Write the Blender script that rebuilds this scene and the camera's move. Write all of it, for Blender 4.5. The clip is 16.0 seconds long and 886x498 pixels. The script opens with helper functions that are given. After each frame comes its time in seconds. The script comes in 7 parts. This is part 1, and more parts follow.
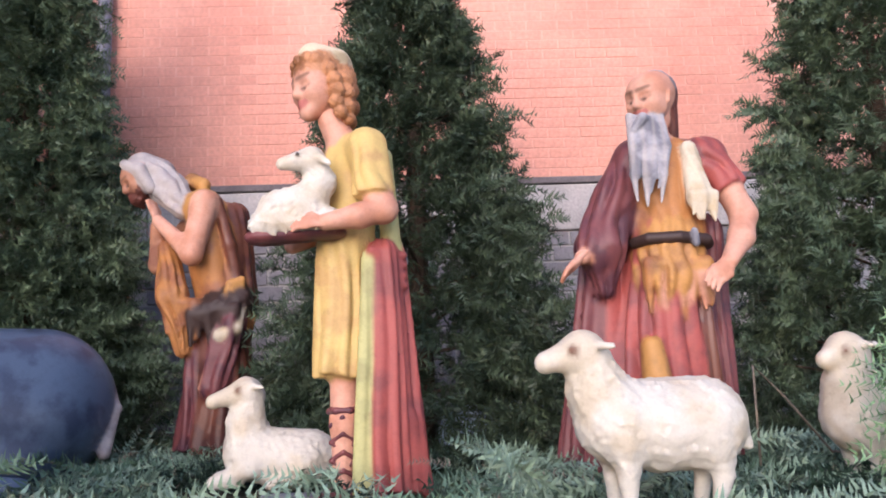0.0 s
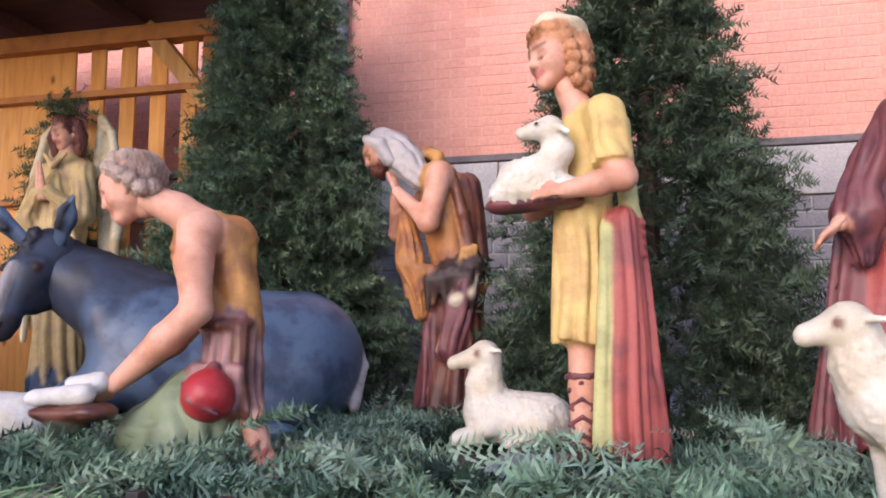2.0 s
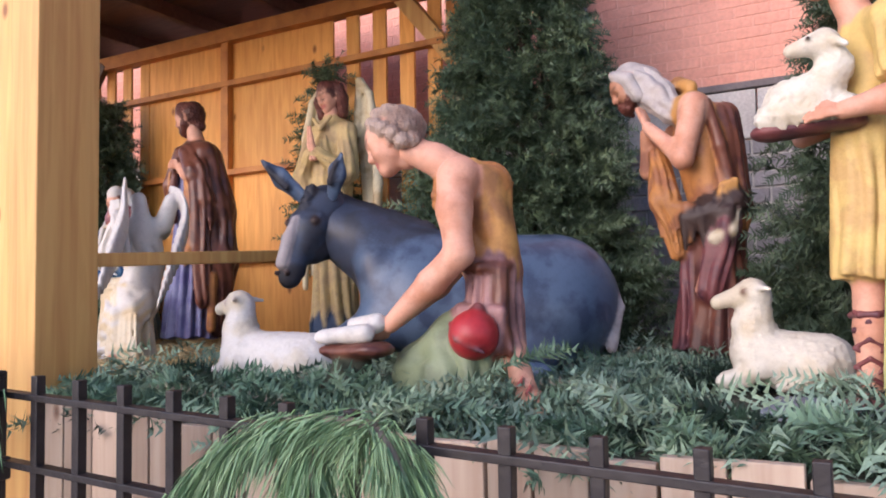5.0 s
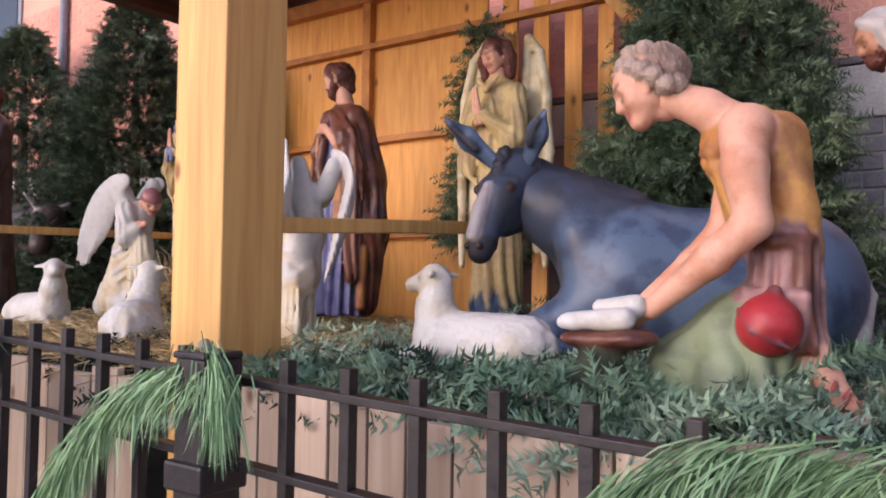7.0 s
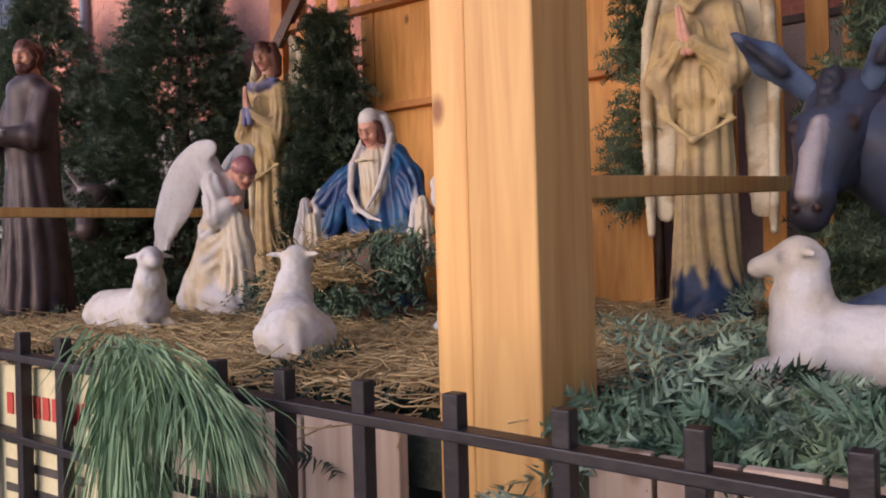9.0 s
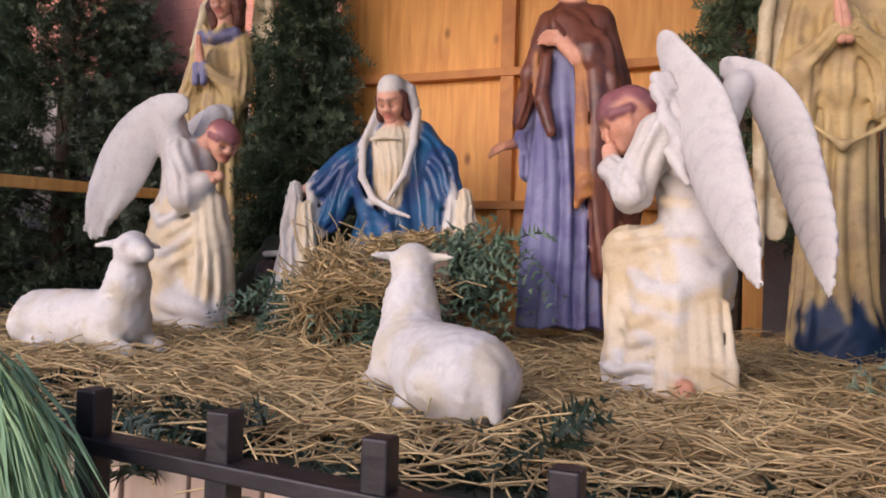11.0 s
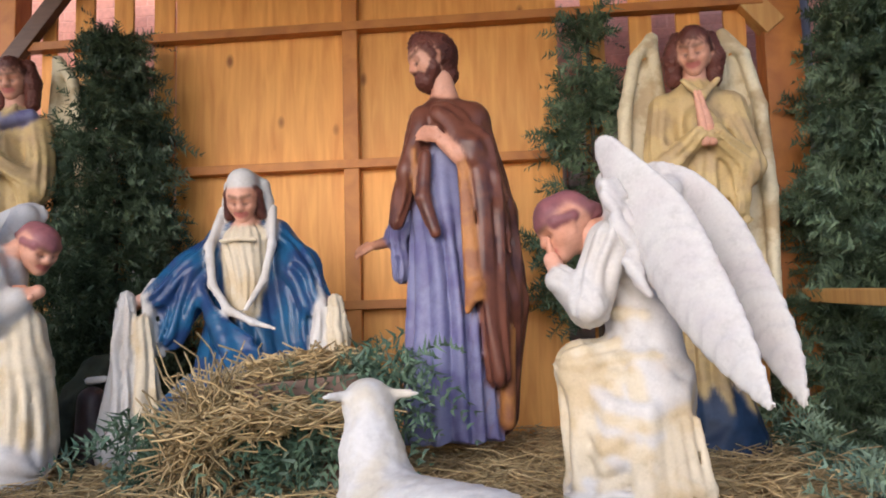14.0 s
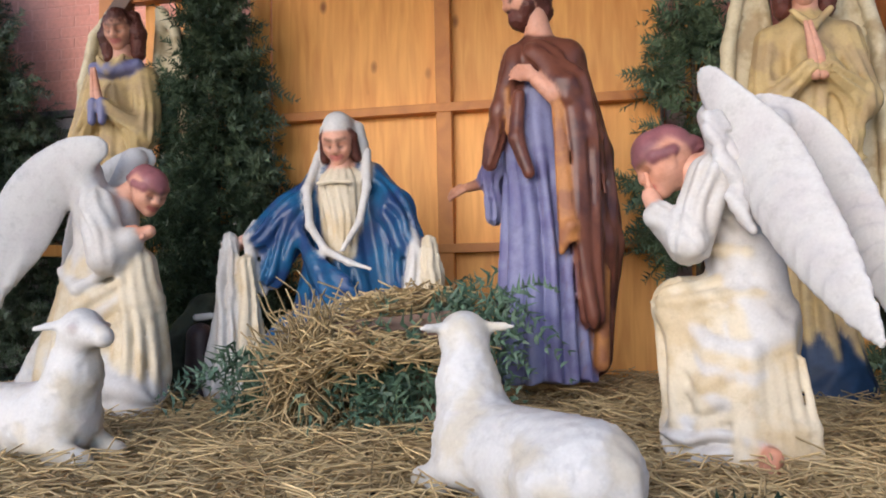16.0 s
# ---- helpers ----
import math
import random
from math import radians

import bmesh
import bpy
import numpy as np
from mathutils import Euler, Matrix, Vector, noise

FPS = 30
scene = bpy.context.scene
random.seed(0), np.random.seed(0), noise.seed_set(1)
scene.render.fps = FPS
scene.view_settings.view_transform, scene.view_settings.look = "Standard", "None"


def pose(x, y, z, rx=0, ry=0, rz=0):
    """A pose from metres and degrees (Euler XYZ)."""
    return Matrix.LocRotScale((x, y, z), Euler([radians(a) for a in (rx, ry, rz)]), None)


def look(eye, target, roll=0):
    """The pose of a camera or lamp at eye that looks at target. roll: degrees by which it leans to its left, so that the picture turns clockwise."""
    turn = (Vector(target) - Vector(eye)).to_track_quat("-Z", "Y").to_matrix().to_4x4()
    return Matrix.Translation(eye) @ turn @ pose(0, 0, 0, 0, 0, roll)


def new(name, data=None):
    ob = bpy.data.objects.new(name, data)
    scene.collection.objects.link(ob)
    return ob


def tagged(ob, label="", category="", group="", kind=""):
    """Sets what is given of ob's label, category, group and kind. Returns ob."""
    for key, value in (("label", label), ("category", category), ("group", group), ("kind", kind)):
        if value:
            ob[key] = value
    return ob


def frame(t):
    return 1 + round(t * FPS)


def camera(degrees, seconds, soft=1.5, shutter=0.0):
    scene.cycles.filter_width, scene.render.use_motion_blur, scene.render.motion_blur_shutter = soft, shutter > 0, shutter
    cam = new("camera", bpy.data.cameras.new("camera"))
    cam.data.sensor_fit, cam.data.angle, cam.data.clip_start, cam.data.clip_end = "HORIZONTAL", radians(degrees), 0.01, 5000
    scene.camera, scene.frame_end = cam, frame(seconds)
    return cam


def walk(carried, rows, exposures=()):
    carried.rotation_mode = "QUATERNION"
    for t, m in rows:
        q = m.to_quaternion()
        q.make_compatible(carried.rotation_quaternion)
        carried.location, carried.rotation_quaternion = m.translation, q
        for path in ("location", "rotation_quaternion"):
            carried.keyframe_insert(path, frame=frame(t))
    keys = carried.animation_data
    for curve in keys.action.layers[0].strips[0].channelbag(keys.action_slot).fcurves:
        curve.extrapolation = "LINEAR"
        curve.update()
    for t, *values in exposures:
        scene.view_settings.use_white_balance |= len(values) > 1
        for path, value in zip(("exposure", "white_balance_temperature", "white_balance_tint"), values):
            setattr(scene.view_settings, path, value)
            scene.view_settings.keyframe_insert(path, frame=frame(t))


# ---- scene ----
cam = camera(57.8, 16.0, soft=1.9)

PATH = [
    (0, (-0.157, 0.095, 1.367), (-0.07, 2.067, 1.685), -2.2),
    (0.5, (-0.165, 0.09, 1.366), (-0.142, 2.066, 1.678), -1.2),
    (1, (-0.185, 0.086, 1.364), (-0.264, 2.06, 1.676), -0.7),
    (1.5, (-0.203, 0.08, 1.361), (-0.417, 2.049, 1.641), -0.0),
    (2, (-0.23, 0.06, 1.364), (-0.666, 1.996, 1.614), -0.2),
    (2.5, (-0.232, 0.064, 1.364), (-0.783, 1.973, 1.592), 0.7),
    (3, (-0.239, 0.058, 1.366), (-0.847, 1.95, 1.591), 0.7),
    (5.5, (-0.282, 0.047, 1.336), (-1.364, 1.727, 1.423), -0.1),
    (6, (-0.42, 0.073, 1.292), (-1.586, 1.698, 1.353), 0.8),
    (6.3, (-0.549, 0.13, 1.304), (-1.773, 1.71, 1.363), 0.1),
    (6.5, (-0.631, 0.096, 1.292), (-1.832, 1.694, 1.359), 0.4),
    (7, (-0.859, 0.159, 1.335), (-2.032, 1.777, 1.416), 0.7),
    (7.5, (-1.136, 0.267, 1.322), (-2.347, 1.856, 1.416), 1.9),
    (7.6, (-1.172, 0.311, 1.318), (-2.387, 1.898, 1.39), 3.2),
    (8.2, (-1.53, 0.293, 1.347), (-2.676, 1.93, 1.426), 2.5),
    (8.5, (-1.708, 0.319, 1.364), (-2.85, 1.962, 1.384), 0.9),
    (9, (-1.999, 0.357, 1.385), (-3.167, 1.98, 1.385), -1.6),
    (9.5, (-2.308, 0.375, 1.396), (-3.498, 1.98, 1.304), -2.7),
    (9.7, (-2.435, 0.381, 1.374), (-3.617, 1.991, 1.276), -1.0),
    (11.8, (-3.5, 0.664, 1.424), (-4.0, 2.599, 1.499), 0.8),
    (12, (-3.547, 0.667, 1.447), (-3.988, 2.617, 1.522), 0.8),
    (12.5, (-3.613, 0.71, 1.472), (-3.96, 2.675, 1.608), -0.3),
    (13, (-3.634, 0.728, 1.483), (-3.846, 2.71, 1.641), -2.1),
    (13.5, (-3.663, 0.709, 1.485), (-3.802, 2.697, 1.654), -2.2),
    (14, (-3.683, 0.691, 1.497), (-3.875, 2.671, 1.707), -1.6),
    (14.5, (-3.687, 0.684, 1.501), (-3.93, 2.653, 1.754), -1.2),
    (15, (-3.681, 0.692, 1.495), (-3.97, 2.655, 1.746), -1.4),
    (15.5, (-3.689, 0.687, 1.483), (-4.024, 2.65, 1.67), -1.4),
    (16, (-3.696, 0.69, 1.462), (-4.112, 2.644, 1.557), -1.1),
]
walk(cam, [(t, look(eye, target, roll)) for t, eye, target, roll in PATH], [(0, 1.0, 6000, 26), (5, 1.0, 6100, 26), (7.5, 0.8, 6400, 30), (9.5, 0.44, 6500, 34), (12, 0.86, 6330, 25), (16, 0.85, 5900, 16)])

# ---- world, sun, exposure ----
world = bpy.data.worlds.new("sky")
scene.world = world
world.use_nodes = True
_nt = world.node_tree
_sky = _nt.nodes.new("ShaderNodeTexSky")
_sky.sky_type = "NISHITA"
_sky.sun_disc = False
_sky.sun_elevation = radians(23)
_sky.sun_rotation = radians(200)
_nt.links.new(_sky.outputs[0], _nt.nodes["Background"].inputs[0])
_nt.nodes["Background"].inputs[1].default_value = 0.15
sun = new("sun", bpy.data.lights.new("sun", "SUN"))
sun.data.energy = 1.12
sun.data.angle = radians(50)
sun.data.color = (1.0, 0.95, 0.87)
sun.matrix_world = look((-6.5, -9.0, 4.9), (-3.5, 3.0, 1.0))


# ---- materials ----
PAINT = {}


def material(name, colour, rough=0.6, scale=8.0, vary=0.25, bump=0.15, metal=0.0, second=None, amount=0.5, fine=60.0, random_value=0.0, spec=0.4, stretch=None):
    """A painted or natural surface: colour varied at two scales, a second colour in worn patches, fine relief."""
    m = bpy.data.materials.new(name)
    m.use_nodes = True
    nt = m.node_tree
    n, l = nt.nodes, nt.links
    b = n["Principled BSDF"]
    b.inputs["Roughness"].default_value = rough
    b.inputs["Metallic"].default_value = metal
    b.inputs["Specular IOR Level"].default_value = spec
    tc = n.new("ShaderNodeTexCoord")
    mp = n.new("ShaderNodeMapping")
    l.new(tc.outputs["Object"], mp.inputs[0])
    if stretch:
        mp.inputs["Scale"].default_value = stretch
    big = n.new("ShaderNodeTexNoise")
    big.inputs["Scale"].default_value = scale
    big.inputs["Detail"].default_value = 5
    l.new(mp.outputs[0], big.inputs[0])
    small = n.new("ShaderNodeTexNoise")
    small.inputs["Scale"].default_value = fine
    small.inputs["Detail"].default_value = 3
    l.new(mp.outputs[0], small.inputs[0])
    ramp = n.new("ShaderNodeValToRGB")
    ramp.color_ramp.elements[0].position = 0.5 - 0.22 * amount
    ramp.color_ramp.elements[1].position = 0.72
    c2 = second or tuple(c * (1 - vary) for c in colour)
    PAINT[name] = (*colour, rough, *c2)
    ramp.color_ramp.elements[0].color = (*colour, 1)
    ramp.color_ramp.elements[1].color = (*c2, 1)
    l.new(big.outputs[0], ramp.inputs[0])
    mix = n.new("ShaderNodeMix")
    mix.data_type = "RGBA"
    mix.blend_type = "MULTIPLY"
    mix.inputs[0].default_value = 1.0
    l.new(ramp.outputs[0], mix.inputs[6])
    grey = n.new("ShaderNodeMapRange")
    grey.inputs[1].default_value, grey.inputs[2].default_value = 0.3, 0.7
    grey.inputs[3].default_value, grey.inputs[4].default_value = 1 - vary * 0.6, 1 + vary * 0.3
    l.new(small.outputs[0], grey.inputs[0])
    last = grey.outputs[0]
    if random_value:
        for node, socket in (("ShaderNodeObjectInfo", "Random"), ("ShaderNodeNewGeometry", "Random Per Island")):
            info = n.new(node)
            rr = n.new("ShaderNodeMapRange")
            rr.inputs[3].default_value, rr.inputs[4].default_value = 1 - random_value, 1 + random_value
            l.new(info.outputs[socket], rr.inputs[0])
            mul = n.new("ShaderNodeMath")
            mul.operation = "MULTIPLY"
            l.new(last, mul.inputs[0])
            l.new(rr.outputs[0], mul.inputs[1])
            last = mul.outputs[0]
    l.new(last, mix.inputs[7])
    l.new(mix.outputs[2], b.inputs["Base Color"])
    if bump:
        bp = n.new("ShaderNodeBump")
        bp.inputs["Strength"].default_value = bump
        bp.inputs["Distance"].default_value = 0.01
        add = n.new("ShaderNodeMath")
        l.new(big.outputs[0], add.inputs[0])
        l.new(small.outputs[0], add.inputs[1])
        l.new(add.outputs[0], bp.inputs["Height"])
        l.new(bp.outputs[0], b.inputs["Normal"])
    return m


def wood(name, colour, dark, grain=(1.0, 1.0, 0.06), knots=True, random_value=0.12, rough=0.55):
    """Sawn timber: long grain by stretched noise, dark knots."""
    m = bpy.data.materials.new(name)
    m.use_nodes = True
    nt = m.node_tree
    n, l = nt.nodes, nt.links
    b = n["Principled BSDF"]
    b.inputs["Roughness"].default_value = rough
    tc = n.new("ShaderNodeTexCoord")
    mp = n.new("ShaderNodeMapping")
    mp.inputs["Scale"].default_value = grain
    l.new(tc.outputs["Object"], mp.inputs[0])
    g = n.new("ShaderNodeTexNoise")
    g.inputs["Scale"].default_value, g.inputs["Detail"].default_value, g.inputs["Distortion"].default_value = 28, 6, 0.6
    l.new(mp.outputs[0], g.inputs[0])
    ramp = n.new("ShaderNodeValToRGB")
    ramp.color_ramp.elements[0].position, ramp.color_ramp.elements[1].position = 0.35, 0.75
    ramp.color_ramp.elements[0].color, ramp.color_ramp.elements[1].color = (*colour, 1), (*dark, 1)
    l.new(g.outputs[0], ramp.inputs[0])
    out = ramp.outputs[0]
    if knots:
        mk = n.new("ShaderNodeMapping")
        mk.inputs["Scale"].default_value = (1, 0, 0.55)
        l.new(tc.outputs["Object"], mk.inputs[0])
        v = n.new("ShaderNodeTexVoronoi")
        v.inputs["Scale"].default_value = 5.0
        l.new(mk.outputs[0], v.inputs[0])
        kr = n.new("ShaderNodeMapRange")
        kr.inputs[1].default_value, kr.inputs[2].default_value = 0.04, 0.11
        l.new(v.outputs["Distance"], kr.inputs[0])
        mx = n.new("ShaderNodeMix")
        mx.data_type = "RGBA"
        l.new(kr.outputs[0], mx.inputs[0])
        mx.inputs[6].default_value = (dark[0] * 0.45, dark[1] * 0.35, dark[2] * 0.3, 1)
        l.new(out, mx.inputs[7])
        out = mx.outputs[2]
    info = n.new("ShaderNodeObjectInfo")
    rr = n.new("ShaderNodeMapRange")
    rr.inputs[3].default_value, rr.inputs[4].default_value = 1 - random_value, 1 + random_value
    l.new(info.outputs["Random"], rr.inputs[0])
    mu = n.new("ShaderNodeMix")
    mu.data_type, mu.blend_type = "RGBA", "MULTIPLY"
    mu.inputs[0].default_value = 1
    l.new(out, mu.inputs[6])
    l.new(rr.outputs[0], mu.inputs[7])
    l.new(mu.outputs[2], b.inputs["Base Color"])
    bp = n.new("ShaderNodeBump")
    bp.inputs["Strength"].default_value, bp.inputs["Distance"].default_value = 0.2, 0.004
    l.new(g.outputs[0], bp.inputs["Height"])
    l.new(bp.outputs[0], b.inputs["Normal"])
    return m


SKIN = material("painted_skin", (0.62, 0.33, 0.23), 0.5, 14, 0.2, 0.05, second=(0.52, 0.24, 0.15))
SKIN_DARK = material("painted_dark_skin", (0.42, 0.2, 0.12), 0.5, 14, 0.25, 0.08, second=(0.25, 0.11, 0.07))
HAIR_BLOND = material("painted_auburn_curls", (0.48, 0.22, 0.1), 0.5, 30, 0.5, 0.3, second=(0.24, 0.1, 0.04))
HAIR_BROWN = material("painted_brown_hair", (0.11, 0.035, 0.025), 0.5, 30, 0.4, 0.3)
HAIR_ASH = material("painted_ash_hair", (0.34, 0.25, 0.2), 0.5, 30, 0.45, 0.3, second=(0.2, 0.13, 0.1))
HAIR_GREY = material("painted_grey_beard", (0.36, 0.35, 0.36), 0.55, 26, 0.5, 0.4, second=(0.16, 0.16, 0.18), stretch=(1, 1, 0.2))
LIP = material("painted_lips", (0.4, 0.12, 0.1), 0.45, 20, 0.2, 0)
BROW = material("painted_brow", (0.2, 0.1, 0.06), 0.5, 20, 0.2, 0)
DARK = material("painted_dark_line", (0.05, 0.03, 0.025), 0.5, 20, 0.2, 0)
YELLOW = material("painted_yellow_tunic", (0.6, 0.43, 0.15), 0.5, 9, 0.25, 0.1, second=(0.5, 0.32, 0.12))
LIME = material("painted_yellow_green_sash", (0.45, 0.43, 0.18), 0.5, 9, 0.25, 0.1)
RED = material("painted_red_cloth", (0.36, 0.085, 0.07), 0.5, 9, 0.35, 0.1, second=(0.24, 0.065, 0.06))
BRIGHT_RED = material("glossy_red_paint", (0.36, 0.03, 0.035), 0.36, 12, 0.3, 0.1)
MAROON = material("painted_maroon_cloth", (0.17, 0.055, 0.055), 0.42, 10, 0.4, 0.15, second=(0.09, 0.035, 0.045))
BROWN = material("painted_brown_cloak", (0.15, 0.055, 0.035), 0.32, 10, 0.4, 0.12, second=(0.08, 0.03, 0.025))
MAUVE = material("painted_mauve_fringe", (0.3, 0.16, 0.15), 0.5, 12, 0.4, 0.15, second=(0.16, 0.08, 0.08))
TAN = material("painted_tan_fleece", (0.48, 0.24, 0.07), 0.55, 14, 0.4, 0.3, second=(0.28, 0.13, 0.05))
ORANGE_CLOTH = material("painted_orange_brown_cloth", (0.42, 0.18, 0.055), 0.5, 12, 0.35, 0.2, second=(0.27, 0.11, 0.05))
CREAM = material("painted_cream_cloth", (0.56, 0.49, 0.36), 0.5, 8, 0.2, 0.1, second=(0.5, 0.4, 0.25))
WHITE = material("painted_white", (0.53, 0.515, 0.49), 0.5, 7, 0.14, 0.1, second=(0.5, 0.47, 0.43))
WING = material("painted_white_feathers", (0.53, 0.52, 0.5), 0.5, 9, 0.15, 0.25, second=(0.5, 0.48, 0.47), stretch=(1, 1, 0.4))
OLD_WING = material("worn_cream_feathers", (0.6, 0.53, 0.36), 0.55, 10, 0.4, 0.3, second=(0.4, 0.31, 0.18))
GOLD = material("painted_ochre_robe", (0.5, 0.37, 0.17), 0.5, 8, 0.3, 0.15, second=(0.4, 0.29, 0.15))
BLUE = material("glossy_blue_mantle", (0.014, 0.085, 0.19), 0.28, 9, 0.4, 0.1, second=(0.02, 0.05, 0.14))
LILAC = material("painted_lilac_robe", (0.175, 0.18, 0.31), 0.45, 8, 0.25, 0.12, second=(0.12, 0.115, 0.24))
CAP = material("painted_mauve_cap", (0.26, 0.1, 0.11), 0.45, 14, 0.3, 0.15)
GREEN_CLOTH = material("painted_grey_green_cloth", (0.2, 0.24, 0.14), 0.5, 9, 0.3, 0.12)
HABIT = material("painted_dark_habit", (0.06, 0.04, 0.04), 0.45, 10, 0.4, 0.15)
DONKEY = material("painted_slate_donkey", (0.085, 0.125, 0.195), 0.34, 4, 0.2, 0.03, second=(0.05, 0.07, 0.12))
DONKEY_FACE = material("painted_dark_donkey_face", (0.05, 0.062, 0.095), 0.4, 8, 0.3, 0.1, second=(0.04, 0.045, 0.06))
MUZZLE = material("painted_pale_muzzle", (0.4, 0.35, 0.34), 0.45, 14, 0.3, 0.1)
MANE = material("painted_dark_mane", (0.035, 0.035, 0.045), 0.5, 18, 0.3, 0.3)
OX = material("painted_dark_ox", (0.06, 0.04, 0.035), 0.45, 8, 0.4, 0.15)
WOOL = material("painted_white_wool", (0.54, 0.53, 0.51), 0.55, 22, 0.16, 0.3, second=(0.5, 0.46, 0.38), fine=90)
WOOL_CREAM = material("painted_cream_wool", (0.6, 0.56, 0.47), 0.55, 22, 0.22, 0.4, second=(0.54, 0.47, 0.35), fine=80)
HOOD = material("painted_grey_hood", (0.42, 0.38, 0.36), 0.5, 12, 0.3, 0.15)
NAVY = material("painted_navy_base", (0.02, 0.045, 0.1), 0.4, 10, 0.3, 0.15)
BOUGH_PALE = material("cut_blue_green_bough", (0.15, 0.24, 0.185), 0.55, 5, 0.4, 0, second=(0.24, 0.33, 0.21), random_value=0.25, amount=1.0)
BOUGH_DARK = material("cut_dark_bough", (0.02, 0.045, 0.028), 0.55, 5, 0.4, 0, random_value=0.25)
SLAB = material("blue_grey_slab", (0.2, 0.22, 0.25), 0.8, 8, 0.3, 0.3)
TIMBER = wood("yellow_pine_post", (0.68, 0.4, 0.13), (0.52, 0.25, 0.07))
PLY = wood("orange_stained_boarding", (0.85, 0.42, 0.1), (0.66, 0.27, 0.05), grain=(1, 1, 0.1))
STAINED = wood("orange_stained_timber", (0.55, 0.22, 0.045), (0.38, 0.13, 0.03), grain=(0.3, 1, 0.3), knots=False)
DARK_WOOD = wood("dark_brown_timber", (0.12, 0.06, 0.035), (0.07, 0.035, 0.02), grain=(0.2, 1, 1), knots=False)
PALE_BOARD = wood("weathered_pale_board", (0.46, 0.36, 0.27), (0.34, 0.23, 0.16), random_value=0.3, rough=0.8)
IRON = material("black_painted_iron", (0.02, 0.017, 0.02), 0.45, 20, 0.4, 0.15)
BRICK = material("pink_red_painted_brick", (0.76, 0.365, 0.27), 0.85, 1.6, 0.22, 0.25, second=(0.62, 0.27, 0.2), random_value=0.035, fine=40)
MORTAR = material("pink_mortar", (0.82, 0.42, 0.32), 0.95, 1.6, 0.2, 0.2)
GREY_BRICK = material("grey_brick", (0.27, 0.25, 0.26), 0.85, 5, 0.3, 0.3, random_value=0.15)
GREY_MORTAR = material("pale_mortar", (0.42, 0.4, 0.38), 0.95, 5, 0.2, 0.2)
STONE = material("pale_limestone", (0.56, 0.52, 0.49), 0.85, 4, 0.3, 0.3, second=(0.42, 0.39, 0.37), random_value=0.08)
PAVING = material("grey_concrete", (0.28, 0.27, 0.26), 0.9, 2, 0.3, 0.2, random_value=0.05)
SOIL = material("dark_litter", (0.05, 0.055, 0.035), 0.95, 12, 0.5, 0.5)
NEEDLE = material("fir_needles", (0.035, 0.066, 0.04), 0.5, 7, 0.5, 0, second=(0.13, 0.185, 0.1), random_value=0.3, amount=1.0)
BOUGH = material("cut_fir_bough", (0.055, 0.12, 0.08), 0.55, 5, 0.45, 0, second=(0.14, 0.22, 0.135), random_value=0.3, amount=1.0)
PINE = material("long_pine_needles", (0.12, 0.235, 0.12), 0.5, 9, 0.35, 0, second=(0.22, 0.35, 0.17), random_value=0.25, amount=1.0)
DRY = material("dry_twigs", (0.24, 0.2, 0.15), 0.8, 8, 0.4, 0, random_value=0.25)
BARK = material("bark", (0.09, 0.06, 0.04), 0.9, 20, 0.5, 0.5)
STRAW = material("straw", (0.62, 0.48, 0.25), 0.6, 8, 0.35, 0, second=(0.4, 0.28, 0.13), random_value=0.35, amount=0.9)
PAPER = material("yellowed_paper_sign", (0.7, 0.64, 0.38), 0.7, 6, 0.12, 0.02)
SIGN_RED = material("red_print", (0.55, 0.07, 0.05), 0.7, 10, 0.1, 0)
SIGN_BLACK = material("black_print", (0.08, 0.07, 0.06), 0.7, 10, 0.1, 0)
PALE_BLUE = material("pale_blue_patch", (0.5, 0.6, 0.8), 0.25, 10, 0.3, 0.2)
PIPE = material("grey_blue_downpipe", (0.24, 0.25, 0.3), 0.5, 6, 0.2, 0.1)
GLASS = material("dark_window_glass", (0.03, 0.035, 0.04), 0.08, 3, 0.2, 0)


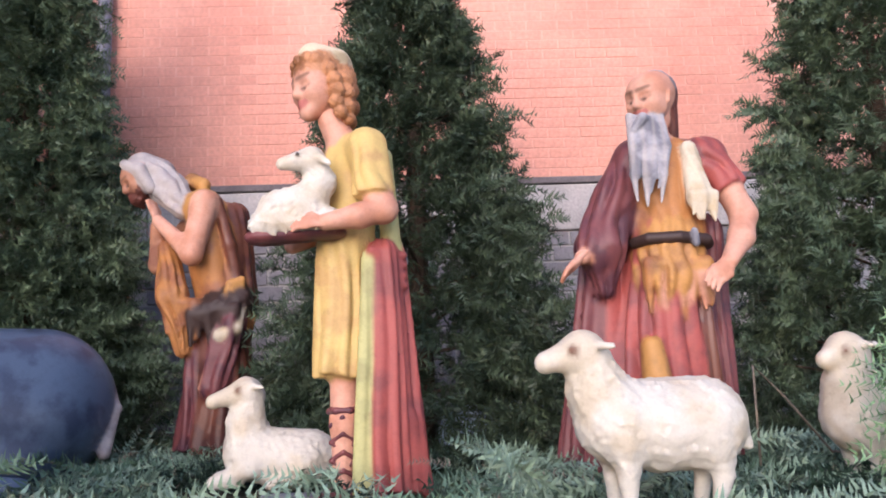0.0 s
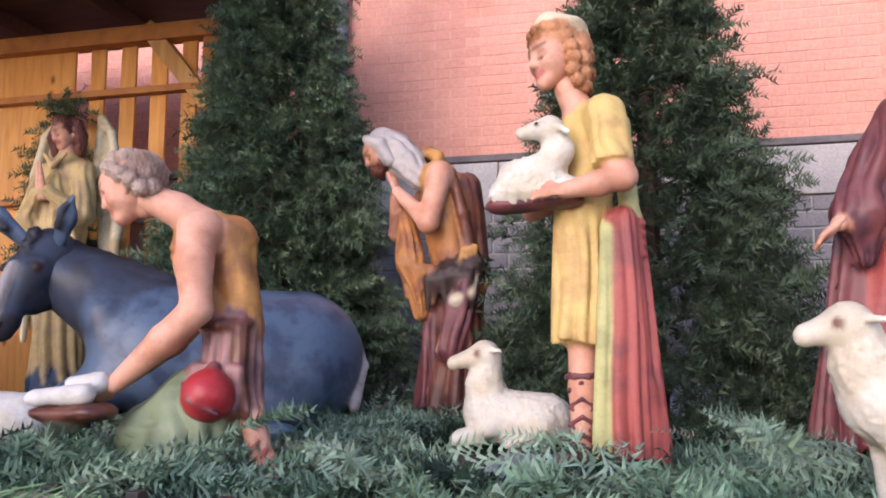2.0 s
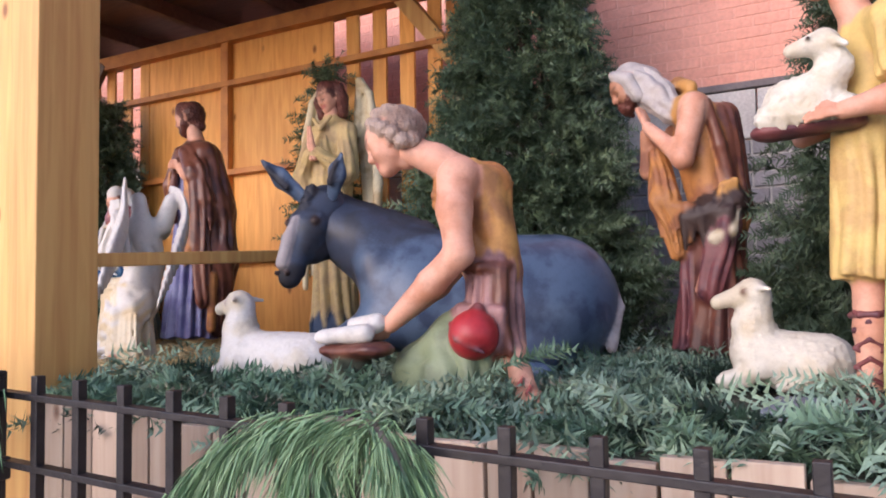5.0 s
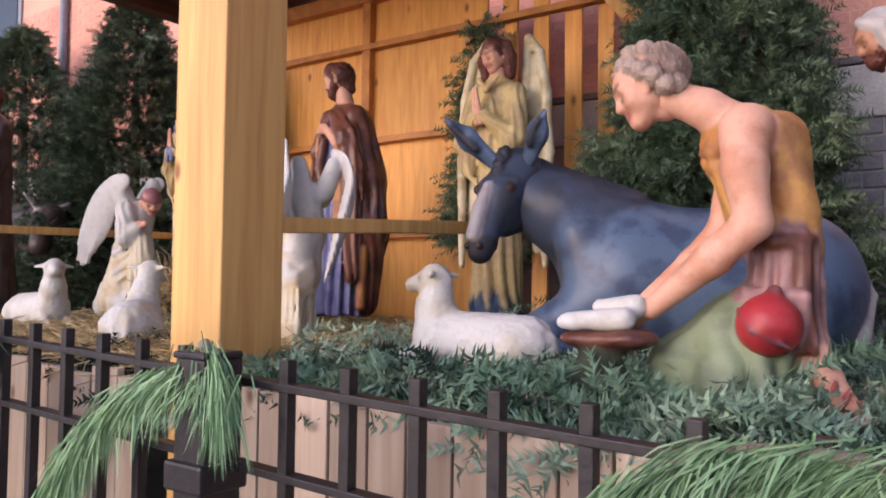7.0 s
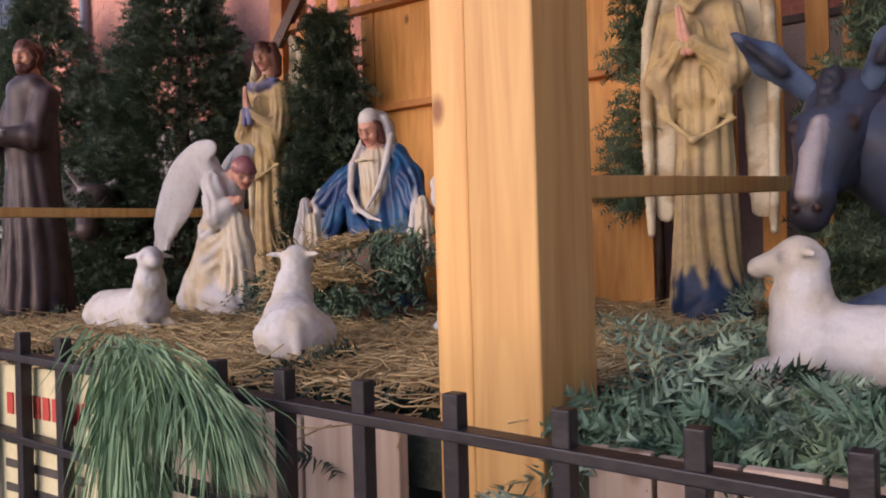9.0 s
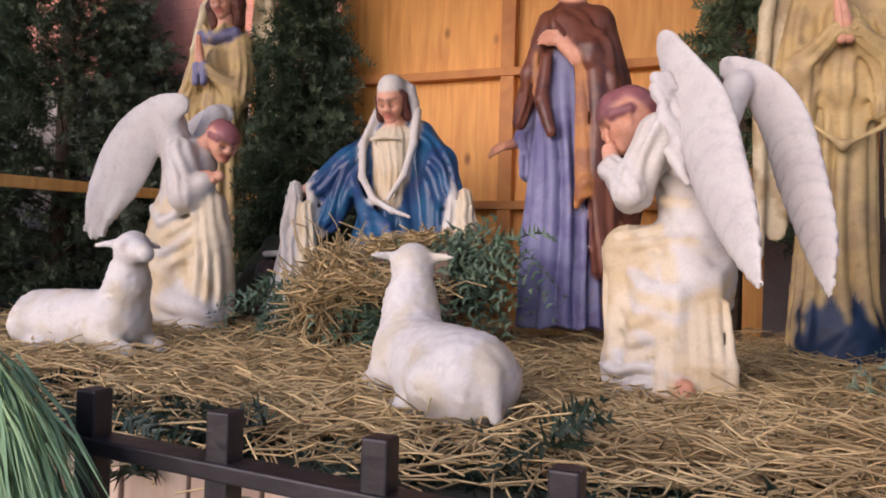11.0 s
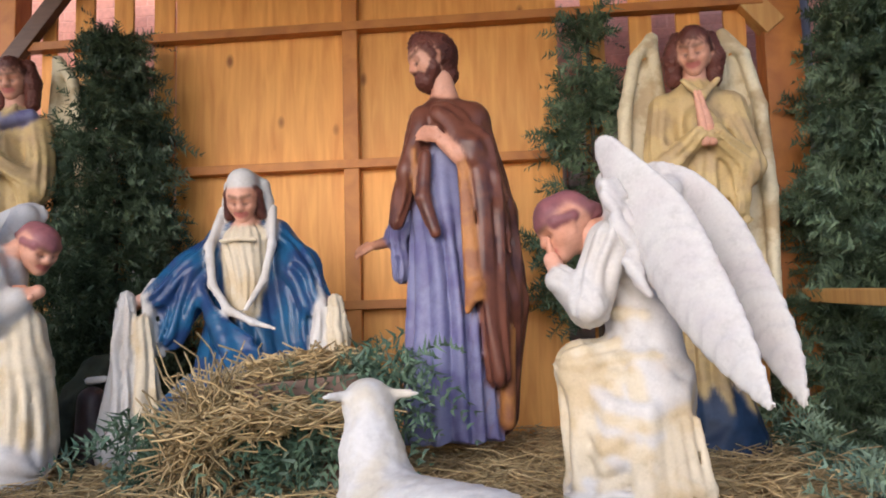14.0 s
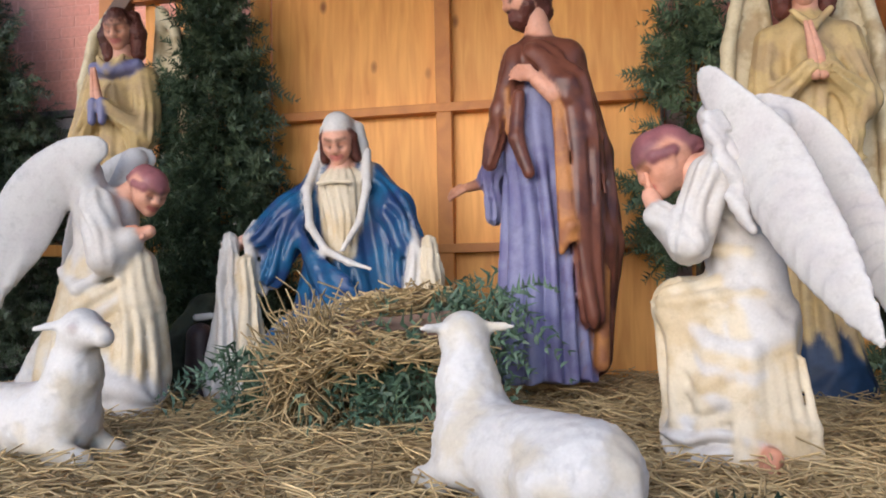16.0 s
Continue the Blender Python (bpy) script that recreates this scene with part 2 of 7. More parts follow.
def painted_plaster():
    """Hand-painted plaster: pigment and its worn tone from the mesh, mixed in patches, with fine relief and lighter
    ridges.
    """
    m = bpy.data.materials.new("painted_plaster")
    m.use_nodes = True
    n, l = m.node_tree.nodes, m.node_tree.links
    bs = n["Principled BSDF"]
    pig, old = n.new("ShaderNodeAttribute"), n.new("ShaderNodeAttribute")
    pig.attribute_name, old.attribute_name = "pigment", "worn_tone"
    tc = n.new("ShaderNodeTexCoord")
    big, small = n.new("ShaderNodeTexNoise"), n.new("ShaderNodeTexNoise")
    for node, sc, de in ((big, 9, 7), (small, 140, 2)):
        node.inputs["Scale"].default_value, node.inputs["Detail"].default_value = sc, de
        l.new(tc.outputs["Object"], node.inputs[0])
    mask = n.new("ShaderNodeMapRange")
    mask.inputs[1].default_value, mask.inputs[2].default_value = 0.47, 0.6
    l.new(big.outputs[0], mask.inputs[0])
    mix = n.new("ShaderNodeMix")
    mix.data_type = "RGBA"
    l.new(mask.outputs[0], mix.inputs[0])
    l.new(pig.outputs["Color"], mix.inputs[6])
    l.new(old.outputs["Color"], mix.inputs[7])
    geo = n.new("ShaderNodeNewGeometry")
    # pigment grows lighter, up to 1.2 times, where the mesh is convex
    ridge = n.new("ShaderNodeMapRange")
    ridge.inputs[1].default_value, ridge.inputs[2].default_value = 0.515, 0.6
    ridge.inputs[3].default_value, ridge.inputs[4].default_value = 1.0, 1.2
    l.new(geo.outputs["Pointiness"], ridge.inputs[0])
    grain = n.new("ShaderNodeMapRange")
    grain.inputs[1].default_value, grain.inputs[2].default_value = 0.3, 0.7
    grain.inputs[3].default_value, grain.inputs[4].default_value = 0.95, 1.03
    l.new(small.outputs[0], grain.inputs[0])
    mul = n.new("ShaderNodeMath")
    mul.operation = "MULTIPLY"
    l.new(ridge.outputs[0], mul.inputs[0])
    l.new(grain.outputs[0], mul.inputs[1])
    tint = n.new("ShaderNodeMix")
    tint.data_type, tint.blend_type = "RGBA", "MULTIPLY"
    tint.inputs[0].default_value = 1
    l.new(mix.outputs[2], tint.inputs[6])
    stain = n.new("ShaderNodeTexNoise")
    stain.inputs["Scale"].default_value, stain.inputs["Detail"].default_value, stain.inputs["Roughness"].default_value = 24, 9, 0.7
    l.new(tc.outputs["Object"], stain.inputs[0])
    dirt = n.new("ShaderNodeMapRange")
    dirt.inputs[1].default_value, dirt.inputs[2].default_value = 0.52, 0.68
    dirt.inputs[3].default_value, dirt.inputs[4].default_value = 1.0, 0.84
    l.new(stain.outputs[0], dirt.inputs[0])
    mul2 = n.new("ShaderNodeMath")
    mul2.operation = "MULTIPLY"
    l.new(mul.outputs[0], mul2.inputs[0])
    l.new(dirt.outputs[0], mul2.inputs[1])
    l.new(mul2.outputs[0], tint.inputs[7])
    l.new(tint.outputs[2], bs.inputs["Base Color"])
    l.new(pig.outputs["Alpha"], bs.inputs["Roughness"])
    bs.inputs["Specular IOR Level"].default_value = 0.3
    bp = n.new("ShaderNodeBump")
    bp.inputs["Strength"].default_value, bp.inputs["Distance"].default_value = 0.06, 0.006
    l.new(big.outputs[0], bp.inputs["Height"])
    l.new(bp.outputs[0], bs.inputs["Normal"])
    return m


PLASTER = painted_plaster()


# ---- building helpers ----
def part(name, bm, mat, parent=None, label="", smooth=False):
    me = bpy.data.meshes.new(name)
    bm.to_mesh(me)
    bm.free()
    me.materials.append(mat)
    if smooth:
        me.polygons.foreach_set("use_smooth", [True] * len(me.polygons))
    ob = new(name, me)
    if parent:
        ob.parent = parent
        ob.matrix_parent_inverse = Matrix.Identity(4)
    if label:
        ob["label"] = label
    return ob


def raw(name, verts, faces, mat, parent=None, label="", smooth=False):
    me = bpy.data.meshes.new(name)
    me.from_pydata(np.asarray(verts).tolist(), [], np.asarray(faces).tolist() if not isinstance(faces, list) else faces)
    me.materials.append(mat)
    me.validate()
    if smooth:
        me.polygons.foreach_set("use_smooth", [True] * len(me.polygons))
    ob = new(name, me)
    if parent:
        ob.parent = parent
    if label:
        ob["label"] = label
    return ob


def holder(name, x=0, y=0, z=0, **tags):
    ob = new(name)
    ob.location = (x, y, z)
    ob.empty_display_size = 0.1
    return tagged(ob, **tags)


def box(bm, x0, x1, y0, y1, z0, z1, bevel=0.0):
    r = bmesh.ops.create_cube(bm, size=1)
    bmesh.ops.scale(bm, vec=(x1 - x0, y1 - y0, z1 - z0), verts=r["verts"])
    bmesh.ops.translate(bm, vec=((x0 + x1) / 2, (y0 + y1) / 2, (z0 + z1) / 2), verts=r["verts"])
    if bevel:
        edges = list({e for v in r["verts"] for e in v.link_edges})
        bmesh.ops.bevel(bm, geom=edges, offset=bevel, segments=2, affect="EDGES", profile=0.5)
    return bm


def boxed(name, x0, x1, y0, y1, z0, z1, mat, parent=None, bevel=0.004, label=""):
    return part(name, box(bmesh.new(), x0, x1, y0, y1, z0, z1, bevel), mat, parent, label)


def beam(name, a, b, w, d, mat, parent=None, bevel=0.004, label=""):
    """A squared timber from a to b."""
    a, b = Vector(a), Vector(b)
    bm = box(bmesh.new(), -w / 2, w / 2, -d / 2, d / 2, 0, (b - a).length, bevel)
    bmesh.ops.transform(bm, matrix=Matrix.Translation(a) @ (b - a).to_track_quat("Z", "Y").to_matrix().to_4x4(), verts=bm.verts)
    return part(name, bm, mat, parent, label)


def tube(name, points, radii, mat, parent=None, label="", sides=8):
    """A round rod along points."""
    pts = [Vector(p) for p in points]
    verts, faces = [], []
    for i, p in enumerate(pts):
        way = (pts[min(i + 1, len(pts) - 1)] - pts[max(i - 1, 0)]).normalized()
        q = way.to_track_quat("Z", "Y")
        r = radii[i] if isinstance(radii, (list, tuple)) else radii
        for k in range(sides):
            a = 2 * math.pi * k / sides
            verts.append(tuple(p + q @ Vector((r * math.cos(a), r * math.sin(a), 0))))
    for i in range(len(pts) - 1):
        for k in range(sides):
            k2 = (k + 1) % sides
            faces.append([i * sides + k, i * sides + k2, (i + 1) * sides + k2, (i + 1) * sides + k])
    faces.append(list(range(sides))[::-1])
    faces.append([(len(pts) - 1) * sides + k for k in range(sides)])
    return raw(name, verts, faces, mat, parent, label, True)


class Sculpt:
    """A modelled figure: blended solid forms, turned into one closed skin, each form with its paint."""

    def __init__(self, step=0.01):
        self.step, self.forms, self.paints, self.finer = step, [], [], []

    def detail(self, step):
        """A region modelled at a finer step (a head, a hand), joined to the same mesh."""
        self.finer.append(Sculpt(step))
        return self.finer[-1]

    def paint(self, mat):
        if mat not in self.paints:
            self.paints.append(mat)
        return self.paints.index(mat)

    def limb(self, a, b, ra, rb, mat, k=0.02, flat=None, fold=None, lump=0.0, freq=60.0, cut=False, carve=False):
        """A tapered rounded form from a to b; flat: (direction, factor) thins it; fold: (count, depth) pleats along it; lump: curls or wool; cut: ends square at b, as a hem; carve: takes away instead."""
        self.forms.append((np.array(a, float), np.array(b, float), ra, rb, self.paint(mat), k, flat, fold, lump, freq, cut, carve))
        return self

    def ball(self, c, r, mat, k=0.02, flat=None, lump=0.0, freq=60.0, carve=False):
        return self.limb(c, np.array(c, float) + (0, 0, 1e-4), r, r, mat, k, flat, None, lump, freq, False, carve)

    def chain(self, pts, radii, mat, k=0.02, **more):
        for i in range(len(pts) - 1):
            self.limb(pts[i], pts[i + 1], radii[i], radii[i + 1], mat, k, **more)
        return self

    def surface(self):
        h = self.step
        ext = []
        for a, b, ra, rb, *_ in self.forms:
            r = max(ra, rb) + 0.03
            ext += [np.minimum(a, b) - r, np.maximum(a, b) + r]
        lo, hi = np.min(ext, 0), np.max(ext, 0)
        n = np.ceil((hi - lo) / h).astype(int) + 2
        axes = [lo[i] + h * np.arange(n[i]) for i in range(3)]
        D = np.full(n, 1.0, np.float32)
        best = np.full(n, 9.0, np.float32)
        M = np.zeros((*n, 7), np.float32)
        W = np.full(n, 1e-12, np.float32)
        for a, b, ra, rb, mat, k, flat, fold, lump, freq, cut, carve in self.forms:
            r = max(ra, rb) + 0.03 + k
            i0 = np.maximum(((np.minimum(a, b) - r - lo) / h).astype(int), 0)
            i1 = np.minimum(((np.maximum(a, b) + r - lo) / h).astype(int) + 2, n)
            s = tuple(slice(p, q) for p, q in zip(i0, i1))
            P = np.stack(np.meshgrid(*[axes[i][s[i]] for i in range(3)], indexing="ij"), -1)
            ab = b - a
            L2 = max(ab @ ab, 1e-9)
            t = np.clip((P - a) @ ab / L2, 0, 1)
            V = P - a - t[..., None] * ab
            if flat is not None:
                fd = np.array(flat[0], float)
                fd /= np.linalg.norm(fd)
                V = V + ((V @ fd) * (flat[1] - 1))[..., None] * fd
            rad = ra + (rb - ra) * t
            if fold:
                u = ab / math.sqrt(L2)
                e1 = np.cross(u, (0.3, 1, 0.2))
                e1 /= np.linalg.norm(e1)
                e2 = np.cross(u, e1)
                ang = np.arctan2(V @ e2, V @ e1)
                ph = 9.0 * a[0] + 5.0 * a[2]
                wave = np.abs(np.sin(0.5 * fold[0] * ang + 0.9 * np.sin(2 * ang + ph) + 1.5 * t + 0.6 * np.sin(5 * t + ph)))
                deep = 0.45 + 0.75 * np.sin(1.5 * ang + 2.3 * t + ph) ** 2
                rad = rad + fold[1] * 1.5 * (1.6 * wave - 0.95) * deep * (0.35 + 0.65 * (t if rb > ra else 1 - 0.5 * t))
            d = np.linalg.norm(V, axis=-1) - rad
            if cut:
                d = np.maximum(d, ((P - b) @ ab) / math.sqrt(L2) + 0.006 * np.sin(40 * P[..., 0] + 31 * P[..., 1]))
            if flat is not None and flat[1] > 1:
                d = d / (1 + 0.5 * (flat[1] - 1) * (d < 0))
            if lump:
                d = d + lump * np.sin(freq * P[..., 0] + 2 * np.sin(freq * 0.6 * P[..., 2])) * np.sin(freq * P[..., 1] + 1) * np.sin(freq * P[..., 2] + 2 * np.sin(freq * 0.5 * P[..., 0]))
            d = d.astype(np.float32)
            o = D[s]
            if carve:
                hh = np.maximum(k - np.abs(o + d), 0) / k
                D[s] = np.maximum(o, -d) + hh * hh * k * 0.25
                continue
            hh = np.maximum(k - np.abs(o - d), 0) / k
            D[s] = np.minimum(o, d) - hh * hh * k * 0.25
            bs = best[s]
            near = d < bs
            best[s] = np.where(near, d, bs)
            w = np.exp(np.clip(-d / 0.0012, -20, 78))
            W[s] += w
            M[s] += w[..., None] * np.array(PAINT[self.paints[mat].name], np.float32)
        return skin(D, M / W[..., None], lo, h)

    def build(self, name, **tags):
        made, count = [], 0
        for piece in (self, *self.finer):
            v, q, c = piece.surface()
            made.append((v, q + count, c))
            count += len(v)
        verts, quads, tones = (np.concatenate(group) for group in zip(*made))
        base = np.array([verts[:, 0].mean(), verts[:, 1].mean(), verts[:, 2].min()])
        me = bpy.data.meshes.new(name)
        me.vertices.add(len(verts))
        me.vertices.foreach_set("co", (verts - base).astype(np.float32).ravel())
        me.loops.add(len(quads) * 4)
        me.loops.foreach_set("vertex_index", quads.astype(np.int32).ravel())
        me.polygons.add(len(quads))
        me.polygons.foreach_set("loop_start", np.arange(0, len(quads) * 4, 4, dtype=np.int32))
        me.polygons.foreach_set("use_smooth", np.ones(len(quads), bool))
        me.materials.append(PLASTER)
        me.update(calc_edges=True)
        me.validate()
        pig = me.color_attributes.new("pigment", "FLOAT_COLOR", "POINT")
        pig.data.foreach_set("color", tones[:, :4].astype(np.float32).ravel())
        old = me.color_attributes.new("worn_tone", "FLOAT_COLOR", "POINT")
        old.data.foreach_set("color", np.column_stack([tones[:, 4:7], np.ones(len(tones))]).astype(np.float32).ravel())
        ob = new(name, me)
        ob.location = base
        return tagged(ob, **tags)


def skin(D, M, lo, h):
    """The closed surface of a field of distances, in quads."""
    n = np.array(D.shape)
    inside = D < 0
    cn = n - 1
    total = np.zeros((*cn, 3), np.float32)
    count = np.zeros(cn, np.int16)
    for ax in range(3):
        o1, o2 = [i for i in range(3) if i != ax]
        for p in (0, 1):
            for q in (0, 1):
                s0 = [None] * 3
                s0[ax] = slice(0, n[ax] - 1)
                s0[o1] = slice(p, n[o1] - 1 + p)
                s0[o2] = slice(q, n[o2] - 1 + q)
                s1 = list(s0)
                s1[ax] = slice(1, n[ax])
                d0, d1 = D[tuple(s0)], D[tuple(s1)]
                cross = (d0 < 0) != (d1 < 0)
                t = np.where(cross, d0 / np.where(cross, d0 - d1, 1), 0)
                count += cross
                total[..., ax] += np.where(cross, t, 0)
                total[..., o1] += cross * p
                total[..., o2] += cross * q
    live = count > 0
    index = np.full(cn, -1, np.int64)
    index[live] = np.arange(live.sum())
    cells = np.argwhere(live)
    verts = lo + h * (cells + total[live] / count[live][:, None])
    tones = np.zeros((len(cells), M.shape[-1]), np.float32)
    for p in (0, 1):
        for q in (0, 1):
            for r in (0, 1):
                tones += M[cells[:, 0] + p, cells[:, 1] + q, cells[:, 2] + r] / 8
    quads = []
    for ax in range(3):
        o1, o2 = (ax + 1) % 3, (ax + 2) % 3
        s0, s1 = [slice(1, -1)] * 3, [slice(1, -1)] * 3
        s0[ax], s1[ax] = slice(0, n[ax] - 1), slice(1, n[ax])
        a, b = inside[tuple(s0)], inside[tuple(s1)]
        for cond, flip in ((a & ~b, False), (~a & b, True)):
            e = np.argwhere(cond)
            if not len(e):
                continue
            off = np.ones(3, int)
            off[ax] = 0
            e = e + off
            ring = []
            for p, q in ((-1, -1), (0, -1), (0, 0), (-1, 0)):
                c = e.copy()
                c[:, o1] += p
                c[:, o2] += q
                ring.append(index[c[:, 0], c[:, 1], c[:, 2]])
            f = np.stack(ring, 1)
            quads.append(f[:, ::-1] if flip else f)
    return verts, np.concatenate(quads), tones


# ---- greenery ----
def spray_set(rng, roots, ways, lengths, needles, width, needle, droop=0.0, spread=1.0):
    """Twigs with needles on both sides, as thin leaf blades: vertices and triangles."""
    V, F = [], []
    base = 0
    n = len(roots)
    side = np.cross(ways, rng.normal(size=(n, 3)))
    side /= np.linalg.norm(side, axis=1)[:, None] + 1e-9
    up = np.cross(side, ways)
    ts = np.linspace(0.05, 1.0, needles)
    for t in ts:
        for sg in (-1, 1):
            o = roots + ways * (lengths * t)[:, None] - np.array([0, 0, 1.0]) * (droop * lengths * t * t)[:, None]
            jit = rng.normal(size=(n, 3)) * 0.25
            out = ways * 0.75 + side * (sg * spread) + up * rng.normal(0, 0.5, n)[:, None] + jit
            out /= np.linalg.norm(out, axis=1)[:, None]
            ln = needle * (1.15 - 0.6 * t) * rng.uniform(0.7, 1.3, n)
            w = np.cross(out, up + jit)
            w /= np.linalg.norm(w, axis=1)[:, None] + 1e-9
            p0, p1, p2 = o - w * width / 2, o + w * width / 2, o + out * ln[:, None]
            V.append(np.stack([p0, p1, p2], 1).reshape(-1, 3))
            F.append(np.arange(n * 3).reshape(-1, 3) + base)
            base += n * 3
    return np.concatenate(V), np.concatenate(F)


def fast_mesh(name, verts, tris, mat):
    me = bpy.data.meshes.new(name)
    me.vertices.add(len(verts))
    me.vertices.foreach_set("co", np.asarray(verts, np.float32).ravel())
    me.loops.add(len(tris) * 3)
    me.loops.foreach_set("vertex_index", np.asarray(tris, np.int32).ravel())
    me.polygons.add(len(tris))
    me.polygons.foreach_set("loop_start", np.arange(0, len(tris) * 3, 3, dtype=np.int32))
    me.update(calc_edges=True)
    me.materials.append(mat)
    return me


def fir(name, x, y, z, height, radius, seed, mat=None, count=5200, low=0.05, needle=0.05, power=0.85, **tags):
    """A fir: tapered trunk, whorls of limbs, crown of needled twigs with an uneven outline."""
    rng = np.random.default_rng(seed)
    tree = holder(name, x, y, z, **tags)
    trunk = tube("trunk", [(0, 0, 0), (0.01, 0, height * 0.5), (0, 0.01, height * 0.97)], [radius * 0.09, radius * 0.05, 0.006], BARK, tree)
    h = rng.uniform(low, 1.0, count * 2)
    keep = rng.uniform(0, 1, count * 2) < 0.25 + 0.75 * (1.0 - h)
    h = h[keep][:count]
    n = len(h)
    az = rng.uniform(0, 2 * np.pi, n)
    tier = np.mod(h * height / 0.17 + 0.35 * np.sin(3 * az) + 0.2 * np.sin(7 * az + 5 * h), 1.0)
    lobes = 1 + 0.10 * np.sin(5 * az + 9 * h) + 0.08 * np.sin(11 * az - 23 * h) + rng.normal(0, 0.05, n) + 0.24 * (0.5 - tier)
    R = radius * (1 - h) ** power * lobes + 0.02
    f = rng.uniform(0.3, 1.0, n) ** 0.55
    root = np.stack([np.cos(az) * R * f, np.sin(az) * R * f, h * height - 0.10 * R * f + rng.normal(0, 0.015, n)], 1)
    way = np.stack([np.cos(az), np.sin(az), rng.normal(0.2, 0.25, n)], 1)
    # most sprays gather in tufts at the ends of branchlets, the rest fill the inside
    tufts = rng.integers(0, n, max(n // 13, 1))
    own = rng.uniform(0, 1, n) < 0.7
    pick = tufts[rng.integers(0, len(tufts), n)]
    root = np.where(own[:, None], root[pick] + way[pick] * rng.uniform(-0.1, 0.03, n)[:, None] + rng.normal(0, 0.026, (n, 3)), root * np.array((0.9, 0.9, 1.0)))
    way = np.where(own[:, None], way[pick], way) + rng.normal(0, 0.3, (n, 3))
    way /= np.linalg.norm(way, axis=1)[:, None]
    V, F = spray_set(rng, root, way, rng.uniform(0.07, 0.15, n), 9, 0.0095, needle, 0.15)
    crown = new("crown", fast_mesh("crown", V, F, mat or NEEDLE))
    crown.parent = tree
    limbs = bmesh.new()
    for i in range(46):
        hh = low + (0.95 - low) * i / 46
        a = i * 2.4
        r = radius * (1 - hh) ** power * 0.85
        c = bmesh.ops.create_cone(limbs, cap_ends=False, segments=5, radius1=0.011 * (1.1 - hh), radius2=0.003, depth=r)
        m = Matrix.Translation((0, 0, hh * height - 0.04)) @ Matrix.Rotation(a, 4, "Z") @ Matrix.Rotation(radians(80), 4, "Y") @ Matrix.Translation((0, 0, r / 2))
        bmesh.ops.transform(limbs, matrix=m, verts=c["verts"])
    tagged(part("branchwork", limbs, BARK, tree), kind="stuff")
    return tree


def litter(name, x0, x1, y0, y1, count, mat, seed, length=(0.08, 0.2), lift=0.028, needle=0.034, width=0.0065, keep=None, tilt=0.3, needles=12, **tags):
    """A loose layer of cut sprays over the staging."""
    rng = np.random.default_rng(seed)
    xs, ys = rng.uniform(x0, x1, count), rng.uniform(y0, y1, count)
    if keep:
        k = np.array([keep(a, b) for a, b in zip(xs, ys)])
        xs, ys = xs[k], ys[k]
    n = len(xs)
    zz = 1.02 + 0.02 * np.sin(3.1 * xs + 1.3 * ys) + 0.015 * np.sin(7 * xs - 5 * ys) + np.abs(rng.normal(0, lift, n))
    az = rng.uniform(0, 2 * np.pi, n)
    way = np.stack([np.cos(az), np.sin(az), rng.normal(0.1, tilt, n)], 1)
    way /= np.linalg.norm(way, axis=1)[:, None]
    V, F = spray_set(rng, np.stack([xs, ys, zz], 1), way, rng.uniform(*length, n), needles, width, needle, 0.2)
    ob = new(name, fast_mesh(name, V, F, mat))
    return tagged(ob, kind="stuff", **tags)


def straws(name, centres, count, mat, seed, length=(0.08, 0.25), spread=(0.3, 0.3, 0.03), tilt=0.25, width=0.0028, **tags):
    """Loose stalks: thin three-sided rods."""
    rng = np.random.default_rng(seed)
    c = np.asarray(centres, float)[rng.integers(0, len(centres), count)]
    p = c + rng.normal(size=(count, 3)) * spread
    az = rng.uniform(0, 2 * np.pi, count)
    way = np.stack([np.cos(az), np.sin(az), rng.normal(0, tilt, count)], 1)
    way /= np.linalg.norm(way, axis=1)[:, None]
    ln = rng.uniform(*length, count)[:, None]
    mid = p + way * ln * 0.5 + rng.normal(0, 0.012, (count, 3))
    end = p + way * ln
    s = np.cross(way, (0, 0, 1.0))
    s /= np.linalg.norm(s, axis=1)[:, None] + 1e-9
    u = np.cross(s, way)
    rings = []
    for q in (p, mid, end):
        for a in (0, 2.09, 4.19):
            rings.append(q + (s * math.cos(a) + u * math.sin(a)) * width)
    V = np.stack(rings, 1).reshape(-1, 3)
    tri = []
    for r in (0, 3):
        for k in range(3):
            k2 = (k + 1) % 3
            tri += [(r + k, r + k2, r + 3 + k2), (r + k, r + 3 + k2, r + 3 + k)]
    F = (np.array(tri)[None] + 9 * np.arange(count)[:, None, None]).reshape(-1, 3)
    ob = new(name, fast_mesh(name, V, F, mat))
    return tagged(ob, kind="stuff", **tags)


# ---- ground, wall ----
G = 60.0
ground = raw("ground", [(-G, -G, 0), (G, -G, 0), (G, G, 0), (-G, G, 0)], [[0, 1, 2, 3]], PAVING)
tagged(ground, "grey concrete pavement in front of the display", "ground", kind="structure")
WALL_Y = 5.2
wall = boxed("wall_north", -16, 9, WALL_Y, WALL_Y + 0.4, 0, 9, MORTAR, bevel=0)
tagged(wall, "pink-red painted brick wall behind the display", "wall", kind="structure")

# ---- staging with board front ----
staging = holder("staging", -3, 3.2, 0, label="low wooden staging clad in weathered pale vertical boards", category="staging", kind="structure")
boxed("deck", -6, 7, -1.55, 1.75, 0.9, 1.02, SOIL, staging, 0.0)
rngb = random.Random(5)
bx = -8.9
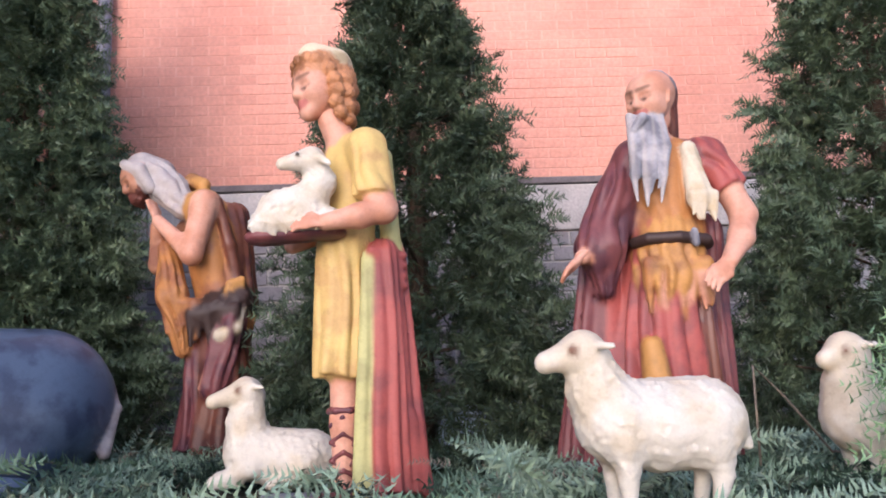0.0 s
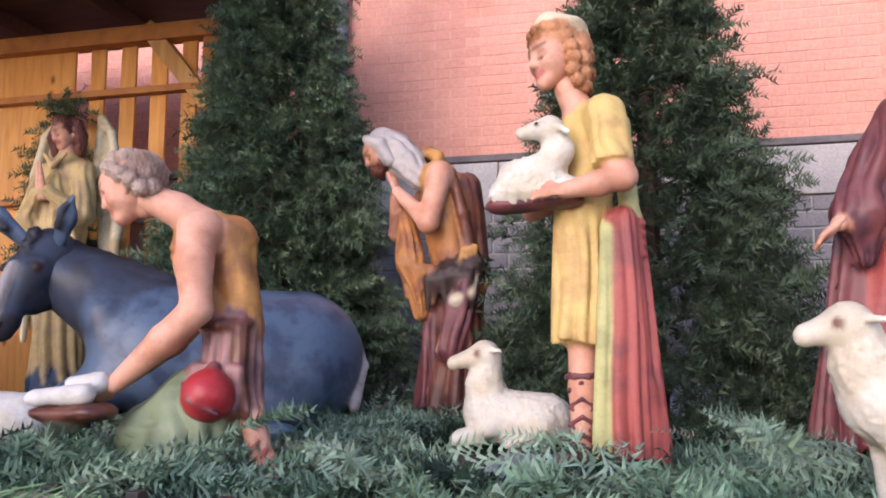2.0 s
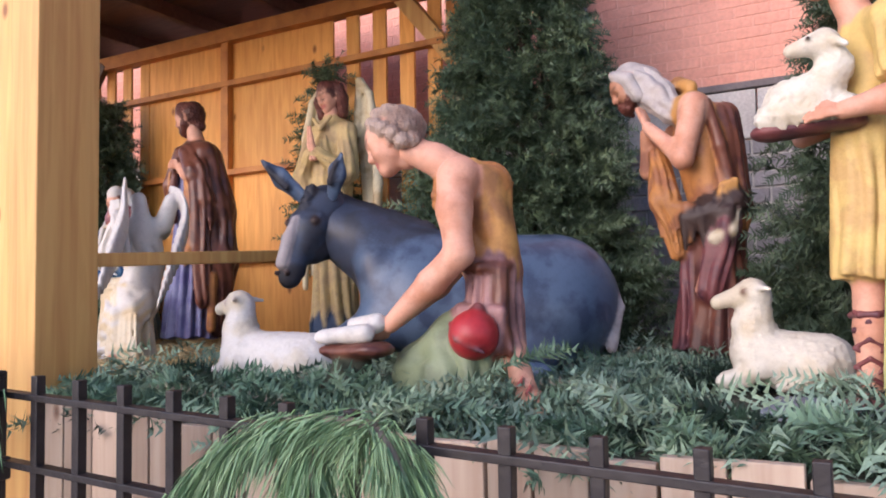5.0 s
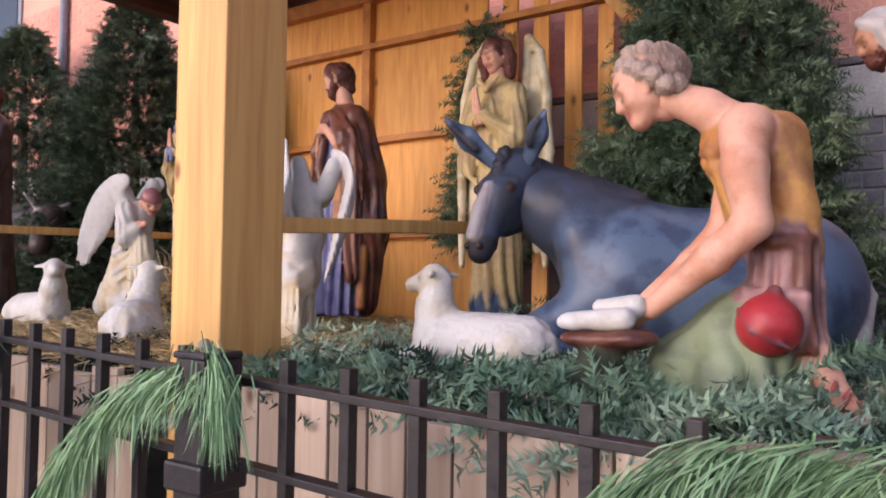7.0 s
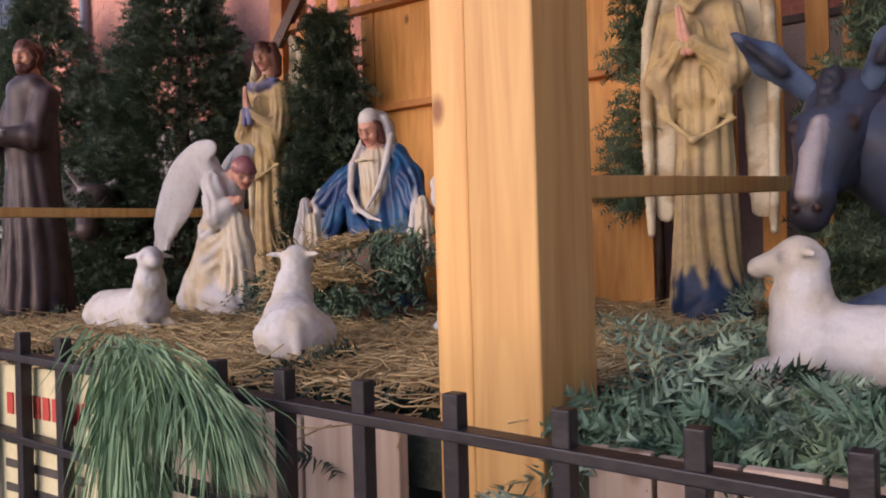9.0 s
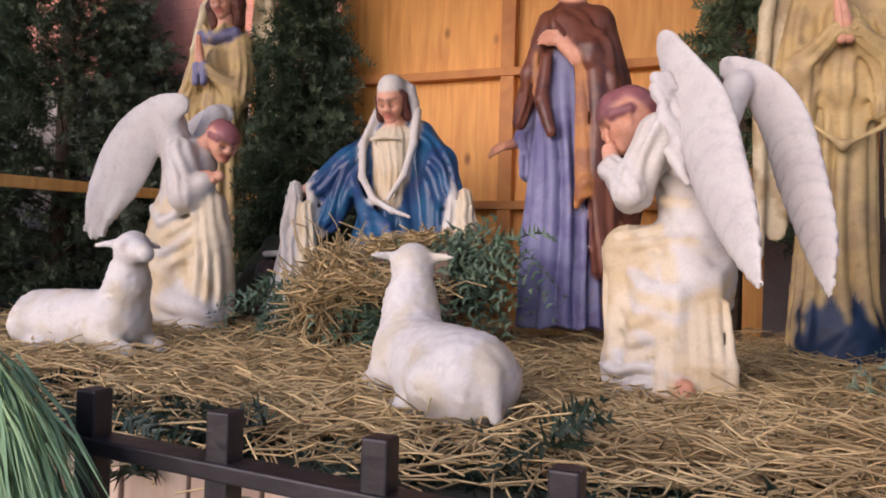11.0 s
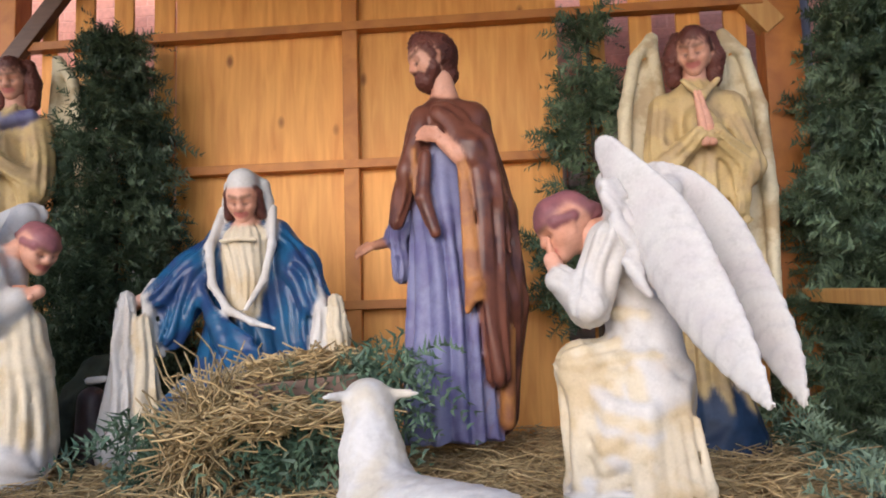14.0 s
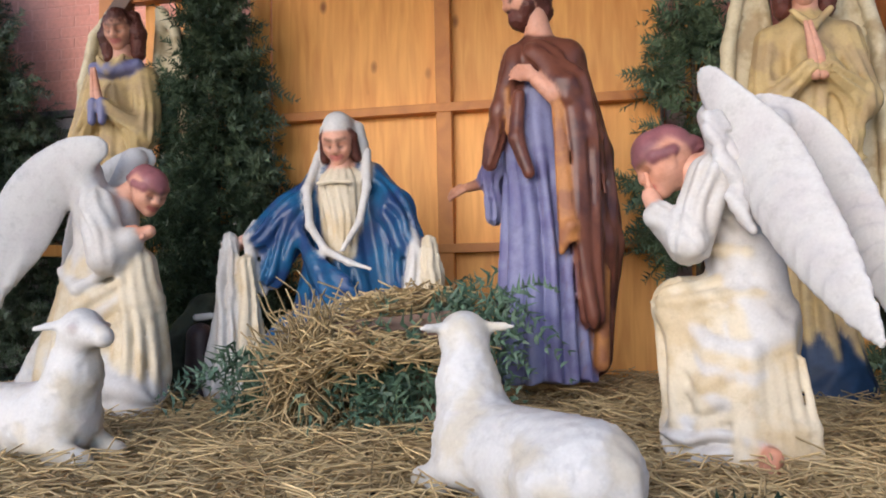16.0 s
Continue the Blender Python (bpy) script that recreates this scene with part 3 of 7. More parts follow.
while bx < 3.2:
    w = rngb.uniform(0.1, 0.15)
    if not (-2.96 < bx + w and bx < -2.70):
        top = 1.035 + rngb.uniform(-0.012, 0.02)
        ob = boxed("board", bx + 3, bx + 3 + w - 0.008, -1.62 + rngb.uniform(0, 0.006), -1.59, 0.02, top, PALE_BOARD, staging, 0.003)
    bx += w


# ---- stable ----
stable = holder("stable", -4.3, 3.0, 0, label="open wooden stable of orange-stained boards with a flat roof", category="stable")
def S(name, x0, x1, y0, y1, z0, z1, mat, bevel=0.004, label=""):
    return boxed(name, x0 + 4.3, x1 + 4.3, y0 - 3.0, y1 - 3.0, z0, z1, mat, stable, bevel, label)


def SB(name, a, b, w, d, mat, bevel=0.004, label=""):
    o = Vector((-4.3, 3.0, 0))
    return beam(name, Vector(a) - o, Vector(b) - o, w, d, mat, stable, bevel, label)


for px in (-6.30, -2.942):
    S("front_post", px, px + 0.083, 1.64, 1.87, 0, 3.22, TIMBER, 0.005, "yellow pine post")
    S("front_post", px + 0.085, px + 0.235, 1.635, 1.87, 0, 3.22, TIMBER, 0.005, "yellow pine post")
    S("back_post", -6.16 if px < -4 else -2.60, -6.04 if px < -4 else -2.44, 4.17, 4.3, 0, 3.22, STAINED, 0.005)
# boarded middle of the back, in sheets
for x0, x1 in ((-5.26, -4.445), (-4.44, -3.485)):
    for z0, z1 in ((1.02, 1.63), (1.632, 2.255), (2.257, 2.885), (2.887, 3.22)):
        S("back_panel", x0, x1, 4.215, 4.235, z0, z1, PLY, 0.002)
S("stud", -4.455, -4.385, 4.16, 4.213, 1.0, 3.2, STAINED, 0.004)
for z, xa, xb in ((2.9, -6.04, -2.6), (2.262, -5.36, -3.36), (1.632, -5.36, -3.36)):
    S("rail", xa, xb, 4.15, 4.212, z - 0.02, z + 0.02, STAINED, 0.003)
S("top_plate", -6.3, -2.3, 4.14, 4.25, 3.2, 3.3, STAINED)
S("top_plate", -6.3, -2.3, 1.68, 1.84, 3.22, 3.36, TIMBER)
for x in (-6.2, -5.45, -4.7, -3.95, -3.2, -2.5):
    S("rafter", x - 0.03, x + 0.03, 1.45, 4.6, 3.36, 3.46, DARK_WOOD)
S("roof", -6.6, -2.15, 1.35, 4.75, 3.47, 3.53, DARK_WOOD, 0.004, "dark brown roof deck")
for x0, x1 in ((-5.93, -5.86), (-5.765, -5.67), (-5.57, -5.475), (-5.37, -5.27), (-3.375, -3.275), (-3.165, -3.065), (-2.96, -2.855), (-2.755, -2.66)):
    S("slat", x0, x1, 4.215, 4.235, 1.05, 3.2, PLY, 0.002)
SB("brace", (-2.55, 4.2, 2.78), (-2.98, 4.2, 3.3), 0.09, 0.1, TIMBER)
# left brace gets a darker timber: its weaker light put into the colour
SB("brace", (-6.08, 4.16, 2.8), (-5.72, 4.16, 3.25), 0.05, 0.08, DARK_WOOD)
SB("side_rail", (-2.76, 1.87, 1.505), (-2.56, 4.17, 1.62), 0.045, 0.05, TIMBER)
SB("side_rail", (-6.12, 1.87, 1.62), (-6.1, 4.17, 1.66), 0.045, 0.05, TIMBER)
SB("low_post", (-2.53, 4.1, 1.0), (-2.53, 4.1, 1.6), 0.07, 0.07, STAINED)


# ---- fence ----
def fence_top(x):
    return 1.16 - 0.033 * (x + 0.5)


fence = holder("fence", 0, 1.08, 0, label="black painted iron picket fence with two rails", category="fence")
for i in range(44):
    fx = 1.66 - 0.1345 * i
    top = fence_top(fx)
    boxed("picket", fx - 0.0105, fx + 0.0105, -0.0105, 0.0105, 0.0, top, IRON, fence, 0.002)
for dz in (0.045, 0.19, 0.95):
    beam("rail", (1.7, 0.001, fence_top(1.7) - dz), (-4.3, 0.001, fence_top(-4.3) - dz), 0.03, 0.014, IRON, fence, 0.002)
fp = holder("fence_post", -1.99, 1.04, 0, label="thick black square iron post of the fence", category="post")
boxed("shaft", -0.038, 0.038, -0.038, 0.038, 0, 1.2, IRON, fp, 0.004)
boxed("cap", -0.042, 0.042, -0.042, 0.042, 1.2, 1.212, IRON, fp, 0.004)
boxed("collar", -0.05, 0.05, -0.05, 0.05, 0.98, 1.03, IRON, fp, 0.006)


# ---- statues ----
Y = (0, 1, 0)


def head(body, c, r, face, hair, skin_mat=None, beard=None, cap=None, curl=0.004, step=0.0036):
    """A head at c with the face turned along face: skull, jaw, brow, lowered lids, nose, lips, ears. Returns its fine region."""
    s = body.detail(step)
    sk = skin_mat or SKIN
    c = np.array(c, float)
    f = np.array(face, float)
    f /= np.linalg.norm(f)
    sd = np.cross((0, 0, 1.0), f)
    sd /= np.linalg.norm(sd)
    up = np.cross(f, sd)
    at = lambda a, b, d: c + (f * a + sd * b + up * d) * r
    s.limb(at(-0.25, 0, 0.32), at(0.0, 0, 0.3), r * 0.84, r * 0.84, sk, 0.02)
    s.limb(at(0.2, 0, 0.2), at(0.36, 0, -0.6), r * 0.64, r * 0.36, sk, 0.03)
    s.ball(at(0.63, 0, -0.84), r * 0.17, sk, 0.03)
    s.limb(at(-0.25, 0, -0.2), at(-0.3, 0, -0.75), r * 0.48, r * 0.44, sk, 0.03)
    for sg in (-1, 1):
        s.limb(at(0.12, sg * 0.45, -0.4), at(0.52, sg * 0.12, -0.8), r * 0.24, r * 0.16, sk, 0.03)
        s.ball(at(0.5, sg * 0.4, -0.18), r * 0.26, sk, 0.03)
        s.ball(at(0.93, sg * 0.33, 0.09), r * 0.23, sk, 0.014, carve=True)
        s.limb(at(0.8, sg * 0.12, 0.28), at(0.64, sg * 0.5, 0.3), r * 0.09, r * 0.09, sk, 0.015)
        s.ball(at(0.6, sg * 0.33, 0.07), r * 0.17, sk, 0.006)
        s.limb(at(0.745, sg * 0.2, 0.0), at(0.66, sg * 0.46, 0.02), r * 0.045, r * 0.035, DARK, 0.002)
        s.ball(at(0.715, sg * 0.32, -0.02), r * 0.07, DARK, 0.002)
        s.limb(at(0.89, sg * 0.14, 0.33), at(0.71, sg * 0.52, 0.4), r * 0.035, r * 0.03, BROW, 0.003)
        s.ball(at(0.87, sg * 0.11, -0.24), r * 0.085, sk, 0.012)
        s.limb(at(0.81, 0, -0.47), at(0.75, sg * 0.2, -0.49), r * 0.055, r * 0.03, LIP, 0.004)
        s.limb(at(0.8, 0, -0.58), at(0.76, sg * 0.13, -0.56), r * 0.06, r * 0.035, LIP, 0.006)
        s.limb(at(-0.08, sg * 0.84, 0.14), at(-0.02, sg * 0.8, -0.2), r * 0.1, r * 0.07, sk, 0.01)
    s.limb(at(0.8, 0, 0.22), at(0.98, 0, -0.2), r * 0.07, r * 0.11, sk, 0.018)
    s.ball(at(0.58, 0, -0.52), r * 0.22, sk, 0.02)
    if hair:
        s.limb(at(-0.38, 0, 0.3), at(-0.05, 0, 0.45), r * 0.94, r * 0.86, hair, 0.008, lump=curl, freq=200)
        s.ball(at(0.2, 0, 0.82), r * 0.56, hair, 0.01, lump=curl, freq=200)
        s.limb(at(-0.5, 0, 0), at(-0.6, 0, -0.75), r * 0.75, r * 0.5, hair, 0.02, lump=curl, freq=200)
        for sg in (-1, 1):
            s.limb(at(0.3, sg * 0.66, 0.5), at(0.1, sg * 0.8, 0.1), r * 0.22, r * 0.15, hair, 0.01, lump=curl, freq=200)
    if beard:
        s.limb(at(0.62, 0, -0.82), at(0.5, 0, -1.3), r * 0.33, r * 0.14, beard, 0.02, lump=curl, freq=190)
        for sg in (-1, 1):
            s.chain([at(0.12, sg * 0.72, -0.05), at(0.25, sg * 0.6, -0.5), at(0.52, sg * 0.25, -0.92)], [r * 0.12, r * 0.22, r * 0.28], beard, 0.015, lump=curl, freq=190)
            s.limb(at(0.88, sg * 0.04, -0.37), at(0.7, sg * 0.3, -0.52), r * 0.07, r * 0.06, beard, 0.006)
    if cap:
        s.limb(at(0.12, 0, 0.62), at(-0.5, 0, 0.5), r * 0.72, r * 0.76, cap, 0.02)
        s.chain([at(-0.2, -0.86, 0.3), at(0.45, -0.66, 0.42), at(0.8, 0, 0.5), at(0.45, 0.66, 0.42), at(-0.2, 0.86, 0.3)], [r * 0.17] * 5, cap, 0.01)
        s.limb(at(-0.6, 0, 0.3), at(-1.35, 0, 0.05), r * 0.66, r * 0.42, cap, 0.03, fold=(7, 0.004))
    return s


def fingers(body, p, way, mat, size=0.03, spread=(0, 1, 0)):
    """An open hand: palm, four bent fingers and a thumb, along way."""
    s = body.detail(0.0042)
    p, w, q = np.array(p, float), np.array(way, float), np.array(spread, float)
    w /= np.linalg.norm(w)
    q -= w * (q @ w)
    q /= np.linalg.norm(q)
    nrm = np.cross(w, q)
    s.limb(p - w * size * 0.6, p + w * size * 1.1, size * 0.62, size * 0.8, mat, 0.015, flat=(nrm, 1.7))
    for i in range(4):
        a = p + w * size * 1.2 + q * size * 0.46 * (i - 1.5)
        m = a + w * size * (1.05 - 0.18 * abs(i - 1.4))
        e = m + (w * 0.75 - np.array((0, 0, 0.5))) * size * 0.75
        s.chain([a, m, e], [size * 0.27, size * 0.24, size * 0.18], mat, 0.005)
    s.chain([p + q * size * 0.5, p + q * size * 0.95 + w * size * 0.8, p + q * size * 0.9 + w * size * 1.5], [size * 0.3, size * 0.25, size * 0.19], mat, 0.008)


def fringe(s, a, b, drop, count, width, mat, seed, out=(0, -0.004, 0)):
    """A torn edge: pointed rags of uneven length hanging between a and b."""
    rng = random.Random(seed)
    a, b = np.array(a, float), np.array(b, float)
    for i in range(count):
        p = a + (b - a) * (i + rng.uniform(0.2, 0.8)) / count + np.array(out) * rng.uniform(0, 2)
        l = drop * rng.uniform(0.45, 1.15)
        s.limb(p, p + (rng.uniform(-0.012, 0.012), 0, -l), width * rng.uniform(0.8, 1.2), width * 0.3, mat, 0.008)


def sheep(name, chest, rump, headc, nose, mat, lying=True, k=1.0, base=1.05, step=0.0078, ears=None, label="", eyes=True):
    """A sheep: woolly body, neck, wedge head, drooping ears, legs folded or standing."""
    s = Sculpt(step)
    c, r, hd, ns = (np.array(v, float) for v in (chest, rump, headc, nose))
    ax = r - c
    ax[2] = 0
    ax /= np.linalg.norm(ax)
    sd = np.cross((0, 0, 1.0), ax)
    f = ns - hd
    fl = np.linalg.norm(f)
    f = f / fl
    hs = np.cross((0, 0, 1.0), f)
    hs /= np.linalg.norm(hs)
    R = 0.1 * k
    lump = dict(lump=0.006, freq=150) if mat is WOOL_CREAM else dict(lump=0.004, freq=130)
    s.limb(c, r, R * 0.98, R * 1.02, mat, 0.03, **lump)
    s.limb((c + r) / 2 - (0, 0, 0.02 * k), r - (0, 0, 0.012), R * 1.02, R * 1.0, mat, 0.03, **lump)
    s.chain([c + (0, 0, 0.01 * k) - ax * 0.01, (c + hd) / 2 - ax * 0.012, hd - (0, 0, 0.025 * k) - f * 0.016], [R * 0.84, R * 0.62, R * 0.5], mat, 0.04, **lump)
    s.ball(hd, R * 0.54, mat, 0.02, lump=0.003, freq=170)
    s.limb(hd + f * 0.01, ns - f * 0.022 * k, R * 0.46, R * 0.27, mat, 0.02)
    s.ball(ns - f * 0.014 * k - (0, 0, 0.004), R * 0.22, mat, 0.012)
    for sg in (-1, 1):
        e = hd + hs * sg * R * 0.5 - f * 0.012 + (0, 0, 0.012)
        tip = e + hs * sg * 0.05 * k - f * 0.03 * k + (0, 0, -0.012 if ears is None else ears)
        s.limb(e, tip, 0.015 * k, 0.009 * k, mat, 0.01, flat=((f[0], f[1], 0.6), 1.5))
        if eyes:
            s.ball(hd + f * R * 0.4 + hs * sg * R * 0.43 + (0, 0, 0.012), 0.0085, BROW if mat is WOOL_CREAM else MUZZLE, 0.004)
            s.limb(ns - f * 0.005 + hs * sg * 0.006 - (0, 0, 0.004), ns - f * 0.03 + hs * sg * 0.018 - (0, 0, 0.014), 0.005, 0.004, MUZZLE, 0.002)
    if lying:
        for sg in (-1, 1):
            kn = c - ax * 0.13 * k + sd * sg * 0.06 * k
            kn[2] = base + 0.03
            el = c + sd * sg * 0.075 * k
            el[2] = base + 0.07
            s.limb(el, kn, 0.036 * k, 0.024 * k, mat, 0.02)
            s.limb(kn, kn + ax * 0.09 * k + sd * sg * 0.01, 0.024 * k, 0.018 * k, mat, 0.012)
            hq = r + sd * sg * 0.075 * k - ax * 0.02
            hq[2] = base + 0.08
            s.ball(hq, 0.062 * k, mat, 0.03, **lump)
            ft = hq - ax * 0.12 * k + sd * sg * 0.03
            ft[2] = base + 0.02
            s.limb(hq - (0, 0, 0.045), ft, 0.028 * k, 0.018 * k, mat, 0.015)
    else:
        for sg in (-1, 1):
            for p, sh in ((c, 0.0), (r, 0.02)):
                t = p + sd * sg * 0.05 * k
                foot = t.copy()
                foot[2] = base
                kn = (t + foot) / 2 + ax * sh
                s.limb(t - (0, 0, 0.05), kn, 0.042 * k, 0.024 * k, mat, 0.03, **lump)
                s.limb(kn, foot + (0, 0, 0.02), 0.023 * k, 0.017 * k, mat, 0.012)
                s.ball(foot + (0, 0, 0.012) - ax * 0.006, 0.02 * k, mat, 0.008)
    tl = r + ax * R * 0.95 + (0, 0, 0.02)
    s.limb(tl, tl + ax * 0.02 - (0, 0, 0.09 * k), 0.02 * k, 0.014 * k, mat, 0.02)
    return s.build(name, label=label, category="sheep statue")


def blade(s, pts, radii, mat, side, thin=3.4, rows=3):
    """A wing: a smooth flat blade along pts, with rows of short covert feathers at the shoulder and long vanes below."""
    pts = [np.array(p, float) for p in pts]
    def glide(v, u):
        i = min(int(u), len(v) - 2)
        f = u - i
        a, p, q, d = (np.array(v[max(0, min(len(v) - 1, i + o))], float) for o in (-1, 0, 1, 2))
        return 0.5 * (2 * p + (q - a) * f + (2 * a - 5 * p + 4 * q - d) * f * f + (3 * p - a - 3 * q + d) * f ** 3)
    us = np.linspace(0, len(pts) - 1, 4 * (len(pts) - 1) + 1)
    for u0, u1 in zip(us[:-1], us[1:]):
        s.limb(glide(pts, u0), glide(pts, u1), float(glide(radii, u0)), float(glide(radii, u1)), mat, 0.012, flat=(side, thin))
    sd = np.array(side, float)
    sd /= np.linalg.norm(sd)
    for i in range(1, len(pts) - 1):
        u = pts[i + 1] - pts[i]
        u /= np.linalg.norm(u)
        w = np.cross(u, sd)
        for r in range(rows):
            off = w * radii[i] * (r - (rows - 1) / 2) * 0.5
            for sg in (-1, 1):
                a = pts[i] + off + sd * sg * radii[i] / thin * 0.55
                e = a + u * radii[i] * (0.9 if i < 3 else 1.5)
                s.limb(a, e, radii[i] * 0.26, radii[i] * 0.18, mat, 0.004, flat=(side, 2.2))


def standing_boy():
    s = Sculpt(0.0068)
    y = 2.45
    s.chain([(-0.352, y, 1.42), (-0.352, y - 0.005, 1.25), (-0.362, y - 0.01, 1.06)], [0.043, 0.041, 0.027], SKIN, 0.02)
    s.chain([(-0.29, y + 0.08, 1.42), (-0.29, y + 0.085, 1.25), (-0.295, y + 0.08, 1.06)], [0.043, 0.041, 0.027], SKIN, 0.02)
    st = s.detail(0.0042)                                                                     # laced sandal
    for i, z in enumerate((1.1, 1.15, 1.2, 1.245)):
        for sg in (-1, 1):
            st.limb((-0.355 - sg * 0.036, y - 0.028, z), (-0.355 + sg * 0.034, y - 0.03, z + 0.05), 0.0065, 0.0065, MAROON, 0.003)
            st.limb((-0.355, y - 0.046, z + 0.025), (-0.355 + sg * 0.036, y - 0.026, z), 0.0065, 0.0065, MAROON, 0.003)
    st.chain([(-0.397, y, 1.285), (-0.375, y - 0.04, 1.288), (-0.335, y - 0.04, 1.288), (-0.308, y, 1.285)], [0.01] * 4, MAROON, 0.004)
    s.limb((-0.355, y - 0.01, 1.052), (-0.43, y - 0.07, 1.035), 0.034, 0.026, MAROON, 0.02)
    s.limb((-0.29, y + 0.08, 1.05), (-0.36, y + 0.05, 1.035), 0.036, 0.026, MAROON, 0.02)
    s.limb((-0.32, y, 1.99), (-0.342, y, 1.74), 0.088, 0.076, YELLOW, 0.04, flat=(Y, 1.1), fold=(7, 0.004))
    s.limb((-0.345, y, 1.78), (-0.362, y, 1.385), 0.074, 0.076, YELLOW, 0.025, fold=(11, 0.011), cut=True)
    s.limb((-0.405, y - 0.03, 1.72), (-0.412, y - 0.03, 1.375), 0.022, 0.026, YELLOW, 0.014, fold=(6, 0.005), cut=True)
    s.limb((-0.36, y + 0.08, 2.035), (-0.275, y - 0.085, 2.045), 0.052, 0.052, YELLOW, 0.04)
    s.limb((-0.262, y - 0.095, 2.035), (-0.247, y - 0.13, 1.882), 0.053, 0.058, YELLOW, 0.025, fold=(7, 0.006), cut=True)
    s.limb((-0.247, y - 0.13, 1.91), (-0.222, y - 0.142, 1.84), 0.041, 0.04, SKIN, 0.01)
    s.chain([(-0.222, y - 0.142, 1.845), (-0.29, y - 0.16, 1.822), (-0.385, y - 0.172, 1.805)], [0.038, 0.035, 0.023], SKIN, 0.015)
    fingers(s, (-0.4, y - 0.18, 1.805), (-1, 0.05, 0.04), SKIN, 0.027, (0, 0.45, 0.9))
    s.limb((-0.36, y + 0.11, 2.0), (-0.385, y + 0.12, 1.86), 0.05, 0.05, YELLOW, 0.03, fold=(7, 0.005))
    s.limb((-0.385, y + 0.12, 1.84), (-0.5, y + 0.02, 1.775), 0.034, 0.026, SKIN, 0.02)
    s.limb((-0.335, y, 2.05), (-0.375, y - 0.005, 2.15), 0.046, 0.043, SKIN, 0.03)
    h = head(s, (-0.412, y - 0.01, 2.243), 0.086, (-0.8, -0.6, -0.14), None)
    c = np.array((-0.412, y - 0.01, 2.243))
    h.limb(c + (0.035, 0.02, 0.035), c + (0.0, 0.0, 0.055), 0.078, 0.076, HAIR_BLOND, 0.01, lump=0.004, freq=210)
    for dx, dy, dz, r in ((0.035, -0.06, 0.045, 0.024), (0.052, -0.06, 0.012, 0.024), (0.06, -0.062, -0.022, 0.024), (0.056, -0.062, -0.056, 0.022), (0.068, -0.055, -0.085, 0.02), (0.078, -0.03, 0.02, 0.028), (0.085, -0.035, -0.02, 0.026), (0.086, -0.03, -0.06, 0.025), (0.088, -0.02, -0.095, 0.022), (0.09, 0.01, 0.0, 0.03), (0.092, 0.015, -0.05, 0.03), (0.088, 0.02, -0.095, 0.024), (0.07, 0.05, -0.03, 0.034), (0.06, 0.06, -0.08, 0.03), (0.0, -0.064, 0.078, 0.021), (-0.03, -0.055, 0.084, 0.019), (-0.056, -0.036, 0.082, 0.018), (-0.07, -0.005, 0.078, 0.018), (-0.07, 0.03, 0.066, 0.02), (-0.03, 0.065, 0.05, 0.026)):
        h.ball(c + (dx, dy, dz), r, HAIR_BLOND, 0.006, lump=0.004, freq=330)
    h.limb(c + (0.045, 0.01, 0.082), c + (-0.015, -0.01, 0.1), 0.056, 0.048, OLD_WING, 0.012)
    # green mantle and sash, red cape gathered at the hip
    s.limb((-0.22, y - 0.02, 2.03), (-0.205, y - 0.01, 1.74), 0.024, 0.03, LIME, 0.03)
    s.limb((-0.272, y - 0.084, 1.72), (-0.303, y - 0.092, 1.06), 0.018, 0.026, LIME, 0.008, flat=(Y, 1.3), fold=(4, 0.007), cut=True)
    s.limb((-0.232, y - 0.05, 1.73), (-0.232, y - 0.05, 1.06), 0.044, 0.06, RED, 0.014, fold=(9, 0.014), cut=True)
    s.limb((-0.215, y + 0.01, 1.73), (-0.185, y + 0.0, 1.06), 0.05, 0.062, RED, 0.016, fold=(8, 0.014), cut=True)
    s.limb((-0.27, y + 0.05, 1.72), (-0.25, y + 0.07, 1.06), 0.07, 0.09, RED, 0.02, fold=(9, 0.012), cut=True)
    for i in range(4):
        s.limb((-0.262 + 0.012 * i, y - 0.09 + 0.006 * i, 1.735 - 0.012 * i), (-0.172, y - 0.035, 1.725 - 0.03 * i), 0.014, 0.012, RED, 0.008)
    s.limb((-0.17, y - 0.02, 1.25), (-0.128, y - 0.02, 1.06), 0.03, 0.022, RED, 0.03)
    # tray with a lamb in the arms
    s.limb((-0.56, y - 0.12, 1.775), (-0.38, y - 0.1, 1.79), 0.055, 0.05, MAROON, 0.01, flat=((0, 0, 1), 2.2))
    l = s.detail(0.0052)
    l.limb((-0.55, y - 0.135, 1.808), (-0.385, y - 0.12, 1.82), 0.05, 0.052, WOOL_CREAM, 0.02, flat=((0, 0, 1), 1.35), lump=0.005, freq=150)
    l.limb((-0.52, y - 0.13, 1.85), (-0.44, y - 0.12, 1.875), 0.056, 0.052, WOOL_CREAM, 0.03, lump=0.004, freq=150)
    l.chain([(-0.435, y - 0.12, 1.87), (-0.4, y - 0.12, 1.93), (-0.418, y - 0.13, 1.985)], [0.05, 0.042, 0.036], WOOL_CREAM, 0.02, lump=0.003, freq=150)
    l.limb((-0.425, y - 0.135, 1.995), (-0.5, y - 0.165, 1.975), 0.036, 0.018, WOOL_CREAM, 0.02)
    l.limb((-0.4, y - 0.16, 1.995), (-0.37, y - 0.18, 1.97), 0.013, 0.008, WOOL_CREAM, 0.008)
    l.ball((-0.456, y - 0.178, 2.0), 0.006, DARK, 0.002)
    fringe(l, (-0.59, y - 0.16, 1.8), (-0.4, y - 0.17, 1.81), 0.03, 9, 0.012, WOOL_CREAM, 3)
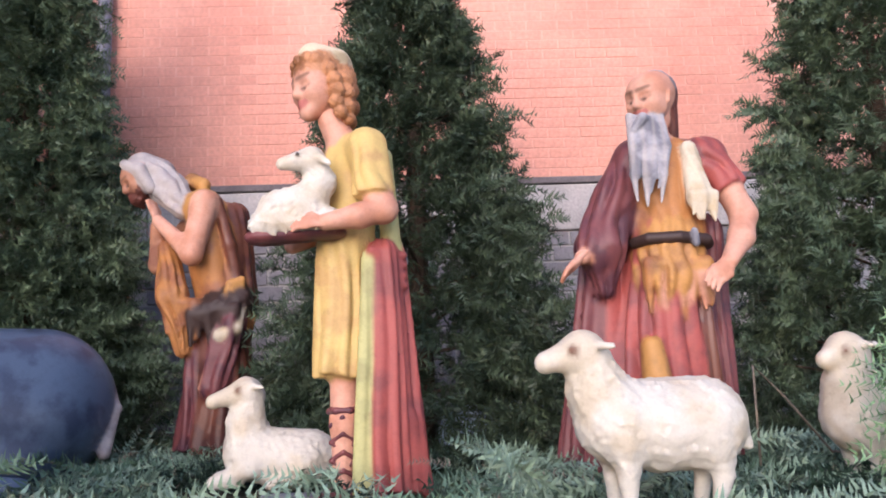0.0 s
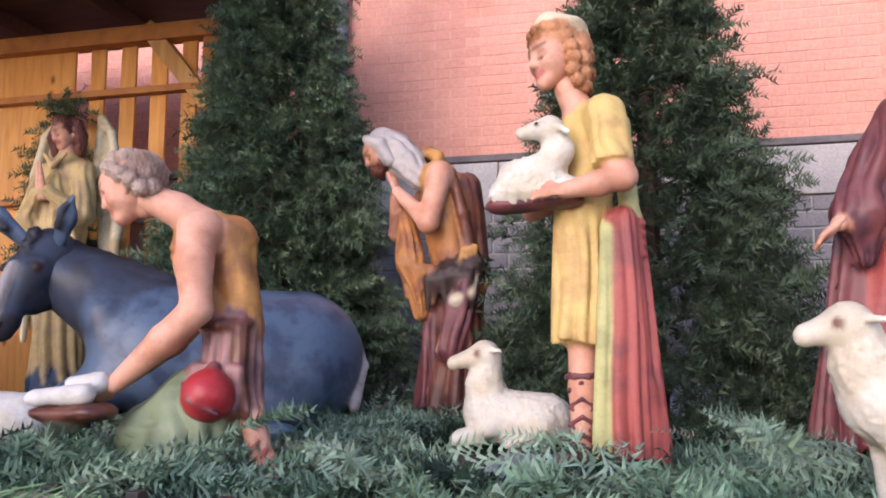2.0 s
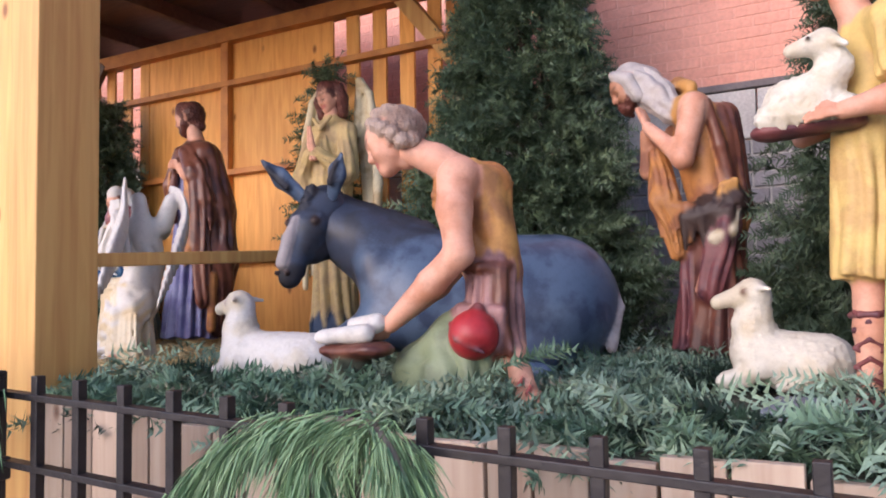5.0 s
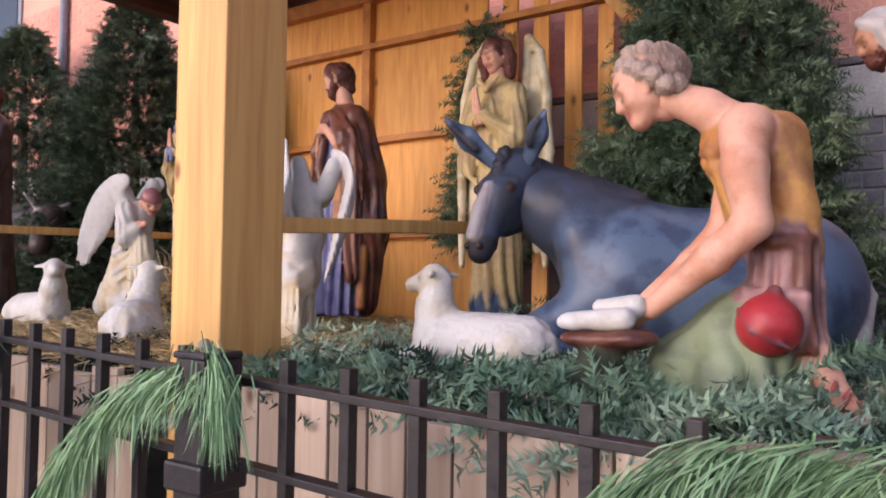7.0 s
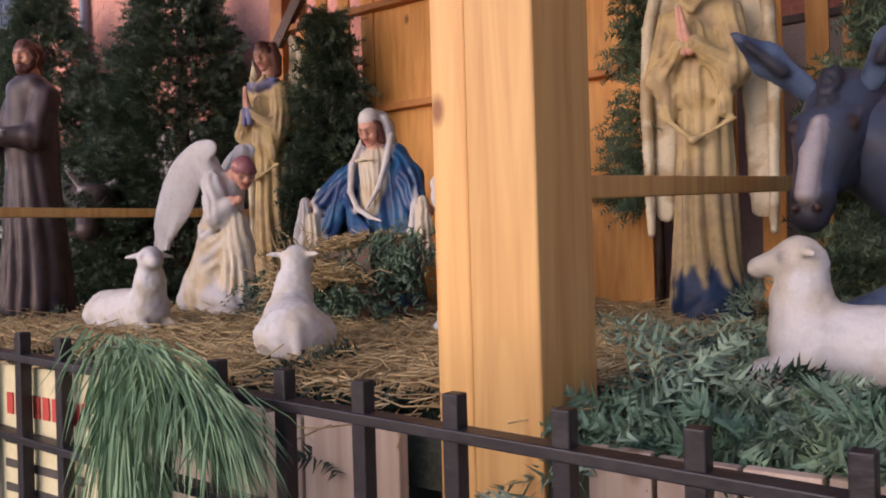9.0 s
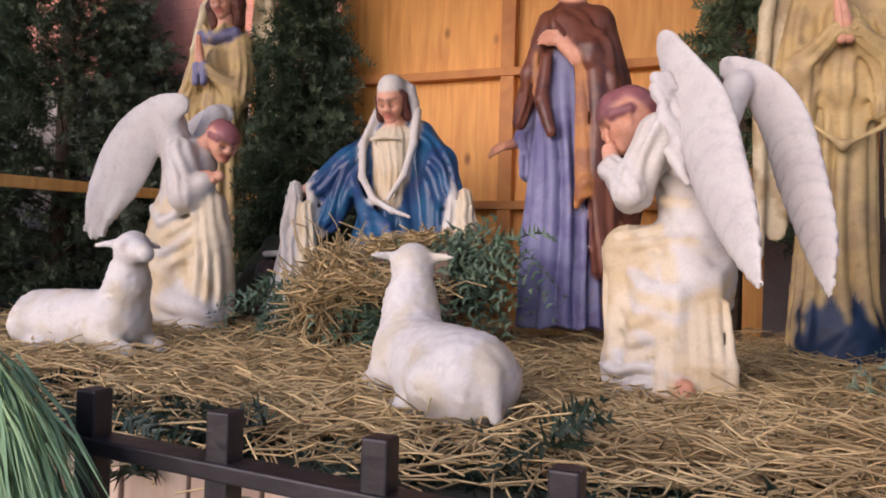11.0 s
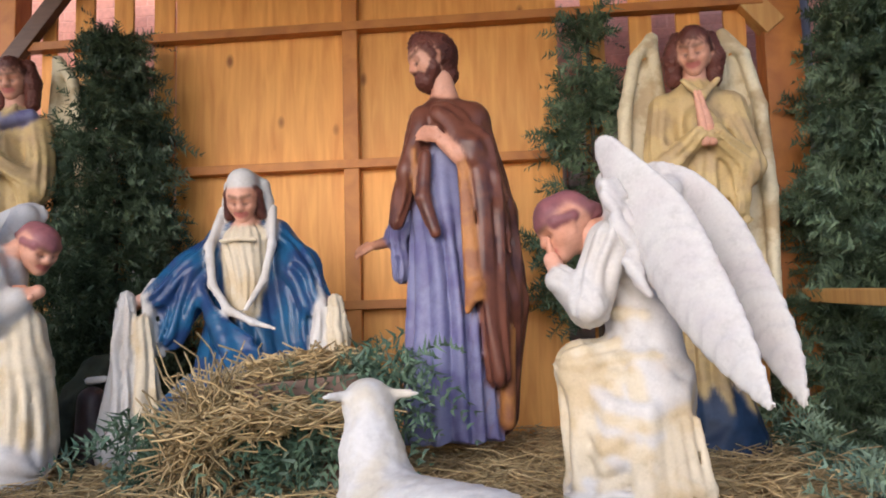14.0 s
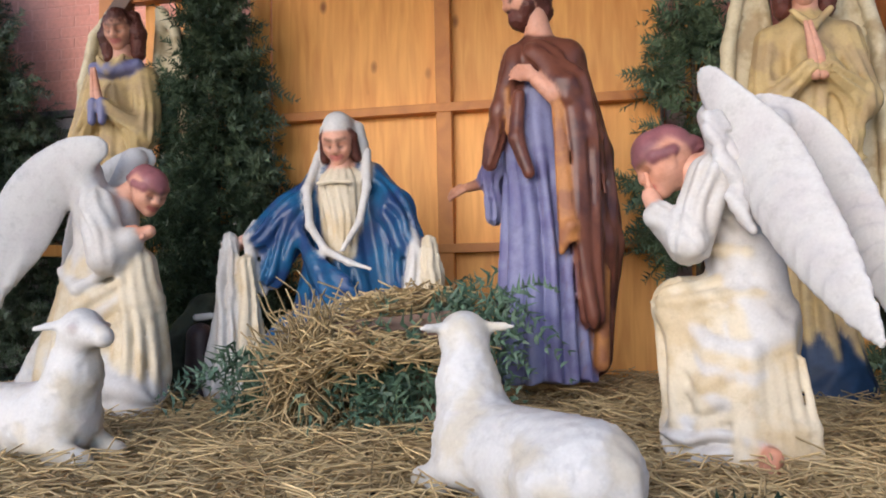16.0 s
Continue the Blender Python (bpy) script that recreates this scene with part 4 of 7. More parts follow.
    return s.build("shepherd_boy_statue", label="painted statue of a curly-haired boy in yellow holding a lamb", category="statue")


def old_man():
    s = Sculpt(0.0072)
    y = 2.65
    s.limb((0.7, y, 2.0), (0.69, y, 1.78), 0.12, 0.112, ORANGE_CLOTH, 0.04, flat=(Y, 1.25), fold=(7, 0.005))
    s.limb((0.69, y, 1.79), (0.63, y, 1.3), 0.112, 0.15, RED, 0.03, flat=(Y, 1.15), fold=(13, 0.016), cut=True)
    s.limb((0.69, y - 0.02, 1.77), (0.675, y - 0.03, 1.66), 0.108, 0.112, TAN, 0.012, flat=(Y, 1.1), fold=(13, 0.012))
    for mat, seed, zz, dr in ((ORANGE_CLOTH, 1, 1.7, 0.16), (TAN, 2, 1.69, 0.13), (SKIN, 4, 1.66, 0.1)):
        fringe(s, (0.585, y - 0.095, zz), (0.79, y - 0.105, zz), dr, 8, 0.019, mat, seed)
    s.limb((0.62, y + 0.02, 1.36), (0.6, y + 0.04, 1.08), 0.1, 0.12, BROWN, 0.03, fold=(10, 0.012))
    belt = s.detail(0.005)
    belt.chain([(0.572, y - 0.04, 1.772), (0.6, y - 0.098, 1.776), (0.69, y - 0.122, 1.775), (0.78, y - 0.1, 1.768), (0.812, y - 0.03, 1.766)], [0.019] * 5, DARK, 0.004)
    belt.limb((0.735, y - 0.13, 1.79), (0.738, y - 0.13, 1.752), 0.012, 0.012, HAIR_GREY, 0.003)
    # long maroon coat: wide sleeve on one arm, both fronts open
    s.chain([(0.61, y + 0.02, 2.06), (0.53, y + 0.01, 1.92), (0.455, y - 0.02, 1.76)], [0.066, 0.075, 0.075], MAROON, 0.03, fold=(7, 0.01))
    s.chain([(0.47, y - 0.02, 1.76), (0.468, y - 0.02, 1.63)], [0.07, 0.03], MAROON, 0.03, fold=(8, 0.012))
    s.limb((0.47, y + 0.05, 1.78), (0.375, y + 0.06, 1.07), 0.05, 0.066, MAROON, 0.03, fold=(8, 0.018), cut=True)
    s.limb((0.5, y + 0.05, 1.78), (0.46, y + 0.05, 1.07), 0.05, 0.06, RED, 0.02, fold=(7, 0.016), cut=True)
    s.limb((0.83, y + 0.03, 1.82), (0.815, y + 0.03, 1.1), 0.052, 0.066, MAROON, 0.02, fold=(9, 0.016), cut=True)
    s.limb((0.77, y - 0.05, 1.72), (0.755, y - 0.06, 1.12), 0.03, 0.045, BROWN, 0.014, fold=(6, 0.012), cut=True)
    s.limb((0.66, y + 0.1, 2.06), (0.64, y + 0.12, 1.2), 0.1, 0.17, MAROON, 0.03, flat=(Y, 1.6), fold=(8, 0.01))
    s.limb((0.415, y - 0.05, 1.735), (0.388, y - 0.08, 1.725), 0.026, 0.024, SKIN, 0.01)
    fingers(s, (0.38, y - 0.09, 1.72), (-0.75, -0.2, -0.65), SKIN, 0.032, (0.3, 0.9, 0))
    # red sleeve and bare forearm, hand at the hip
    s.limb((0.835, y - 0.01, 2.055), (0.892, y - 0.04, 1.935), 0.062, 0.062, RED, 0.03, fold=(7, 0.008), cut=True)
    s.limb((0.89, y - 0.04, 1.95), (0.925, y - 0.06, 1.85), 0.046, 0.041, SKIN, 0.01)
    s.chain([(0.925, y - 0.06, 1.85), (0.89, y - 0.11, 1.77), (0.825, y - 0.16, 1.69)], [0.042, 0.039, 0.026], SKIN, 0.02)
    fingers(s, (0.815, y - 0.168, 1.685), (-0.7, -0.1, -0.7), SKIN, 0.033, (0.6, -0.1, -0.75))
    s.limb((0.6, y, 2.065), (0.83, y, 2.06), 0.055, 0.06, MAROON, 0.04)
    s.limb((0.755, y - 0.085, 2.07), (0.775, y - 0.105, 1.9), 0.025, 0.042, CREAM, 0.01, flat=(Y, 1.6), fold=(5, 0.006))
    fringe(s, (0.735, y - 0.115, 1.91), (0.82, y - 0.11, 1.91), 0.085, 5, 0.018, CREAM, 6)
    s.limb((0.68, y, 2.08), (0.67, y - 0.01, 2.17), 0.05, 0.046, SKIN, 0.02)
    h = head(s, (0.662, y - 0.025, 2.252), 0.085, (-0.78, -0.58, -0.16), None)
    h.limb((0.715, y + 0.02, 2.31), (0.69, y - 0.005, 2.315), 0.052, 0.05, HAIR_GREY, 0.012, lump=0.003, freq=230)
    h.limb((0.72, y + 0.01, 2.28), (0.735, y + 0.03, 2.13), 0.045, 0.03, HAIR_BROWN, 0.015, fold=(7, 0.004))
    for i in range(11):
        u = (i - 5) / 5
        k = 0.012 * math.sin(5.0 * i)
        h.chain([(0.63 + 0.05 * u, y - 0.085 + 0.03 * abs(u), 2.17 + 0.02 * u * u), (0.622 + 0.055 * u, y - 0.112, 2.07), (0.608 + 0.048 * u + k, y - 0.126, 1.975), (0.6 + 0.036 * u + k, y - 0.13, 1.89 - 0.02 * (1 - abs(u)) + 0.04 * (i % 3))], [0.013, 0.015, 0.012, 0.004], HAIR_GREY if i % 3 else HOOD, 0.003)
    h.limb((0.61, y - 0.1, 2.17), (0.58, y - 0.1, 2.13), 0.018, 0.012, HAIR_GREY, 0.008)
    s.limb((0.5, y - 0.1, 1.1), (0.45, y - 0.14, 1.05), 0.04, 0.03, SKIN_DARK, 0.02)
    s.limb((0.575, y - 0.12, 1.44), (0.585, y - 0.14, 1.3), 0.03, 0.046, TAN, 0.02)
    s.limb((0.83, y + 0.05, 2.09), (0.76, y + 0.08, 2.11), 0.036, 0.036, MAROON, 0.02)
    return s.build("old_shepherd_statue", label="painted statue of a grey-bearded shepherd in red and maroon", category="statue")


def bent_shepherd():
    s = Sculpt(0.0085)
    y = 3.5
    s.limb((-0.94, y, 1.58), (-0.95, y, 1.1), 0.11, 0.135, BROWN, 0.03, fold=(11, 0.018), cut=True)
    s.limb((-1.03, y - 0.04, 1.5), (-1.06, y - 0.06, 1.12), 0.05, 0.055, MAROON, 0.02, fold=(7, 0.012), cut=True)
    s.limb((-0.89, y - 0.09, 1.62), (-0.95, y - 0.12, 1.36), 0.06, 0.05, MAROON, 0.02, fold=(7, 0.012))
    s.limb((-0.95, y - 0.13, 1.5), (-1.0, y - 0.14, 1.36), 0.014, 0.01, SKIN, 0.01)
    s.limb((-0.92, y, 1.66), (-0.99, y, 2.0), 0.108, 0.118, ORANGE_CLOTH, 0.04, flat=(Y, 1.1), fold=(8, 0.01))
    s.limb((-0.87, y + 0.02, 1.7), (-0.91, y + 0.02, 2.08), 0.07, 0.07, BROWN, 0.04, fold=(7, 0.01))
    s.limb((-1.01, y - 0.06, 2.11), (-1.04, y + 0.08, 2.12), 0.085, 0.085, TAN, 0.03)
    s.chain([(-1.02, y - 0.03, 2.22), (-1.08, y + 0.02, 2.25), (-1.13, y + 0.06, 2.22)], [0.03, 0.034, 0.03], TAN, 0.012)
    s.chain([(-0.94, y - 0.1, 2.13), (-0.9, y - 0.08, 1.95), (-0.86, y - 0.06, 1.75)], [0.02, 0.026, 0.02], BROWN, 0.012)
    s.limb((-0.87, y - 0.07, 1.72), (-1.0, y - 0.1, 1.66), 0.065, 0.06, DARK, 0.03, lump=0.01, freq=90)
    fringe(s, (-1.05, y - 0.13, 1.66), (-0.85, y - 0.12, 1.68), 0.12, 8, 0.024, DARK, 11)
    fringe(s, (-0.9, y - 0.12, 1.78), (-0.84, y - 0.1, 1.8), 0.1, 4, 0.016, TAN, 12)
    s.chain([(-0.84, y - 0.1, 1.68), (-0.86, y - 0.13, 1.6), (-0.92, y - 0.14, 1.57)], [0.012, 0.024, 0.026], CREAM, 0.01)
    # bare arms folded in prayer
    s.limb((-0.99, y - 0.12, 2.12), (-1.03, y - 0.17, 1.9), 0.056, 0.045, SKIN, 0.02)
    s.limb((-1.03, y - 0.17, 1.9), (-1.18, y - 0.12, 2.05), 0.042, 0.026, SKIN, 0.02)
    # the far arm takes the darker skin tone
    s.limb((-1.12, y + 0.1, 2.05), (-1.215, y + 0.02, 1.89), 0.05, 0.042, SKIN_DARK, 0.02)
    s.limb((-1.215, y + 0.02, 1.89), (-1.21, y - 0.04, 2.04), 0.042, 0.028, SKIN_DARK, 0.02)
    fingers(s, (-1.195, y - 0.1, 2.07), (-0.35, 0.1, 1), SKIN, 0.034, (0.3, 0.9, 0))
    s.chain([(-1.16, y - 0.04, 1.94), (-1.13, y - 0.08, 1.74), (-1.08, y - 0.09, 1.52)], [0.04, 0.06, 0.028], ORANGE_CLOTH, 0.02, fold=(8, 0.012))
    fringe(s, (-1.16, y - 0.1, 1.72), (-1.02, y - 0.12, 1.7), 0.14, 5, 0.024, ORANGE_CLOTH, 13)
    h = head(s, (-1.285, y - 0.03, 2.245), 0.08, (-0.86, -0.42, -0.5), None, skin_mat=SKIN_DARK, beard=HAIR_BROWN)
    h.limb((-1.28, y - 0.015, 2.3), (-1.22, y + 0.0, 2.275), 0.073, 0.076, HOOD, 0.012)
    h.chain([(-1.335, y - 0.08, 2.305), (-1.27, y - 0.095, 2.275), (-1.225, y - 0.085, 2.2)], [0.022, 0.028, 0.028], HOOD, 0.012)
    s.chain([(-1.22, y - 0.02, 2.26), (-1.16, y - 0.04, 2.2), (-1.1, y - 0.06, 2.12)], [0.075, 0.07, 0.05], HOOD, 0.02, fold=(8, 0.01))
    return s.build("bent_shepherd_statue", label="painted statue of a hooded brown-clad shepherd bowed in prayer", category="statue")


def kneeling_shepherd():
    s = Sculpt(0.0068)
    y = 2.19
    s.limb((-1.39, y, 1.64), (-1.325, y, 1.43), 0.1, 0.084, ORANGE_CLOTH, 0.04, fold=(7, 0.008))
    s.limb((-1.305, y - 0.03, 1.62), (-1.285, y - 0.03, 1.42), 0.04, 0.04, TAN, 0.03, fold=(7, 0.008))
    s.limb((-1.45, y - 0.03, 1.64), (-1.4, y - 0.03, 1.47), 0.04, 0.04, TAN, 0.03, fold=(6, 0.009))
    s.limb((-1.375, y - 0.1, 1.7), (-1.38, y - 0.09, 1.69), 0.058, 0.06, SKIN, 0.025)
    s.limb((-1.44, y + 0.1, 1.69), (-1.43, y + 0.08, 1.69), 0.055, 0.055, SKIN, 0.025)
    s.limb((-1.435, y - 0.01, 1.67), (-1.345, y + 0.0, 1.68), 0.082, 0.078, ORANGE_CLOTH, 0.03, fold=(7, 0.006))
    s.limb((-1.32, y - 0.04, 1.69), (-1.275, y - 0.03, 1.5), 0.04, 0.03, TAN, 0.03, fold=(5, 0.008))
    s.chain([(-1.43, y - 0.06, 1.72), (-1.36, y - 0.06, 1.742), (-1.3, y - 0.05, 1.68), (-1.27, y - 0.05, 1.5)], [0.016, 0.02, 0.022, 0.02], TAN, 0.008)
    s.chain([(-1.4, y - 0.09, 1.44), (-1.32, y - 0.11, 1.435), (-1.255, y - 0.06, 1.44)], [0.014, 0.014, 0.014], BROWN, 0.008)
    s.limb((-1.32, y - 0.02, 1.43), (-1.315, y - 0.03, 1.2), 0.078, 0.085, MAUVE, 0.02, fold=(15, 0.014), cut=True)
    s.limb((-1.275, y - 0.07, 1.42), (-1.27, y - 0.08, 1.18), 0.026, 0.03, BROWN, 0.014, fold=(6, 0.008), cut=True)
    fringe(s, (-1.4, y - 0.1, 1.32), (-1.25, y - 0.1, 1.31), 0.13, 11, 0.013, MAUVE, 15)
    # grey-green drapery over the bent legs
    s.limb((-1.37, y - 0.02, 1.22), (-1.53, y - 0.06, 1.12), 0.105, 0.1, GREEN_CLOTH, 0.04, fold=(7, 0.016))
    s.limb((-1.4, y - 0.06, 1.2), (-1.4, y - 0.08, 1.03), 0.11, 0.13, GREEN_CLOTH, 0.04, fold=(9, 0.018), cut=True)
    for i in range(4):
        s.chain([(-1.34, y - 0.14, 1.2 - 0.03 * i), (-1.45, y - 0.17, 1.15 - 0.03 * i), (-1.58, y - 0.13, 1.15 - 0.035 * i)], [0.01, 0.014, 0.01], GREEN_CLOTH, 0.025)
    s.chain([(-1.26, y - 0.02, 1.2), (-1.22, y - 0.06, 1.13), (-1.17, y - 0.09, 1.075)], [0.036, 0.03, 0.022], SKIN, 0.02)
    s.limb((-1.2, y - 0.09, 1.07), (-1.13, y - 0.13, 1.05), 0.026, 0.02, SKIN, 0.015)
    for i in range(3):
        s.limb((-1.2 + 0.026 * i, y - 0.125, 1.105 - 0.018 * i), (-1.195 + 0.026 * i, y - 0.1, 1.125 - 0.018 * i), 0.006, 0.006, RED, 0.004)
    # arms reaching down to the basket
    s.chain([(-1.385, y - 0.12, 1.7), (-1.372, y - 0.155, 1.6), (-1.35, y - 0.17, 1.475)], [0.056, 0.05, 0.041], SKIN, 0.02)
    s.chain([(-1.35, y - 0.17, 1.475), (-1.44, y - 0.175, 1.395), (-1.59, y - 0.165, 1.275)], [0.042, 0.041, 0.026], SKIN, 0.015)
    fingers(s, (-1.61, y - 0.165, 1.26), (-0.85, 0.1, -0.45), SKIN, 0.033, (0.2, 0.9, -0.2))
    s.chain([(-1.46, y + 0.12, 1.68), (-1.5, y + 0.12, 1.48)], [0.052, 0.042], SKIN, 0.02)
    s.chain([(-1.5, y + 0.12, 1.48), (-1.57, y + 0.08, 1.39), (-1.67, y + 0.0, 1.285)], [0.042, 0.039, 0.026], SKIN, 0.015)
    fingers(s, (-1.685, y - 0.01, 1.275), (-0.9, -0.2, -0.3), SKIN, 0.032, (0.2, 0.9, -0.2))
    s.chain([(-1.41, y, 1.72), (-1.5, y - 0.03, 1.775), (-1.58, y - 0.05, 1.81)], [0.055, 0.046, 0.046], SKIN, 0.025)
    h = head(s, (-1.645, y - 0.06, 1.835), 0.083, (-0.86, -0.3, -0.42), None)
    for dx, dy, dz, r in ((0.035, 0.01, 0.045, 0.074), (-0.015, 0.0, 0.066, 0.055), (-0.06, -0.01, 0.06, 0.024), (-0.045, -0.045, 0.06, 0.022), (-0.015, -0.062, 0.05, 0.024), (0.015, -0.066, 0.035, 0.026), (0.045, -0.06, 0.02, 0.028), (0.07, -0.05, -0.005, 0.026), (0.085, -0.02, 0.0, 0.03), (-0.075, 0.015, 0.05, 0.024), (-0.03, -0.03, 0.09, 0.025), (0.01, -0.035, 0.095, 0.027), (0.05, -0.02, 0.085, 0.03), (0.075, 0.02, 0.05, 0.034), (0.0, 0.02, 0.105, 0.026), (0.07, -0.025, 0.04, 0.03), (0.075, 0.02, -0.03, 0.034)):
        h.ball((-1.645 + dx, y - 0.06 + dy, 1.835 + dz), r, HAIR_ASH, 0.006, lump=0.004, freq=300)
    return s.build("kneeling_shepherd_statue", label="painted statue of a kneeling shepherd in a tan tunic", category="statue")


def donkey():
    s = Sculpt(0.011)
    s.limb((-2.0, 2.88, 1.36), (-1.56, 3.2, 1.34), 0.25, 0.27, DONKEY, 0.05)
    s.limb((-1.8, 3.02, 1.3), (-1.55, 3.2, 1.28), 0.26, 0.25, DONKEY, 0.05)
    s.limb((-2.02, 2.9, 1.44), (-2.36, 2.76, 1.66), 0.2, 0.12, DONKEY_FACE, 0.07)
    s.limb((-1.98, 2.9, 1.64), (-2.36, 2.74, 1.78), 0.03, 0.034, MANE, 0.03, lump=0.007, freq=60)
    h = s.detail(0.006)
    h.limb((-2.375, 2.72, 1.745), (-2.4, 2.64, 1.65), 0.092, 0.08, DONKEY_FACE, 0.04)
    h.limb((-2.4, 2.64, 1.65), (-2.425, 2.565, 1.5), 0.078, 0.05, DONKEY_FACE, 0.03)
    h.limb((-2.425, 2.56, 1.47), (-2.428, 2.55, 1.445), 0.054, 0.046, MANE, 0.02)
    h.chain([(-2.405, 2.555, 1.68), (-2.42, 2.535, 1.6), (-2.43, 2.505, 1.5)], [0.014, 0.026, 0.026], MUZZLE, 0.014)
    h.limb((-2.36, 2.78, 1.62), (-2.39, 2.66, 1.55), 0.08, 0.05, MANE, 0.04)
    h.limb((-2.385, 2.64, 1.8), (-2.4, 2.6, 1.72), 0.03, 0.02, MANE, 0.015, lump=0.008, freq=110)
    h.chain([(-2.47, 2.6, 1.58), (-2.43, 2.52, 1.555), (-2.36, 2.58, 1.56)], [0.007, 0.007, 0.007], MANE, 0.004)
    for a, e in (((-2.45, 2.67, 1.78), (-2.62, 2.6, 1.945)), ((-2.3, 2.67, 1.785), (-2.2, 2.6, 1.93))):
        a, e = np.array(a), np.array(e)
        m = a * 0.45 + e * 0.55
        s.limb(a, m, 0.032, 0.045, DONKEY, 0.02, flat=((0.2, 1, 0.2), 1.7))
        s.limb(m, e, 0.045, 0.012, DONKEY, 0.02, flat=((0.2, 1, 0.2), 1.7))
        s.limb(a * 0.7 + e * 0.3 + (0, -0.03, 0), a * 0.2 + e * 0.8 + (0, -0.024, 0), 0.018, 0.011, MANE, 0.006)
    for sg in (-1, 1):
        h.ball((-2.405 + sg * 0.068, 2.6, 1.672), 0.018, DARK, 0.006)
        h.ball((-2.43 + sg * 0.026, 2.505, 1.462), 0.011, DARK, 0.004)
        h.limb((-2.4 + sg * 0.07, 2.62, 1.694), (-2.4 + sg * 0.03, 2.6, 1.7), 0.012, 0.01, DONKEY_FACE, 0.02)
    s.chain([(-2.2, 2.76, 1.66), (-2.12, 2.7, 1.5), (-2.1, 2.68, 1.32)], [0.02, 0.04, 0.03], DONKEY, 0.09)
    s.limb((-2.05, 2.72, 1.27), (-2.27, 2.58, 1.14), 0.1, 0.06, DONKEY, 0.05)
    s.limb((-2.27, 2.58, 1.14), (-2.02, 2.5, 1.08), 0.058, 0.045, DONKEY, 0.03)
    s.limb((-2.2, 2.88, 1.2), (-2.5, 2.8, 1.1), 0.09, 0.055, DONKEY, 0.04)
    s.limb((-2.5, 2.8, 1.1), (-2.25, 2.7, 1.07), 0.05, 0.045, DONKEY, 0.03)
    s.ball((-1.52, 3.1, 1.27), 0.2, DONKEY, 0.05)
    s.limb((-1.5, 3.0, 1.15), (-1.75, 2.8, 1.09), 0.09, 0.05, DONKEY, 0.04)
    s.limb((-1.75, 2.8, 1.08), (-1.45, 2.85, 1.06), 0.05, 0.04, DONKEY, 0.03)
    s.chain([(-1.34, 3.3, 1.42), (-1.28, 3.25, 1.3), (-1.3, 3.18, 1.14)], [0.018, 0.016, 0.024], MUZZLE, 0.012)
    return s.build("donkey_statue", label="painted slate-grey donkey statue lying among the greens", category="statue")


